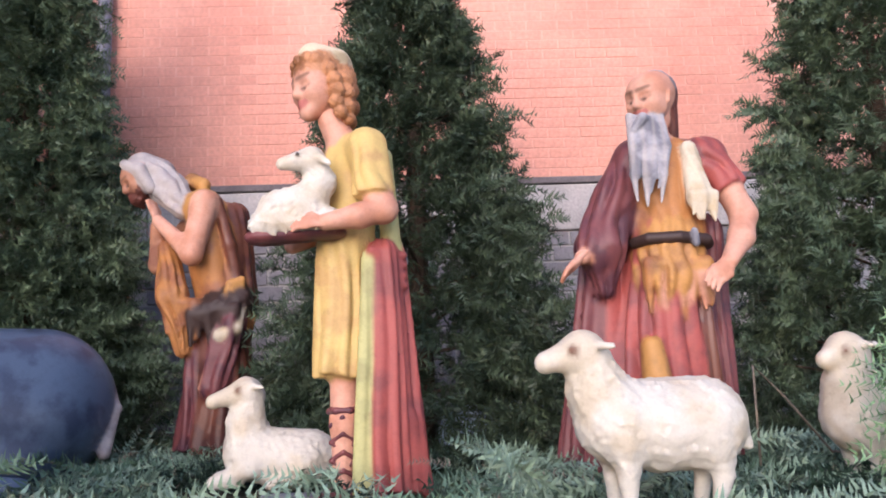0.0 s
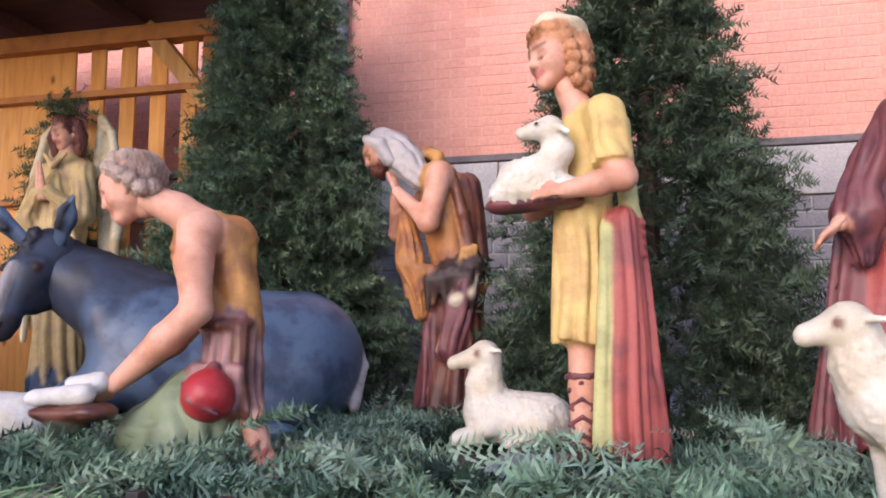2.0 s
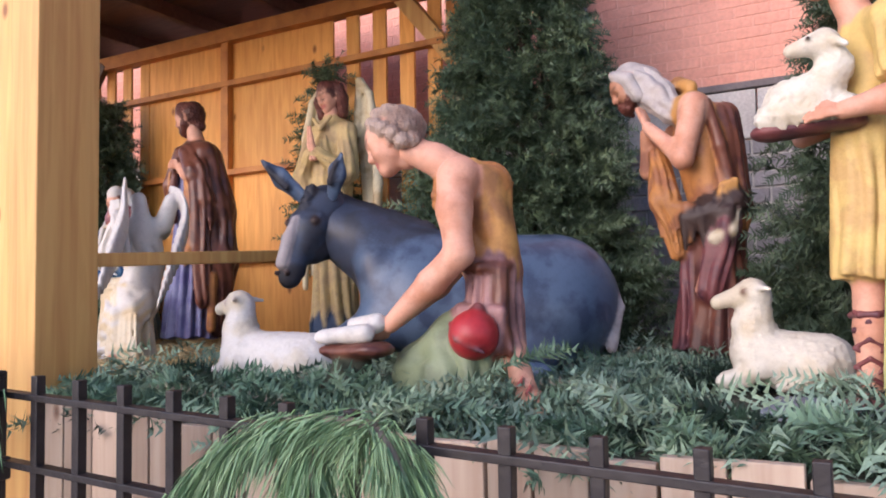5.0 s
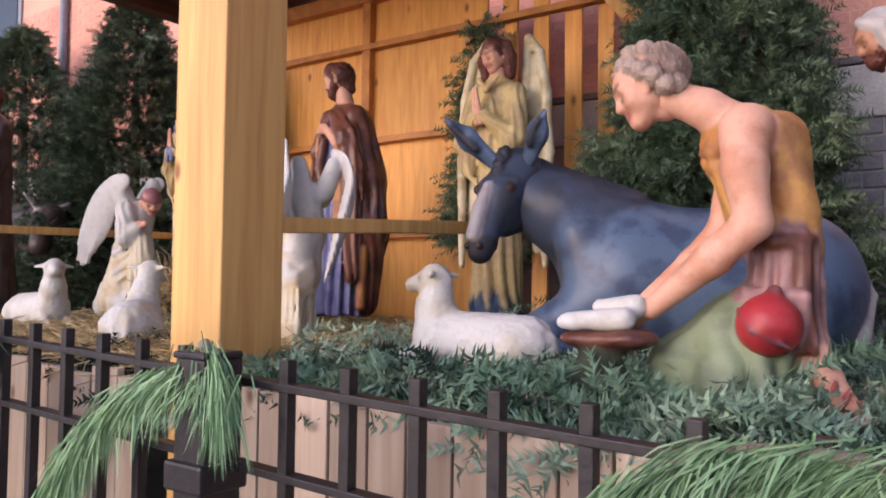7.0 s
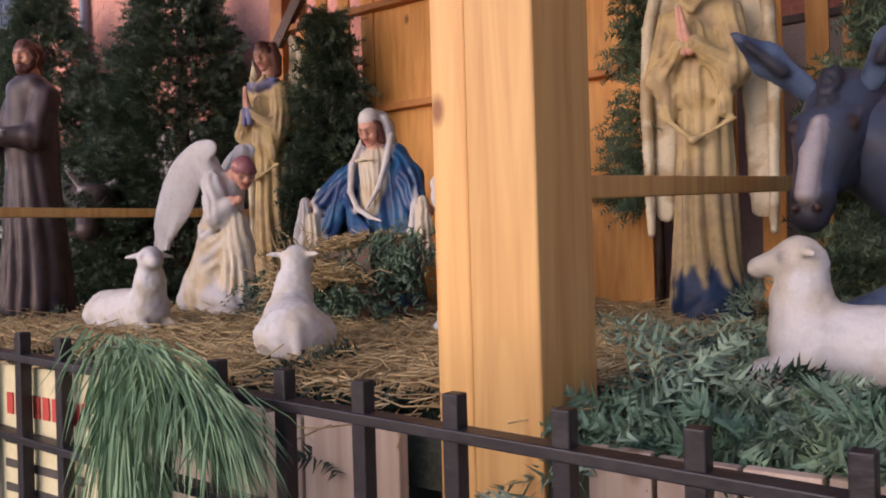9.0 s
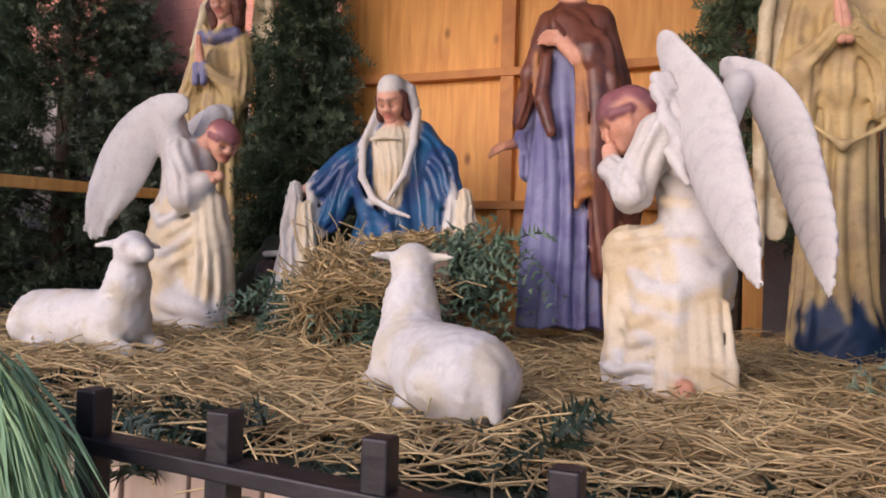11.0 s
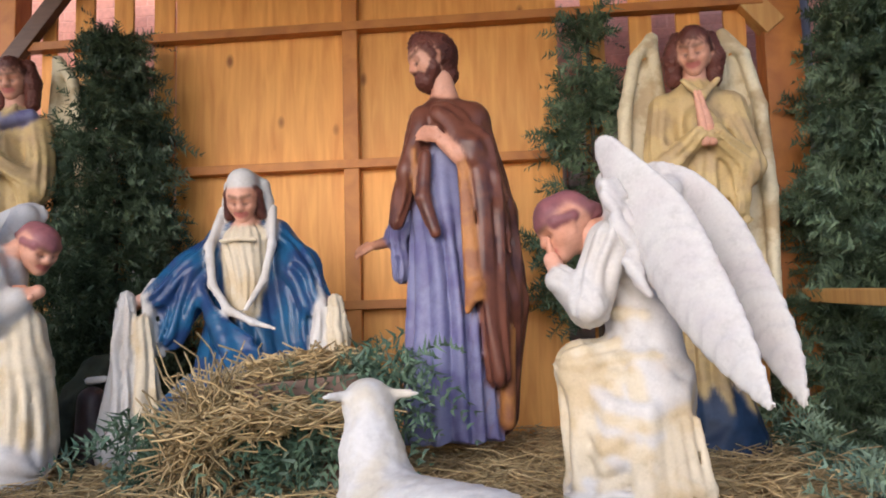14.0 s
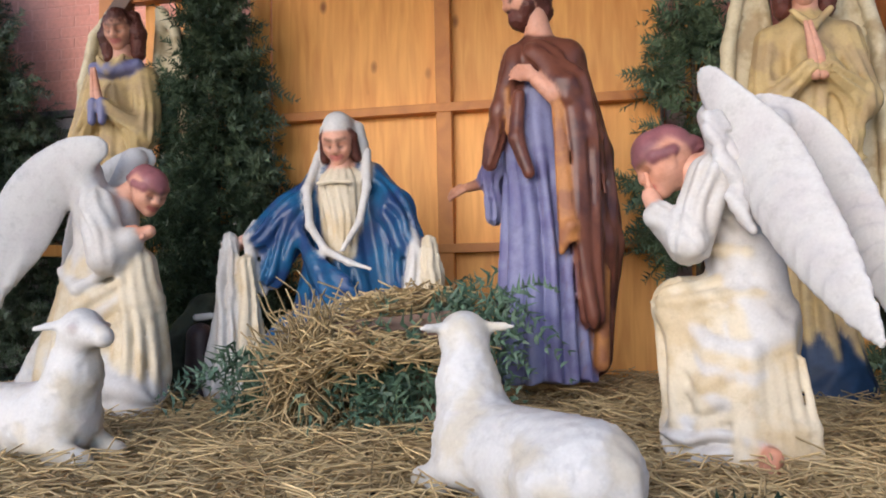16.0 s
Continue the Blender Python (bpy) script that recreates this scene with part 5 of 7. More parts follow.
def kneeling_woman():
    s = Sculpt(0.008)
    y = 3.55
    s.limb((-4.67, y + 0.01, 1.84), (-4.68, y - 0.02, 1.08), 0.1, 0.26, BLUE, 0.04, flat=(Y, 1.15), fold=(11, 0.016), cut=True)
    s.limb((-4.76, y, 1.885), (-4.58, y, 1.88), 0.048, 0.048, BLUE, 0.05)
    for sg, hx, hy, hz in ((-1, -5.02, 3.42, 1.645), (1, -4.36, 3.5, 1.61)):
        hd = np.array((hx, hy, hz))
        sh = np.array((-4.67 + sg * 0.1, y, 1.865))
        el = np.array((-4.67 + sg * 0.19, (y + hy) / 2, 1.75))
        s.limb(sh, el, 0.055, 0.066, BLUE, 0.04, fold=(7, 0.01))
        s.limb(el, hd - (sg * 0.06, 0, -0.01), 0.066, 0.055, BLUE, 0.03, fold=(8, 0.012))
        s.limb(el - (sg * 0.02, 0, 0.03), hd - (sg * 0.1, 0, 0.13), 0.062, 0.045, BLUE, 0.03, fold=(7, 0.014))
        s.chain([hd - (sg * 0.05, 0.02, -0.06), hd - (sg * 0.03, 0.035, -0.01), hd - (sg * 0.04, 0.03, 0.09), hd - (sg * 0.075, 0.01, 0.19)], [0.016, 0.02, 0.022, 0.016], WHITE, 0.008)
        s.limb(hd - (sg * 0.04, 0, 0), hd + (sg * 0.0, -0.01, 0.0), 0.028, 0.024, SKIN, 0.01)
        fingers(s, hd, (sg * 0.6, -0.4, -0.6), SKIN, 0.027, (0.2, 0.9, 0.1))
    # swaddling cloth spread between the palms
    s.chain([(-5.055, 3.37, 1.65), (-5.045, 3.35, 1.45), (-5.05, 3.33, 1.13)], [0.024, 0.045, 0.07], WHITE, 0.014, fold=(9, 0.02))
    s.limb((-4.99, 3.36, 1.56), (-4.97, 3.34, 1.2), 0.03, 0.055, CREAM, 0.014, fold=(7, 0.016))
    s.chain([(-4.33, 3.44, 1.62), (-4.32, 3.43, 1.5), (-4.31, 3.42, 1.36)], [0.026, 0.034, 0.04], CREAM, 0.014, fold=(7, 0.014))
    s.limb((-4.385, 3.45, 1.6), (-4.4, 3.44, 1.42), 0.02, 0.03, WHITE, 0.012, fold=(5, 0.01))
    # cream gown with a square neck, white lining crossing over
    s.limb((-4.67, y - 0.06, 1.83), (-4.655, y - 0.1, 1.6), 0.082, 0.06, CREAM, 0.02, flat=(Y, 1.2), fold=(13, 0.007))
    s.chain([(-4.61, y - 0.135, 1.845), (-4.67, y - 0.145, 1.848), (-4.735, y - 0.13, 1.845)], [0.009] * 3, CREAM, 0.006)
    s.chain([(-4.765, y - 0.03, 1.97), (-4.79, y - 0.1, 1.83), (-4.76, y - 0.15, 1.69), (-4.69, y - 0.18, 1.6), (-4.6, y - 0.195, 1.555), (-4.52, y - 0.2, 1.53)], [0.017, 0.016, 0.015, 0.014, 0.012, 0.007], WHITE, 0.012)
    s.chain([(-4.58, y - 0.03, 1.97), (-4.56, y - 0.1, 1.83), (-4.575, y - 0.145, 1.7), (-4.63, y - 0.175, 1.6)], [0.017, 0.016, 0.014, 0.009], WHITE, 0.012)
    for i in range(5):
        s.chain([(-4.84 + 0.02 * i, y - 0.1 - 0.012 * i, 1.72 - 0.05 * i), (-4.74 + 0.02 * i, y - 0.17 - 0.015 * i, 1.58 - 0.04 * i), (-4.6 + 0.03 * i, y - 0.2 - 0.01 * i, 1.5 - 0.04 * i)], [0.007, 0.011, 0.006], BLUE, 0.035)
    s.limb((-4.672, y - 0.055, 1.86), (-4.67, y - 0.06, 1.95), 0.044, 0.036, SKIN, 0.014)
    h = head(s, (-4.672, y - 0.075, 1.998), 0.068, (0.05, -0.9, -0.4), None)
    for sg in (-1, 1):
        h.chain([(-4.672 + sg * 0.03, y - 0.115, 2.05), (-4.672 + sg * 0.056, y - 0.085, 2.02), (-4.672 + sg * 0.06, y - 0.06, 1.945)], [0.012, 0.016, 0.018], HAIR_BROWN, 0.006, lump=0.002, freq=260)
        h.chain([(-4.672 + sg * 0.06, y - 0.04, 2.055), (-4.672 + sg * 0.072, y - 0.03, 2.0), (-4.672 + sg * 0.085, y - 0.03, 1.93)], [0.026, 0.022, 0.022], WHITE, 0.014)
    h.limb((-4.672, y - 0.088, 2.056), (-4.672, y - 0.02, 2.042), 0.056, 0.068, WHITE, 0.012)
    s.limb((-4.67, y + 0.02, 2.02), (-4.67, y + 0.03, 1.88), 0.06, 0.07, WHITE, 0.03, fold=(7, 0.006))
    s.limb((-4.62, 3.32, 1.3), (-4.75, 3.32, 1.25), 0.12, 0.14, BLUE, 0.05, fold=(9, 0.016))
    return s.build("kneeling_woman_statue", label="painted statue of a kneeling woman in a blue mantle", category="statue")


def robed_man():
    s = Sculpt(0.008)
    y = 3.45
    s.limb((-3.95, y, 1.98), (-3.93, y - 0.05, 1.14), 0.1, 0.15, LILAC, 0.03, flat=(Y, 1.1), fold=(13, 0.024), cut=True)
    s.limb((-3.93, y, 2.2), (-3.94, y, 1.9), 0.085, 0.105, LILAC, 0.04)
    s.chain([(-3.87, y + 0.02, 2.2), (-3.8, y + 0.03, 1.9), (-3.77, y + 0.03, 1.6), (-3.79, y + 0.03, 1.22)], [0.1, 0.105, 0.1, 0.075], BROWN, 0.03, fold=(8, 0.012))
    s.limb((-3.96, y - 0.02, 2.27), (-3.84, y - 0.02, 2.24), 0.05, 0.06, BROWN, 0.04)
    s.chain([(-3.93, y - 0.07, 2.24), (-3.83, y - 0.09, 2.12), (-3.77, y - 0.08, 1.95)], [0.05, 0.06, 0.05], BROWN, 0.025, fold=(6, 0.012))
    for i in range(5):
        s.chain([(-3.9 + 0.028 * i, y - 0.11, 2.22 - 0.02 * i), (-3.83 + 0.022 * i, y - 0.145 + 0.016 * i, 2.07 - 0.045 * i), (-3.74 + 0.006 * i, y - 0.09, 2.0 - 0.06 * i)], [0.005, 0.009, 0.006], BROWN, 0.03)
    s.limb((-3.8, y - 0.1, 2.0), (-3.77, y - 0.1, 1.36), 0.05, 0.04, BROWN, 0.02, fold=(6, 0.016))
    s.limb((-3.865, y - 0.135, 2.11), (-3.835, y - 0.15, 1.6), 0.02, 0.032, ORANGE_CLOTH, 0.006, flat=(Y, 1.6), fold=(4, 0.004), cut=True)
    s.limb((-3.83, y - 0.148, 1.65), (-3.86, y - 0.15, 1.57), 0.03, 0.012, ORANGE_CLOTH, 0.01)
    s.limb((-3.73, y - 0.06, 1.5), (-3.745, y - 0.06, 1.2), 0.022, 0.026, ORANGE_CLOTH, 0.01)
    s.chain([(-4.0, y - 0.05, 2.24), (-4.05, y - 0.08, 2.05), (-4.1, y - 0.07, 1.88)], [0.045, 0.042, 0.026], BROWN, 0.02, fold=(5, 0.008))
    s.chain([(-3.99, y - 0.11, 2.1), (-4.0, y - 0.13, 1.95), (-3.96, y - 0.14, 1.83)], [0.02, 0.026, 0.02], BROWN, 0.012)
    s.chain([(-4.03, y - 0.115, 2.12), (-4.03, y - 0.12, 1.98), (-3.99, y - 0.14, 1.86)], [0.007, 0.009, 0.007], ORANGE_CLOTH, 0.004)
    # one arm stretched out over the crib
    s.chain([(-4.04, y + 0.04, 2.08), (-4.1, y + 0.08, 1.88), (-4.13, y + 0.1, 1.85)], [0.05, 0.045, 0.04], LILAC, 0.03, fold=(7, 0.01))
    s.limb((-4.11, y + 0.08, 1.86), (-4.11, y + 0.08, 1.71), 0.036, 0.03, LILAC, 0.02, fold=(7, 0.012))
    # this arm is darker in tone than the palm on the chest
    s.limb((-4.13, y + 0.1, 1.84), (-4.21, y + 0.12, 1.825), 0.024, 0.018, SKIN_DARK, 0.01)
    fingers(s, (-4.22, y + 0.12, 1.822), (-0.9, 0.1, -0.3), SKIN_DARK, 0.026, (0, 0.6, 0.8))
    # the other palm on the chest
    s.limb((-3.88, y - 0.13, 2.09), (-3.93, y - 0.13, 2.14), 0.028, 0.024, SKIN, 0.02)
    fingers(s, (-3.94, y - 0.135, 2.15), (-0.8, 0, 0.3), SKIN, 0.029, (0.3, 0, 0.9))
    s.limb((-3.92, y, 2.29), (-3.945, y - 0.01, 2.39), 0.048, 0.046, SKIN, 0.025)
    head(s, (-3.975, y - 0.02, 2.455), 0.08, (-0.86, -0.42, -0.3), HAIR_BROWN, skin_mat=SKIN, beard=HAIR_BROWN)
    return s.build("robed_man_statue", label="painted statue of a bearded man in lilac robe and brown cloak", category="statue")


def kneeling_angel_right():
    s = Sculpt(0.0065)
    y = 2.65
    s.limb((-3.445, y, 1.67), (-3.4, y, 1.53), 0.085, 0.082, WHITE, 0.04, fold=(8, 0.009))
    s.limb((-3.47, y - 0.08, 1.69), (-3.43, y + 0.1, 1.71), 0.056, 0.056, WHITE, 0.03)
    s.limb((-3.48, y - 0.1, 1.69), (-3.535, y - 0.13, 1.55), 0.048, 0.045, WHITE, 0.03, fold=(7, 0.008))
    s.limb((-3.535, y - 0.13, 1.55), (-3.59, y - 0.08, 1.61), 0.042, 0.036, WHITE, 0.02, fold=(6, 0.006))
    s.limb((-3.592, y - 0.07, 1.62), (-3.61, y - 0.04, 1.665), 0.024, 0.02, SKIN, 0.01)
    fingers(s, (-3.605, y - 0.03, 1.66), (-0.15, 0.1, 1), SKIN, 0.026, (0.2, 0.95, 0))
    s.chain([(-3.47, y - 0.07, 1.535), (-3.41, y - 0.09, 1.522), (-3.345, y - 0.05, 1.528)], [0.012] * 3, CREAM, 0.006)
    s.limb((-3.4, y - 0.02, 1.5), (-3.4, y - 0.05, 1.36), 0.082, 0.098, WHITE, 0.03, fold=(6, 0.006))
    s.limb((-3.42, y - 0.04, 1.4), (-3.55, y - 0.06, 1.41), 0.085, 0.056, CREAM, 0.03, fold=(7, 0.012))
    s.limb((-3.553, y - 0.06, 1.41), (-3.535, y - 0.08, 1.14), 0.054, 0.058, CREAM, 0.03, fold=(8, 0.014))
    s.limb((-3.42, y - 0.06, 1.36), (-3.4, y - 0.08, 1.06), 0.085, 0.092, CREAM, 0.025, fold=(11, 0.022), cut=True)
    s.limb((-3.54, y - 0.1, 1.12), (-3.42, y - 0.13, 1.1), 0.058, 0.055, WHITE, 0.03, fold=(7, 0.014))
    # swags of drapery round the hips, pleats falling below
    for i in range(5):
        zz = 1.35 - 0.03 * i
        s.chain([(-3.56 + 0.012 * i, y - 0.09 - 0.004 * i, zz + 0.05), (-3.5, y - 0.135 - 0.004 * i, zz - 0.02), (-3.42, y - 0.158, zz - 0.035), (-3.34, y - 0.12, zz + 0.0), (-3.305, y - 0.06, zz + 0.06)], [0.004, 0.01, 0.011, 0.01, 0.004], CREAM if i % 2 else WHITE, 0.026)
    for i in range(7):
        s.chain([(-3.455 + 0.024 * i, y - 0.155 + 0.004 * i * i / 6, 1.26 + 0.006 * i), (-3.45 + 0.026 * i, y - 0.17 + 0.004 * i * i / 6, 1.15), (-3.455 + 0.028 * i, y - 0.178 + 0.005 * i * i / 6, 1.06)], [0.006, 0.011, 0.014], CREAM, 0.016)
    for i in range(3):
        s.chain([(-3.56, y - 0.11, 1.3 - 0.05 * i), (-3.52, y - 0.15, 1.24 - 0.045 * i), (-3.46, y - 0.155, 1.27 - 0.045 * i)], [0.004, 0.009, 0.004], CREAM, 0.024)
    s.limb((-3.39, y - 0.2, 1.1), (-3.4, y - 0.21, 1.06), 0.022, 0.018, SKIN, 0.01)
    s.limb((-3.48, y, 1.72), (-3.54, y, 1.74), 0.036, 0.038, SKIN, 0.02)
    head(s, (-3.578, y - 0.01, 1.742), 0.064, (-0.84, -0.28, -0.46), None, cap=CAP)
    side = (0.55, 0.8, 0.1)
    blade(s, [(-3.475, 2.585, 1.925), (-3.43, 2.545, 1.835), (-3.375, 2.5, 1.73), (-3.335, 2.42, 1.6), (-3.285, 2.33, 1.47), (-3.24, 2.24, 1.35)], [0.032, 0.056, 0.078, 0.078, 0.056, 0.014], WING, side, 4.2, 0)
    blade(s, [(-3.34, 2.74, 1.89), (-3.27, 2.74, 1.845), (-3.205, 2.71, 1.74), (-3.165, 2.63, 1.6), (-3.125, 2.53, 1.45), (-3.105, 2.46, 1.33)], [0.03, 0.05, 0.066, 0.066, 0.048, 0.012], WING, side, 4.2, 0)
    down = s.detail(0.0048)                                                                   # small feathers at the wing's root
    rng = random.Random(4)
    for i in range(34):
        u, v = rng.random(), rng.uniform(-1, 1)
        p = np.array((-3.475 + 0.07 * u + 0.03 * v, 2.535 - 0.02 * u + 0.015 * v, 1.84 - 0.24 * u))
        down.limb(p, p + (0.02, -0.008, -0.03), 0.015, 0.01, WING, 0.004)
    s.limb((-3.46, y, 1.85), (-3.4, y - 0.02, 1.68), 0.036, 0.05, WING, 0.03)
    s.limb((-3.36, y + 0.06, 1.72), (-3.31, 2.72, 1.84), 0.046, 0.036, WING, 0.03)
    return s.build("kneeling_angel_statue", label="painted white kneeling angel statue with tall folded wings", category="statue", group="kneeling angels")


def kneeling_angel_left():
    s = Sculpt(0.01)
    y = 3.1
    s.limb((-5.36, y, 1.72), (-5.4, y, 1.5), 0.1, 0.1, WHITE, 0.04, fold=(7, 0.006))
    s.limb((-5.33, y - 0.1, 1.74), (-5.28, y - 0.13, 1.58), 0.062, 0.058, WHITE, 0.03, fold=(6, 0.006))
    s.limb((-5.28, y - 0.13, 1.58), (-5.22, y - 0.1, 1.63), 0.05, 0.045, WHITE, 0.02)
    s.limb((-5.21, y - 0.1, 1.64), (-5.16, y - 0.08, 1.66), 0.026, 0.022, SKIN, 0.01)
    fingers(s, (-5.19, y - 0.1, 1.65), (-0.9, 0.1, 0.2), SKIN, 0.026, (0, 0.5, 0.8))
    s.limb((-5.4, y, 1.52), (-5.42, y - 0.02, 1.2), 0.11, 0.16, CREAM, 0.03, fold=(9, 0.013))
    s.limb((-5.36, y - 0.04, 1.42), (-5.22, y - 0.04, 1.42), 0.1, 0.08, CREAM, 0.03, fold=(6, 0.01))
    s.limb((-5.22, y - 0.05, 1.55), (-5.2, y - 0.06, 1.2), 0.06, 0.09, CREAM, 0.03, fold=(9, 0.014))
    s.limb((-5.5, y - 0.04, 1.25), (-5.58, y - 0.06, 1.15), 0.1, 0.08, WHITE, 0.03, fold=(7, 0.01))
    for i in range(4):
        zz = 1.5 - 0.06 * i
        s.chain([(-5.5 + 0.01 * i, y - 0.06, zz + 0.04), (-5.38, y - 0.135, zz - 0.02), (-5.24, y - 0.11, zz + 0.06)], [0.014, 0.017, 0.014], CREAM if i % 2 else WHITE, 0.02)
    s.limb((-5.45, y - 0.06, 1.2), (-5.2, y - 0.1, 1.13), 0.1, 0.09, WHITE, 0.03, fold=(8, 0.01))
    s.limb((-5.31, y, 1.78), (-5.26, y, 1.81), 0.04, 0.04, SKIN, 0.02)
    head(s, (-5.215, y, 1.8), 0.063, (0.8, -0.3, -0.5), None, cap=CAP)
    side = (-0.35, 0.9, 0)
    blade(s, [(-5.33, 2.98, 1.93), (-5.42, 2.98, 1.9), (-5.53, 2.98, 1.8), (-5.61, 2.97, 1.66), (-5.67, 2.95, 1.53), (-5.7, 2.94, 1.42)], [0.045, 0.07, 0.1, 0.1, 0.066, 0.02], WING, side)
    blade(s, [(-5.29, 3.2, 1.93), (-5.38, 3.21, 1.9), (-5.48, 3.23, 1.8), (-5.55, 3.25, 1.66), (-5.6, 3.26, 1.52), (-5.63, 3.27, 1.42)], [0.04, 0.055, 0.08, 0.08, 0.055, 0.018], WING, side)
    s.limb((-5.4, y - 0.08, 1.86), (-5.38, y - 0.05, 1.72), 0.06, 0.06, WING, 0.03, lump=0.006, freq=80)
    s.limb((-5.31, y + 0.07, 1.92), (-5.38, y + 0.05, 1.75), 0.045, 0.05, WING, 0.03)
    return s.build("kneeling_angel_statue", label="painted white kneeling angel statue with arched wings and mauve cap", category="statue", group="kneeling angels")


def standing_angel(x, y, top, base, turn, blue_collar, label):
    """A tall robed angel with praying palms and narrow upright wings; turn: the face's direction in plan."""
    s = Sculpt(0.0095)
    H = top - base
    z = lambda f: base + f * H
    s.limb((x, y, z(0.62)), (x, y, z(0.04)), 0.095, 0.135, GOLD, 0.03, flat=(Y, 1.15), fold=(13, 0.022), cut=True)
    s.limb((x, y, z(0.8)), (x, y, z(0.6)), 0.095, 0.105, GOLD, 0.04, flat=(Y, 1.15), fold=(9, 0.009))
    s.limb((x - 0.09, y, z(0.79)), (x + 0.09, y, z(0.79)), 0.056, 0.056, GOLD, 0.04)
    for sg in (-1, 1):
        s.limb((x + sg * 0.12, y - 0.02, z(0.79)), (x + sg * 0.15, y - 0.07, z(0.64)), 0.052, 0.056, GOLD, 0.03, fold=(7, 0.01))
        s.limb((x + sg * 0.145, y - 0.08, z(0.635)), (x + sg * 0.03, y - 0.17, z(0.705)), 0.05, 0.03, GOLD, 0.03, fold=(7, 0.009))
        s.limb((x + sg * 0.12, y - 0.09, z(0.63)), (x + sg * 0.11, y - 0.09, z(0.54)), 0.04, 0.024, GOLD, 0.04, fold=(7, 0.01))
        p = s.detail(0.0045)
        p.chain([(x + sg * 0.012, y - 0.17, z(0.69)), (x - 0.012 + sg * 0.009, y - 0.18, z(0.735)), (x - 0.03 + sg * 0.007, y - 0.175, z(0.8))], [0.02, 0.016, 0.007], SKIN, 0.004)
        # narrow wing: a thick leading edge rising beside the head and falling to the knee, vanes inside it
        edge = [(x + sg * 0.11, y + 0.09, z(0.8)), (x + sg * 0.13, y + 0.08, z(0.985)), (x + sg * 0.2, y + 0.07, z(0.93)), (x + sg * 0.245, y + 0.06, z(0.8)), (x + sg * 0.26, y + 0.06, z(0.6)), (x + sg * 0.25, y + 0.05, z(0.24))]
        s.chain(edge, [0.03, 0.022, 0.024, 0.026, 0.028, 0.018], OLD_WING, 0.012, lump=0.003, freq=110)
        s.chain([(x + sg * 0.15, y + 0.1, z(0.9)), (x + sg * 0.18, y + 0.1, z(0.75)), (x + sg * 0.2, y + 0.09, z(0.3))], [0.055, 0.07, 0.045], OLD_WING, 0.02, flat=(Y, 3.0), fold=(9, 0.006))
    s.limb((x, y - 0.05, z(0.6)), (x, y - 0.07, z(0.74)), 0.075, 0.06, GOLD, 0.03, fold=(7, 0.008))
    s.chain([(x - 0.15, y - 0.09, z(0.55)), (x, y - 0.135, z(0.47)), (x + 0.15, y - 0.08, z(0.52))], [0.008, 0.012, 0.008], GOLD, 0.03)
    s.chain([(x - 0.06, y - 0.1, z(0.84)), (x, y - 0.115, z(0.8)), (x + 0.06, y - 0.1, z(0.84))], [0.012, 0.014, 0.012], GOLD, 0.02)
    if blue_collar:
        s.chain([(x - 0.1, y - 0.06, z(0.82)), (x, y - 0.1, z(0.805)), (x + 0.1, y - 0.06, z(0.82))], [0.03, 0.03, 0.03], LILAC, 0.015)
        for sg in (-1, 1):
            s.limb((x + sg * 0.02, y - 0.19, z(0.715)), (x + sg * 0.024, y - 0.19, z(0.665)), 0.018, 0.018, LILAC, 0.008)
    s.limb((x, y, z(0.83)), (x, y - 0.01, z(0.88)), 0.043, 0.042, SKIN, 0.02)
    h = head(s, (x, y - 0.03, z(0.92)), 0.072, (*turn, -0.35), HAIR_BROWN, skin_mat=SKIN, step=0.0042)
    for sg in (-1, 1):
        h.chain([(x + sg * 0.06, y - 0.02, z(0.955)), (x + sg * 0.078, y - 0.015, z(0.91)), (x + sg * 0.07, y + 0.0, z(0.86))], [0.026, 0.034, 0.03], HAIR_BROWN, 0.012, lump=0.004, freq=200)
    s.limb((x, y, z(0.1)), (x + 0.02, y - 0.01, z(0.02)), 0.13, 0.16, NAVY if not blue_collar else GOLD, 0.03, lump=0.008, freq=40)
    return s.build("standing_angel_statue", label=label, category="statue", group="standing angels")


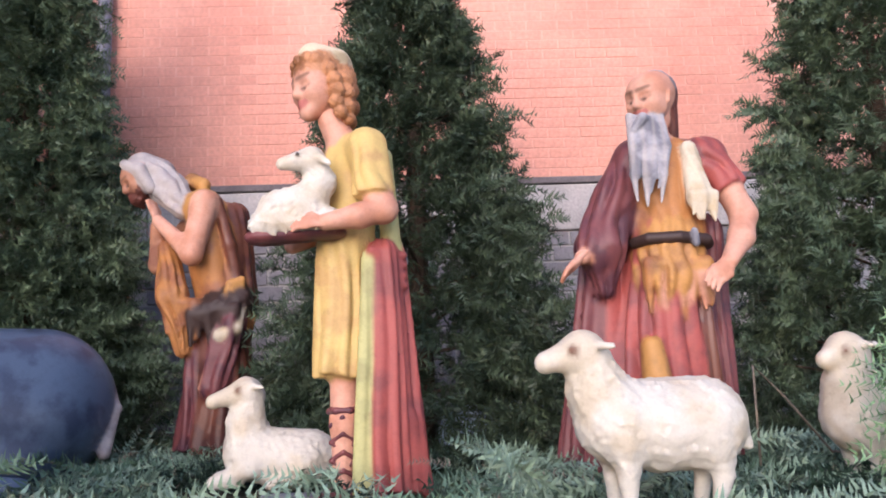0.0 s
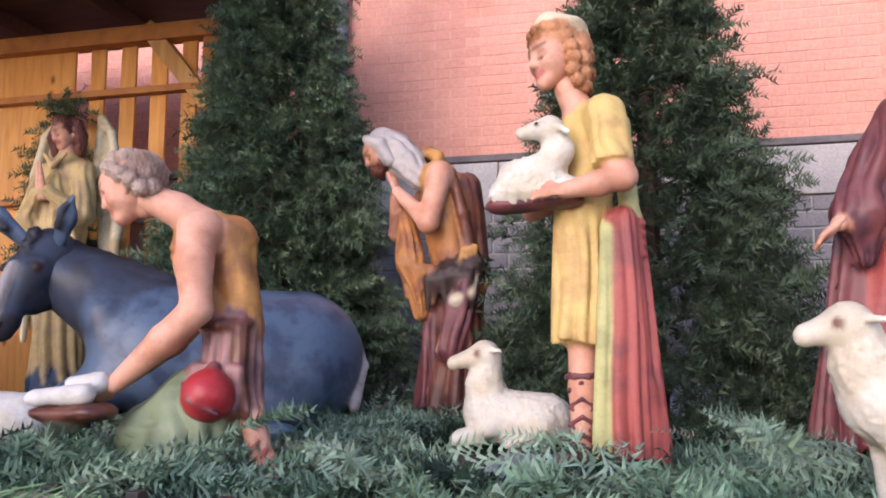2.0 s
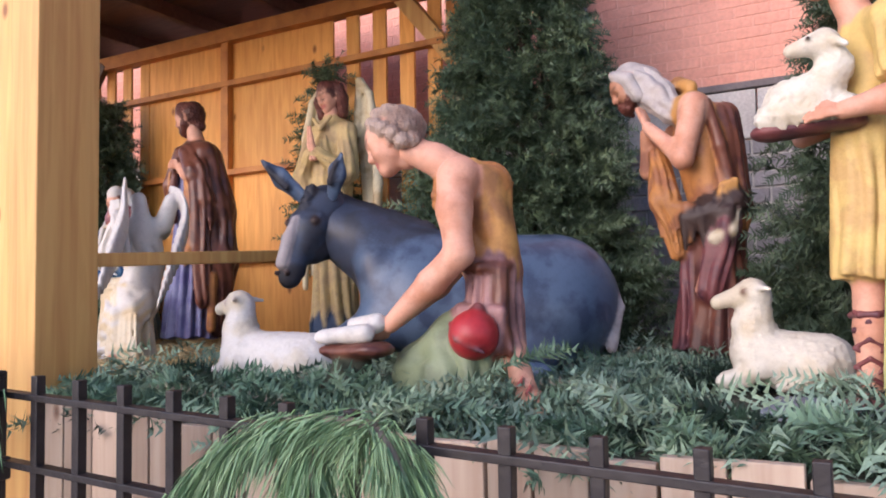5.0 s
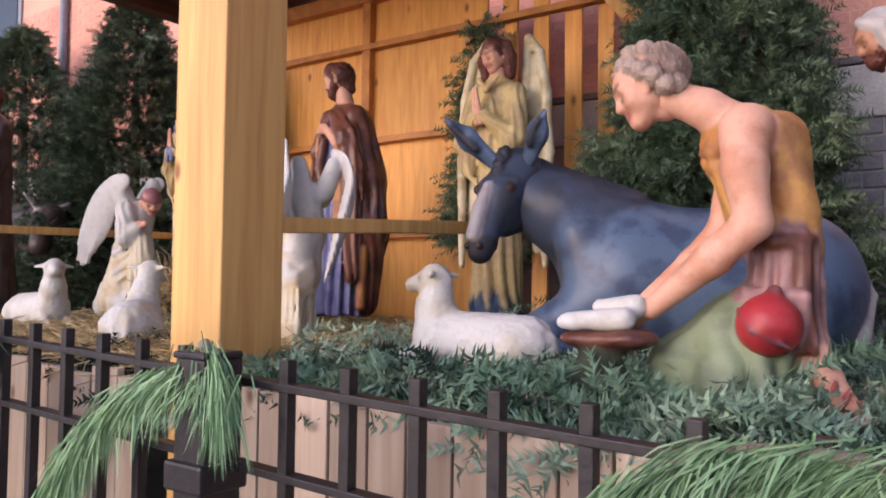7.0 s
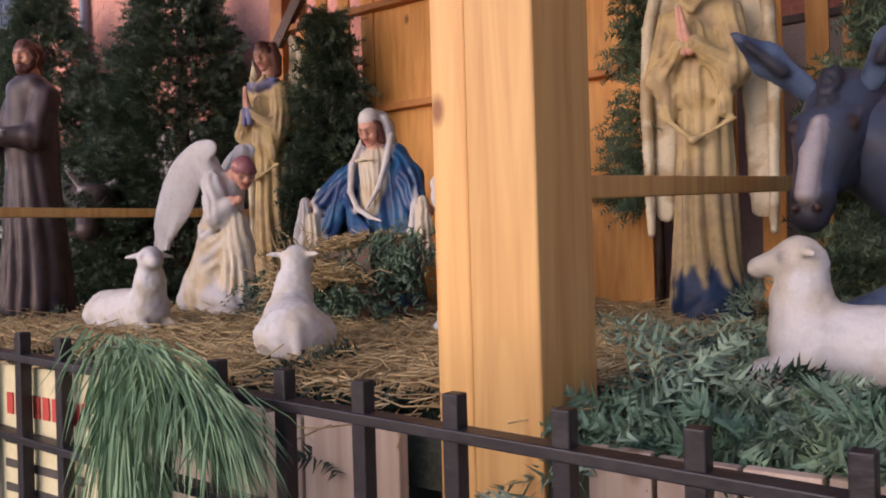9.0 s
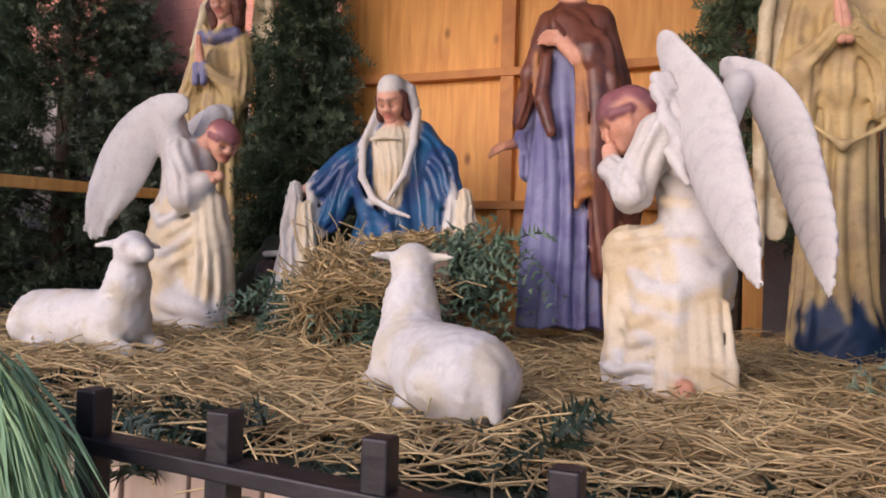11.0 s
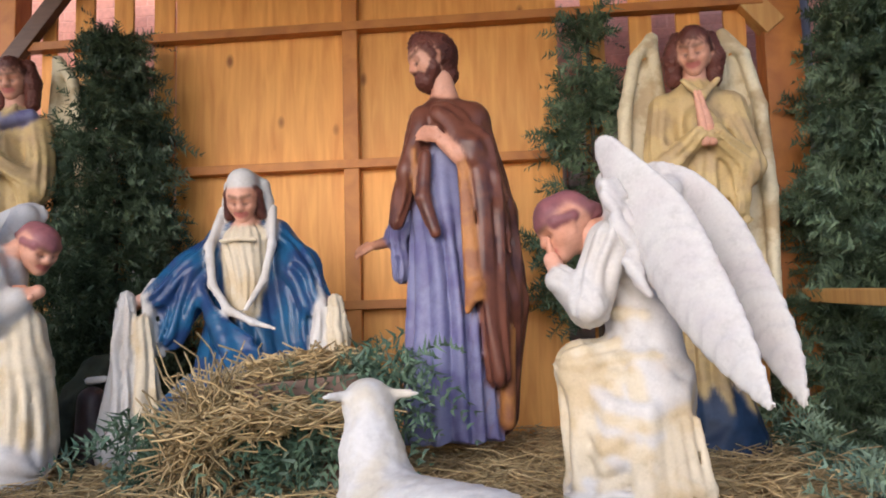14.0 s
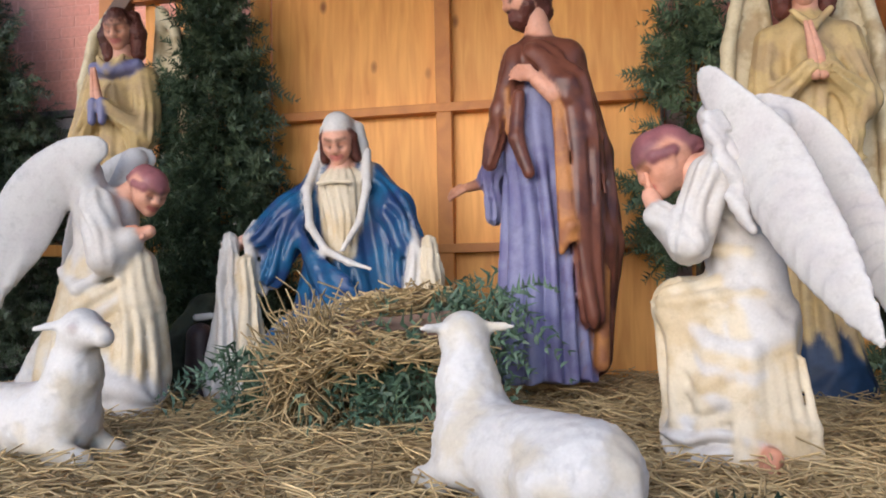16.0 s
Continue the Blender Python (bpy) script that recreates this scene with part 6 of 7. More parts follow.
def monk():
    s = Sculpt(0.014)
    x, y = -6.95, 2.92
    s.limb((x, y, 2.1), (x, y, 1.1), 0.15, 0.22, HABIT, 0.04, flat=(Y, 1.1), fold=(11, 0.016))
    s.limb((x, y, 2.4), (x, y, 2.05), 0.14, 0.15, HABIT, 0.04)
    s.limb((x - 0.13, y, 2.4), (x + 0.13, y, 2.4), 0.08, 0.08, HABIT, 0.04)
    for sg in (-1, 1):
        s.limb((x + sg * 0.18, y, 2.37), (x + sg * 0.2, y - 0.08, 2.12), 0.075, 0.08, HABIT, 0.03, fold=(6, 0.008))
        s.limb((x + sg * 0.2, y - 0.08, 2.12), (x + sg * 0.09, y - 0.22, 2.12), 0.075, 0.06, HABIT, 0.03)
        s.ball((x + sg * 0.06, y - 0.25, 2.13), 0.032, SKIN, 0.01)
    s.limb((x - 0.17, y - 0.27, 2.15), (x + 0.14, y - 0.26, 2.14), 0.016, 0.016, WHITE, 0.005)
    s.chain([(x - 0.08, y - 0.17, 1.95), (x - 0.09, y - 0.2, 1.7), (x - 0.05, y - 0.22, 1.5)], [0.014, 0.014, 0.014], CREAM, 0.006)
    s.limb((x - 0.1, y - 0.03, 2.45), (x + 0.1, y - 0.03, 2.45), 0.07, 0.07, HABIT, 0.03)
    s.limb((x, y, 2.45), (x, y, 2.55), 0.05, 0.05, SKIN, 0.02)
    head(s, (x, y - 0.02, 2.63), 0.085, (0.3, -0.95, -0.1), HAIR_BROWN, skin_mat=SKIN, beard=HAIR_BROWN)
    return s.build("monk_statue", label="painted statue of a bearded monk in a dark brown habit", category="statue")


def ox():
    s = Sculpt(0.02)
    s.limb((-9.0, 4.1, 1.7), (-8.1, 4.1, 1.75), 0.33, 0.33, OX, 0.06)
    s.limb((-8.2, 4.0, 1.85), (-7.75, 3.8, 1.8), 0.22, 0.15, OX, 0.06)
    s.limb((-7.75, 3.8, 1.82), (-7.6, 3.65, 1.6), 0.14, 0.09, OX, 0.05)
    for sg in (-1, 1):
        s.limb((-7.75, 3.8 + sg * 0.1, 1.93), (-7.72, 3.8 + sg * 0.25, 2.05), 0.035, 0.012, MUZZLE, 0.02)
        for xx in (-8.95, -8.2):
            s.limb((xx, 4.1 + sg * 0.15, 1.6), (xx, 4.1 + sg * 0.15, 1.06), 0.09, 0.05, OX, 0.04)
    return s.build("ox_statue", label="painted dark brown ox statue standing behind the rail", category="statue")


standing_boy()
old_man()
bent_shepherd()
kneeling_shepherd()
donkey()
kneeling_woman()
robed_man()
kneeling_angel_right()
kneeling_angel_left()
standing_angel(-3.03, 3.62, 2.61, 1.05, (-0.35, -0.9), False, "worn ochre standing angel statue with praying palms")
standing_angel(-5.77, 3.8, 2.74, 1.05, (0.1, -1), True, "ochre standing angel statue with a blue collar")
monk()
ox()
sheep("sheep_statue", (0.295, 1.9, 1.258), (0.49, 1.92, 1.255), (0.225, 1.88, 1.412), (0.122, 1.87, 1.39), WOOL_CREAM, lying=False, k=0.92, base=1.02, label="cream painted sheep statue standing on the greens")
sheep("sheep_statue", (1.08, 2.32, 1.22), (1.34, 2.36, 1.22), (1.05, 2.3, 1.4), (0.965, 2.28, 1.375), WOOL_CREAM, lying=False, base=1.02, step=0.011, label="cream painted sheep statue beside the fir tree")
sheep("sheep_statue", (-0.68, 2.78, 1.15), (-0.5, 2.8, 1.13), (-0.695, 2.77, 1.35), (-0.81, 2.73, 1.318), WOOL_CREAM, k=0.86, base=1.04, label="cream painted lamb statue lying in cut greens")
sheep("sheep_statue", (-2.37, 2.24, 1.16), (-2.08, 2.27, 1.145), (-2.39, 2.23, 1.345), (-2.49, 2.22, 1.322), WOOL, k=0.87, base=1.06, label="white painted sheep statue lying beside the donkey")
sheep("sheep_statue", (-3.95, 2.2, 1.16), (-3.75, 2.03, 1.15), (-3.995, 2.28, 1.365), (-4.03, 2.37, 1.33), WOOL, k=0.9, base=1.06, ears=-0.008, label="white painted sheep statue lying with its back turned")
sheep("sheep_statue", (-4.98, 2.36, 1.17), (-5.32, 2.4, 1.15), (-4.9, 2.33, 1.38), (-4.8, 2.28, 1.365), WOOL, k=0.9, base=1.06, label="white painted sheep statue lying on the straw")


# ---- small things ----
flask = Sculpt(0.007)
flask.ball((-1.325, 2.05, 1.245), 0.072, BRIGHT_RED, 0.02).limb((-1.32, 2.05, 1.3), (-1.315, 2.06, 1.32), 0.02, 0.018, MAROON, 0.012)
flask.chain([(-1.385, 2.02, 1.28), (-1.345, 1.98, 1.235), (-1.27, 2.0, 1.2)], [0.006, 0.006, 0.006], MAROON, 0.004)
flask.build("flask", label="round glossy red flask hanging at the kneeling shepherd's side", category="flask")

bundle = Sculpt(0.008)
bundle.limb((-1.76, 1.93, 1.245), (-1.63, 1.95, 1.25), 0.02, 0.03, WHITE, 0.02, lump=0.003, freq=120)
bundle.limb((-1.72, 2.02, 1.275), (-1.62, 2.0, 1.28), 0.02, 0.03, WHITE, 0.02, lump=0.003, freq=120)
bundle.limb((-1.775, 1.925, 1.24), (-1.745, 1.925, 1.24), 0.016, 0.02, WHITE, 0.01)
bundle.build("lamb_figure", label="white painted lamb legs laid over a shallow basket", category="lamb")
basket = Sculpt(0.009)
basket.limb((-1.74, 1.97, 1.2), (-1.62, 1.97, 1.205), 0.06, 0.07, BROWN, 0.02, flat=((0, 0, 1), 2.6), lump=0.003, freq=90)
basket.limb((-1.69, 1.97, 1.15), (-1.7, 1.97, 1.06), 0.06, 0.1, SOIL, 0.03)
basket.build("basket", label="shallow brown woven basket under the lamb", category="basket")

slab = holder("stone_base", -0.42, 2.42, 1.0, label="blue-grey painted base slab under the boy statue", category="base")
boxed("slab", -0.2, 0.24, -0.14, 0.2, 0.0, 0.045, SLAB, slab, 0.012)

# crib
crib = holder("crib", -4.42, 2.98, 1.03, label="rough brown wooden crib heaped with straw and greens", category="crib")
for yy in (-0.16, 0.16):
    beam("leg", (-0.12, yy * 1.2, 0), (0.05, -yy * 0.5, 0.32), 0.05, 0.04, DARK_WOOD, crib)
    beam("leg", (0.25, yy * 1.2, 0), (0.1, -yy * 0.5, 0.32), 0.05, 0.04, DARK_WOOD, crib)
    beam("side", (-0.16, yy, 0.25), (0.3, yy, 0.29), 0.03, 0.16, DARK_WOOD, crib)
boxed("bottom", -0.16, 0.3, -0.15, 0.15, 0.17, 0.2, DARK_WOOD, crib)

straws("straw_heap", [(-4.5, 2.93, 1.3), (-4.42, 2.95, 1.35), (-4.34, 2.98, 1.41), (-4.26, 3.0, 1.42), (-4.35, 2.82, 1.31), (-4.25, 2.8, 1.29), (-4.45, 2.8, 1.27)], 2600, STRAW, 3, (0.05, 0.14), (0.05, 0.07, 0.016), 0.25, label="loose yellow straw heaped on the crib", category="straw")
straws("straw_heap", [(-4.56, 2.82, 1.26), (-4.58, 2.8, 1.16), (-4.52, 2.8, 1.2), (-4.5, 2.82, 1.28)], 900, STRAW, 4, (0.06, 0.17), (0.03, 0.04, 0.045), 1.6, label="straw hanging over the crib's end", category="straw")
cells = [(x, y, 1.06) for x in np.arange(-6.0, -2.9, 0.25) for y in np.arange(1.95, 4.1, 0.25)]
straws("straw_floor", cells, 36000, STRAW, 6, (0.06, 0.2), (0.14, 0.14, 0.018), 0.16, 0.0021, label="thick layer of loose straw on the stable floor", category="straw")

in_stable = lambda x, y: -6.1 < x < -2.85 and y > 1.95


def boughs(name, spots, mat, seed, length=(0.22, 0.45), lift=0.03, twigs=7, needle=0.042, width=0.0105, **tags):
    """Cut fir boughs lying over one another: a stem with flat side twigs, each with two rows of needles."""
    rng = np.random.default_rng(seed)
    spots = np.asarray(spots, float)
    n = len(spots)
    az = rng.uniform(0, 2 * np.pi, n)
    way = np.stack([np.cos(az), np.sin(az), rng.normal(0.02, 0.16, n)], 1)
    flat = np.stack([-np.sin(az), np.cos(az), rng.normal(0, 0.35, n)], 1)
    ln = rng.uniform(*length, n)
    root = np.column_stack([spots, 1.02 + 0.02 * np.sin(3.1 * spots[:, 0] + 1.3 * spots[:, 1]) + np.abs(rng.normal(0, lift, n))]) - way * (ln * 0.5)[:, None]
    root[:, 2] = np.maximum(root[:, 2], 1.02)
    P, W, L = [], [], []
    for k in range(twigs):
        f = (k + 0.6) / twigs
        for sg in (-1, 1):
            P.append(root + way * (ln * f)[:, None] - np.array((0, 0, 1.0)) * (0.12 * ln * f * f)[:, None])
            d = way * 0.8 + flat * sg * 0.75 + rng.normal(0, 0.12, (n, 3))
            W.append(d / np.linalg.norm(d, axis=1)[:, None])
            L.append(ln * (0.42 - 0.3 * abs(f - 0.3)) * rng.uniform(0.7, 1.2, n))
    V, F = spray_set(rng, np.concatenate(P), np.concatenate(W), np.concatenate(L), 8, width, needle, 0.12, 0.9)
    return tagged(new(name, fast_mesh(name, V, F, mat)), kind="stuff", **tags)


def scatter(x0, x1, y0, y1, count, seed, keep=None):
    rng = np.random.default_rng(seed)
    pts = np.column_stack([rng.uniform(x0, x1, count), rng.uniform(y0, y1, count)])
    return [p for p in pts if keep is None or keep(*p)]


def open_ground(x, y):
    """Where boughs lie: not in the stable, on the boy's slab or against the lying sheep."""
    return not (in_stable(x, y) or (-0.78 < x < -0.12 and 2.08 < y < 2.6) or (-1.05 < x < -0.45 and 2.5 < y < 2.95) or (-2.55 < x < -1.95 and 2.1 < y < 2.42))


boughs("cut_greens", scatter(-2.85, 2.2, 1.7, 4.3, 430, 71, open_ground), BOUGH, 72, label="cut fir boughs laid over the staging", category="greenery")
boughs("cut_greens", scatter(-2.85, 2.2, 1.68, 3.6, 330, 73, open_ground), BOUGH_PALE, 74, length=(0.3, 0.55), lift=0.05, label="pale blue-green cut boughs among the darker ones", category="greenery")
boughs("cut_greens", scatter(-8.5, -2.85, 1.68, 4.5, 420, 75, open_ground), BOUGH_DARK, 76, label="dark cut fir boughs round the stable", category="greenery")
# dark colour here puts the shade of gaps between sprays into the boughs
boughs("cut_greens", scatter(-2.85, 2.2, 1.7, 3.4, 300, 77, open_ground), BOUGH_DARK, 78, lift=0.015, label="low cut boughs under the figures, coloured dark as shaded gaps", category="greenery")
boughs("edge_greens", scatter(-2.7, 2.2, 1.64, 1.8, 130, 79), BOUGH, 80, length=(0.16, 0.3), lift=0.04, label="fir boughs heaped along the staging's front edge", category="greenery")
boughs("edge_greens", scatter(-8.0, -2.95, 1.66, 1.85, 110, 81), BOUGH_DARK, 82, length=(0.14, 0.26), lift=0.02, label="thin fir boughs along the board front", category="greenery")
litter("dry_twigs", -2.6, 3.0, 1.66, 4.2, 420, DRY, 12, length=(0.12, 0.35), needle=0.02, width=0.004, lift=0.045, label="dry grey-brown twigs among the greens", category="twigs")


def clump(name, centres, count, mat, seed, spread, length, needle, width=0.01, droop=0.4, down=-0.2, needles=8, label="", category="greenery", kind="stuff"):
    rng = np.random.default_rng(seed)
    c = np.asarray(centres, float)[rng.integers(0, len(centres), count)] + rng.normal(size=(count, 3)) * spread
    way = rng.normal(size=(count, 3)) * (1, 0.7, 0.6) + (0, 0, down)
    way /= np.linalg.norm(way, axis=1)[:, None]
    V, F = spray_set(rng, c, way, rng.uniform(*length, count), needles, width, needle, droop)
    return tagged(new(name, fast_mesh(name, V, F, mat)), label, category, kind=kind)


clump("crib_greens", [(-4.15, 2.88, 1.36), (-4.3, 2.82, 1.3), (-4.35, 2.8, 1.2), (-4.05, 2.95, 1.42), (-4.7, 2.85, 1.24), (-4.1, 2.92, 1.38), (-4.25, 2.84, 1.22)], 330, BOUGH, 31, (0.06, 0.05, 0.035), (0.1, 0.2), 0.04, 0.011, 0.6, -0.3, label="blue-green fir sprays tucked round the crib")
clump("basket_greens", [(-1.8, 1.84, 1.05), (-1.65, 1.82, 1.05), (-1.5, 1.78, 1.04), (-1.9, 1.86, 1.04)], 260, BOUGH, 32, (0.08, 0.05, 0.025), (0.08, 0.16), 0.05, 0.011, 0.3, 0.1, label="fir sprays heaped round the basket")


def pine_bough(stem, seed, count, length, label):
    """A bough of long-needled pine hung on the fence: a woody stem and tufts of thin needles."""
    rng = np.random.default_rng(seed)
    st = np.array(stem, float)
    ob = holder("pine_bough", *st[0], label=label, category="pine bough", group="boughs on the fence")
    loc = st - st[0]
    tube("stem", [tuple(p) for p in loc], [0.011] + [0.008] * (len(st) - 2) + [0.004], DRY, ob)
    seg = rng.integers(0, len(st) - 1, count)
    f = rng.uniform(0, 1, count)
    p = loc[seg] * (1 - f)[:, None] + loc[seg + 1] * f[:, None]
    along = loc[seg + 1] - loc[seg]
    along /= np.linalg.norm(along, axis=1)[:, None]
    tuft = rng.integers(0, 26, count)
    lean = rng.normal(size=(26, 3)) * (0.34, 0.2, 0.2)
    p = p + lean[tuft] * 0.09 * rng.uniform(0, 1, count)[:, None]
    way = along * 0.95 + lean[tuft] + rng.normal(size=(count, 3)) * (0.15, 0.12, 0.13) + (0, -0.05, -0.6)
    way /= np.linalg.norm(way, axis=1)[:, None]
    ln = rng.uniform(*length, count)
    side = np.cross(way, rng.normal(size=(count, 3)))
    side /= np.linalg.norm(side, axis=1)[:, None]
    w = 0.0012
    mid = p + way * (ln * 0.55)[:, None] - np.array((0, 0, 1.0)) * (ln * 0.04)[:, None]
    tip = p + way * ln[:, None] - np.array((0, 0, 1.0)) * (ln * 0.25)[:, None]
    V = np.stack([p - side * w, p + side * w, mid + side * w, mid - side * w, tip], 1).reshape(-1, 3)
    T = np.array([(0, 1, 2), (0, 2, 3), (3, 2, 4)])
    F = (T[None] + 5 * np.arange(count)[:, None, None]).reshape(-1, 3)
    nd = new("needles", fast_mesh("needles", V, F, PINE))
    nd.parent = ob
    return ob


FY = 1.03
pine_bough([(-0.949, 1.03, 1.162), (-1.041, 1.018, 1.17), (-1.128, 1.006, 1.164), (-1.205, 0.994, 1.12), (-1.279, 0.982, 1.053)], 41, 2600, (0.04, 0.085), "long-needled green pine bough draped over the fence rail")
pine_bough([(-1.047, 1.03, 1.153), (-1.06, 1.018, 1.105), (-1.051, 1.006, 1.047)], 42, 1100, (0.04, 0.08), "long-needled green pine bough hanging from the fence rail")
pine_bough([(-0.955, 1.03, 1.161), (-0.913, 1.018, 1.129), (-0.879, 1.006, 1.086)], 43, 1100, (0.04, 0.075), "short green pine sprig hanging on the fence")
pine_bough([(-1.944, 1.03, 1.185), (-2.075, 1.018, 1.165), (-2.207, 1.006, 1.109), (-2.316, 0.994, 1.006), (-2.384, 0.982, 0.891)], 44, 2400, (0.045, 0.09), "long-needled green pine bough tied to the fence post")
pine_bough([(-1.99, 1.03, 1.226), (-1.944, 1.018, 1.18), (-1.917, 1.006, 1.119)], 45, 900, (0.04, 0.09), "short green pine sprig tied to the fence rail")
pine_bough([(-3.05, FY, 1.24), (-3.03, FY - 0.03, 1.16), (-2.97, FY - 0.05, 1.06), (-2.92, FY - 0.06, 0.96)], 46, 2400, (0.06, 0.13), "long-needled green pine bough hanging on the fence")
pine_bough([(-3.08, FY, 1.25), (-2.95, FY - 0.02, 1.24), (-2.8, FY - 0.02, 1.18)], 47, 1600, (0.06, 0.12), "green pine sprig laid along the fence rail")
pine_bough([(-3.85, FY, 1.3), (-3.75, FY - 0.02, 1.28), (-3.7, FY - 0.03, 1.18), (-3.72, FY - 0.03, 1.0)], 48, 2400, (0.07, 0.14), "dark green pine bough hanging at the fence corner")

# sign on the fence
sign = holder("sign", -3.42, 1.1, 1.0, label="yellowed paper sign with a red heading, wired to the fence", category="sign")
boxed("sheet", -0.17, 0.19, 0, 0.004, -0.28, 0.19, PAPER, sign, 0.001)
for i in range(9):
    boxed("heading_bar", -0.13 + 0.032 * i, -0.108 + 0.032 * i, -0.003, -0.001, 0.1, 0.14, SIGN_RED, sign, 0)
for i in range(7):
    boxed("text_line", -0.14, 0.16 - 0.03 * (i % 3), -0.003, -0.001, 0.045 - 0.045 * i, 0.06 - 0.045 * i, SIGN_BLACK, sign, 0)

rock = Sculpt(0.014)
rock.limb((-5.27, 3.5, 1.2), (-5.2, 3.5, 1.36), 0.14, 0.1, SOIL, 0.05, lump=0.015, freq=35)
rock.build("rock", label="dark mossy papier-mache rock behind the kneeling woman", category="rock")
jar = Sculpt(0.01)
jar.limb((-5.17, 3.36, 1.1), (-5.17, 3.36, 1.3), 0.06, 0.05, HABIT, 0.02)
jar.limb((-5.18, 3.35, 1.37), (-5.12, 3.35, 1.375), 0.014, 0.014, WHITE, 0.006)
jar.build("dark_box", label="small dark purple box standing on the straw", category="box")
cable = holder("cable", 0.89, 2.55, 1.37, label="thin grey cable slung down to the staging", category="cable")
tube("wire", [(-0.005, 0, -0.3), (0, 0, 0), (0.1, 0.02, -0.1), (0.24, 0.04, -0.27), (0.5, 0.06, -0.3)], 0.004, DRY, cable)
# added pale blue form, standing for bright blue-white patches under the fir
sheet = Sculpt(0.012)
sheet.limb((0.1, 4.0, 1.1), (0.75, 4.05, 1.12), 0.14, 0.12, PALE_BLUE, 0.03, flat=(Y, 2.0), lump=0.03, freq=28)
sheet.build("bright_patch", label="crumpled pale blue form standing for bright patches under the fir tree", category="sheet")
clump("edge_bough", [(1.1, 2.05, 1.3), (1.12, 2.05, 1.2), (1.08, 2.0, 1.1), (1.16, 2.05, 1.4)], 200, PINE, 61, (0.05, 0.04, 0.06), (0.08, 0.16), 0.045, 0.007, 0.3, 0.2, label="light green fir bough at the staging's end")
win = holder("window_1", -11.9, WALL_Y, 4.1, label="grey-framed sash window high in the brick wall", category="window", kind="structure")
boxed("window_frame", -0.75, 0.7, -0.03, 0.05, 0, 1.9, PIPE, win, 0.01)
for i in range(2):
    for k in range(2):
        boxed("pane", -0.66 + 0.66 * i, -0.04 + 0.66 * i, -0.04, -0.032, 0.1 + 0.88 * k, 0.9 + 0.88 * k, GLASS, win, 0)
boxed("window_sill", -0.8, 0.75, -0.1, 0.02, -0.09, 0, STONE, win, 0.01)
pipe_b = holder("downpipe", -10.1, WALL_Y - 0.06, 0, label="grey-blue metal downpipe on the brick wall", category="downpipe")
tube("pipe", [(0, 0, 0), (0, 0, 8.9)], 0.05, PIPE, pipe_b)

# ---- trees ----
FIR = dict(category="fir tree", group="firs behind the figures")
fir("fir_tree", -2.02, 4.0, 0.9, 3.45, 0.7, 51, count=14000, power=0.95, label="dense dark green fir tree behind the donkey", **FIR)
fir("fir_tree", -0.12, 3.65, 0.9, 2.95, 0.82, 52, count=9500, power=1.05, label="dark green fir tree with an open outline behind the boy", **FIR)
fir("fir_tree", 2.03, 3.6, 0.9, 3.15, 0.93, 53, count=11000, power=1.02, label="dense dark green fir tree behind the old shepherd", **FIR)
fir("fir_tree", -7.75, 4.6, 0.9, 3.1, 1.2, 54, count=14000, power=0.7, label="dark green fir tree beside the stable", **FIR)
fir("fir_tree", -9.9, 4.6, 0.9, 3.2, 1.35, 55, count=14000, power=0.7, label="dark green fir tree near the wall's far end", **FIR)
fir("cut_fir", -5.42, 3.95, 1.03, 1.8, 0.27, 56, count=4500, power=0.55, label="small cut fir leaning in the stable's corner", category="fir tree", group="firs in the stable")
fir("cut_fir", -3.37, 4.0, 1.03, 1.75, 0.27, 57, count=800, low=0.3, power=0.7, label="small cut fir standing behind the ochre angel", category="fir tree", group="firs in the stable")

# ---- wall details ----
down = holder("downpipe", -2.1, WALL_Y - 0.06, 0, label="grey-blue metal downpipe on the brick wall", category="downpipe")
tube("pipe", [(0, 0, 0), (0, 0, 8.9)], 0.05, PIPE, down)

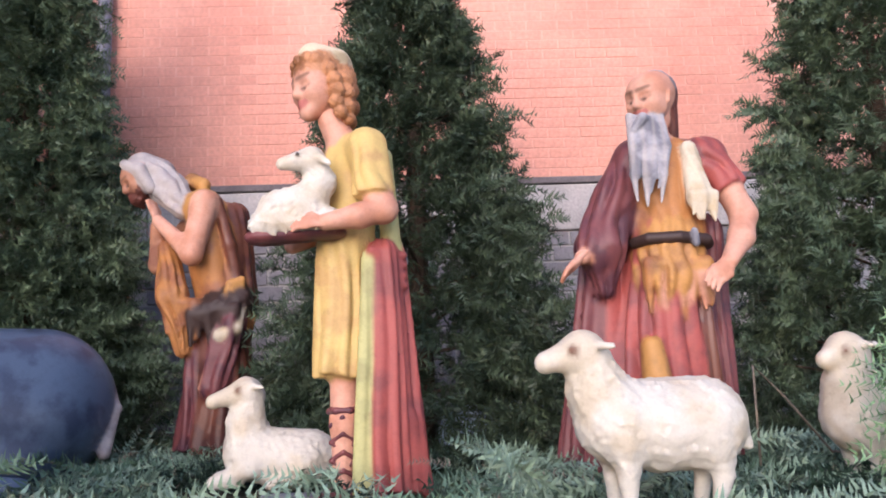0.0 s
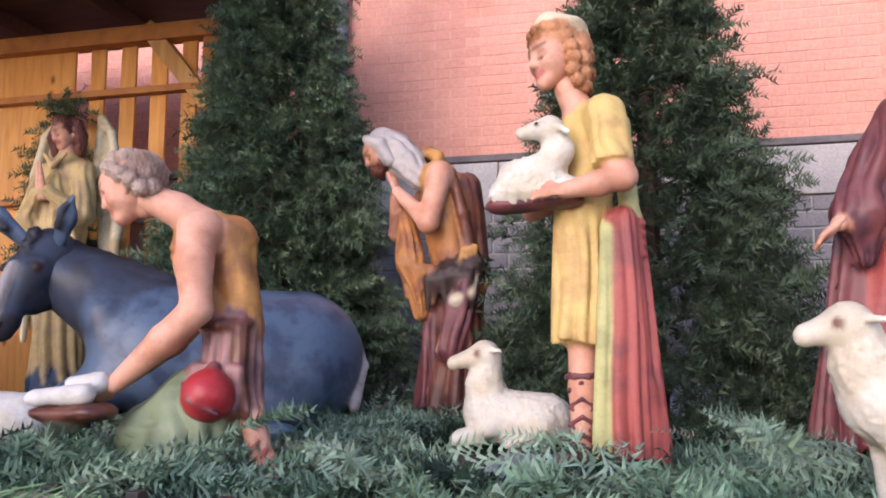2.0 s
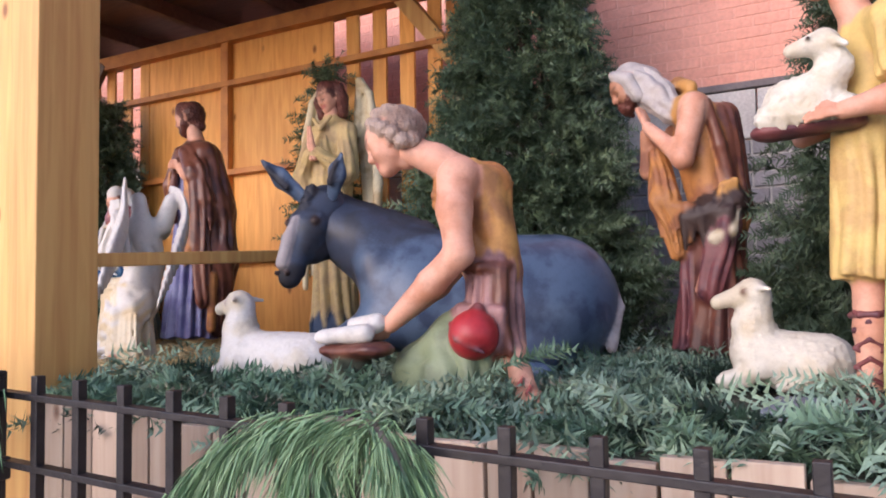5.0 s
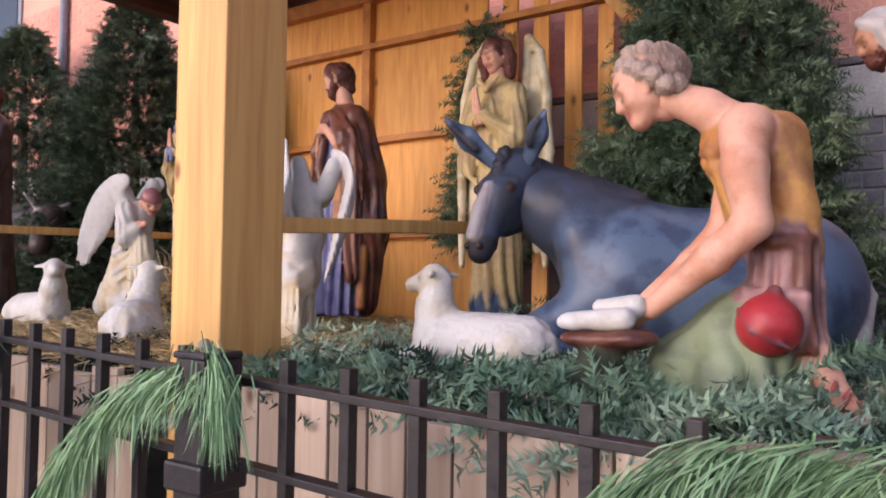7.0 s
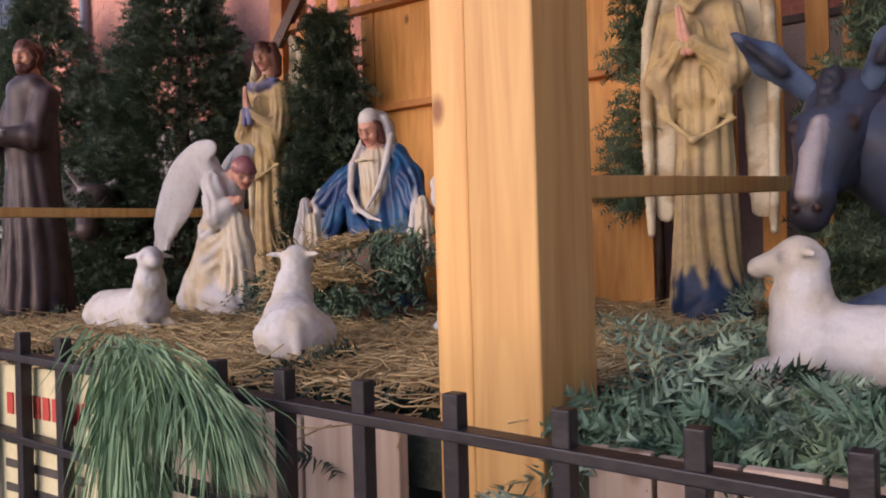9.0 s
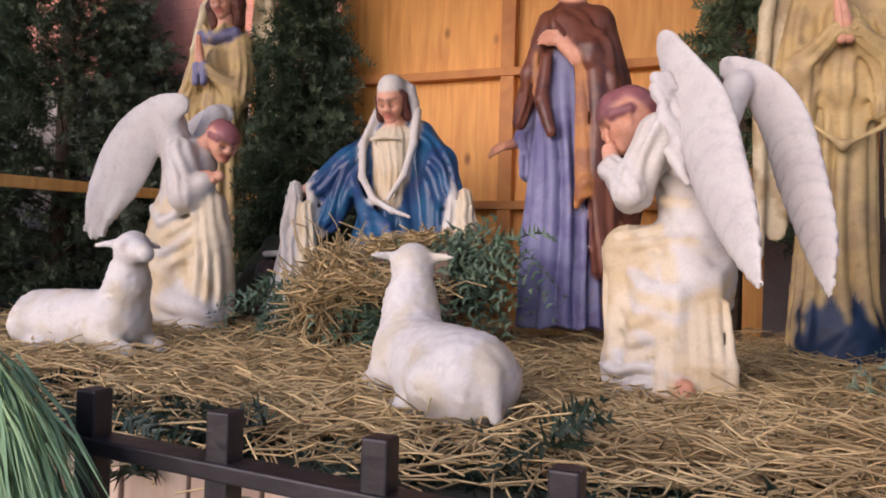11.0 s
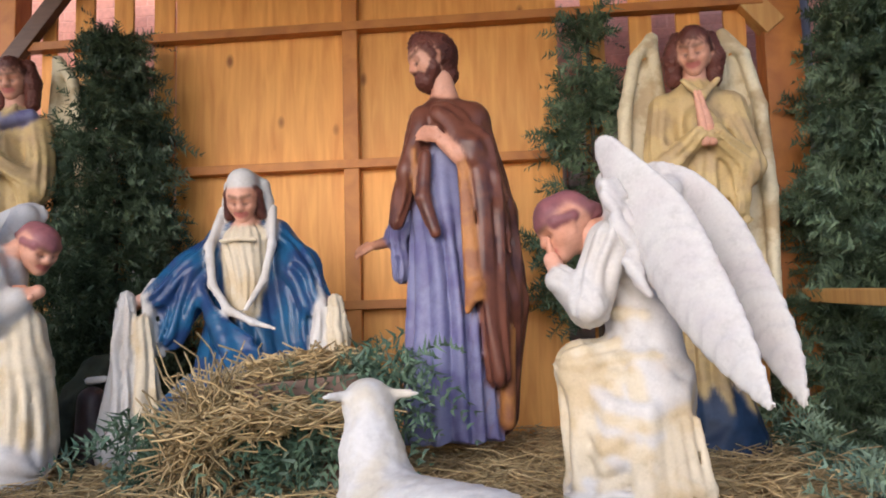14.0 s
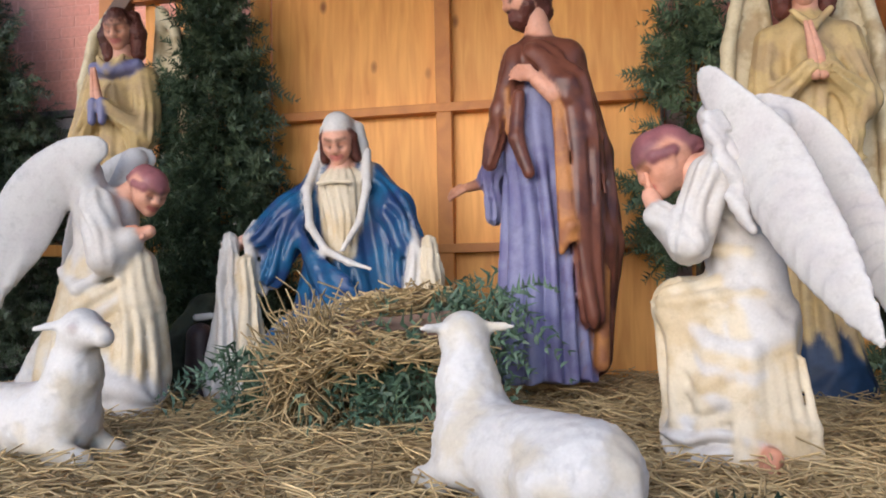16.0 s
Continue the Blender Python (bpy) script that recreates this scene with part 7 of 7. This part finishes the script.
# ---- masonry, piece by piece ----
def masonry():
    rng = random.Random(9)
    def piece(w, h):
        return box(bmesh.new(), 0, w, -0.004, 0.02, 0, h, 0.002)
    meshes = []
    for w in (0.2, 0.203, 0.198):
        me = bpy.data.meshes.new("brick")
        b = piece(w, 0.0605)
        b.to_mesh(me)
        b.free()
        me.materials.append(BRICK)
        meshes.append(me)
    V, F = [], []
    made = 0
    row = 0
    z = 2.64
    while z < 4.4:
        x = -2.6 + (0.1075 if row % 2 else 0)
        while x < 2.3:
            if made < 300 and -1.3 < x < 1.3 and z < 3.6:
                ob = new("brick", rng.choice(meshes))
                ob.parent = wall
                ob.location = (x, WALL_Y + rng.uniform(-0.002, 0.002), z)
                made += 1
            else:
                n = len(V)
                y = WALL_Y - 0.003 + rng.uniform(-0.002, 0.002)
                V += [(x, y, z), (x + 0.2, y, z), (x + 0.2, y, z + 0.0605), (x, y, z + 0.0605), (x, WALL_Y + 0.01, z), (x + 0.2, WALL_Y + 0.01, z), (x + 0.2, WALL_Y + 0.01, z + 0.0605), (x, WALL_Y + 0.01, z + 0.0605)]
                F += [[n, n + 1, n + 2, n + 3], [n + 3, n + 2, n + 6, n + 7], [n + 1, n, n + 4, n + 5], [n, n + 3, n + 7, n + 4], [n + 1, n + 5, n + 6, n + 2]]
            x += 0.2125
        z += 0.069
        row += 1
    row = 0
    z = 2.64
    while z < 4.6:
        x = -13 + (0.1075 if row % 2 else 0)
        while x < -2.7:
            n = len(V)
            y = WALL_Y - 0.003
            V += [(x, y, z), (x + 0.2, y, z), (x + 0.2, y, z + 0.0605), (x, y, z + 0.0605), (x, WALL_Y + 0.01, z), (x + 0.2, WALL_Y + 0.01, z), (x + 0.2, WALL_Y + 0.01, z + 0.0605), (x, WALL_Y + 0.01, z + 0.0605)]
            F += [[n, n + 1, n + 2, n + 3], [n + 3, n + 2, n + 6, n + 7], [n + 1, n, n + 4, n + 5], [n, n + 3, n + 7, n + 4], [n + 1, n + 5, n + 6, n + 2]]
            x += 0.2125
        z += 0.069
        row += 1
    tagged(raw("brickwork", V, F, BRICK, wall), kind="stuff")
    # limestone course and grey brick plinth
    me = bpy.data.meshes.new("stone")
    b = box(bmesh.new(), 0, 0.79, -0.05, 0.02, 0, 0.3, 0.008)
    b.to_mesh(me)
    b.free()
    me.materials.append(STONE)
    for i in range(20):
        ob = new("stone", me)
        ob.parent = wall
        ob.location = (-13 + 0.8 * i, WALL_Y, 2.285)
    # dark joint line between the limestone and the brick above
    boxed("dark_joint_course", -13, 4, WALL_Y - 0.06, WALL_Y + 0.02, 2.592, 2.636, DARK_STONE, wall, 0.006)
    boxed("plinth", -13, 4, WALL_Y - 0.02, WALL_Y + 0.02, 0, 2.28, GREY_MORTAR, wall, 0)
    me = bpy.data.meshes.new("brick")
    b = box(bmesh.new(), 0, 0.2, -0.03, 0.0, 0, 0.085, 0.004)
    b.to_mesh(me)
    b.free()
    me.materials.append(GREY_BRICK)
    for r in range(14):
        for i in range(18):
            ob = new("brick", me)
            ob.parent = wall
            ob.location = (-1.9 + 0.215 * i + (0.1 if r % 2 else 0), WALL_Y - 0.005, 2.19 - 0.1 * r)


DARK_STONE = material("dark_grey_stone", (0.2, 0.17, 0.17), 0.9, 6, 0.3, 0.3)
masonry()
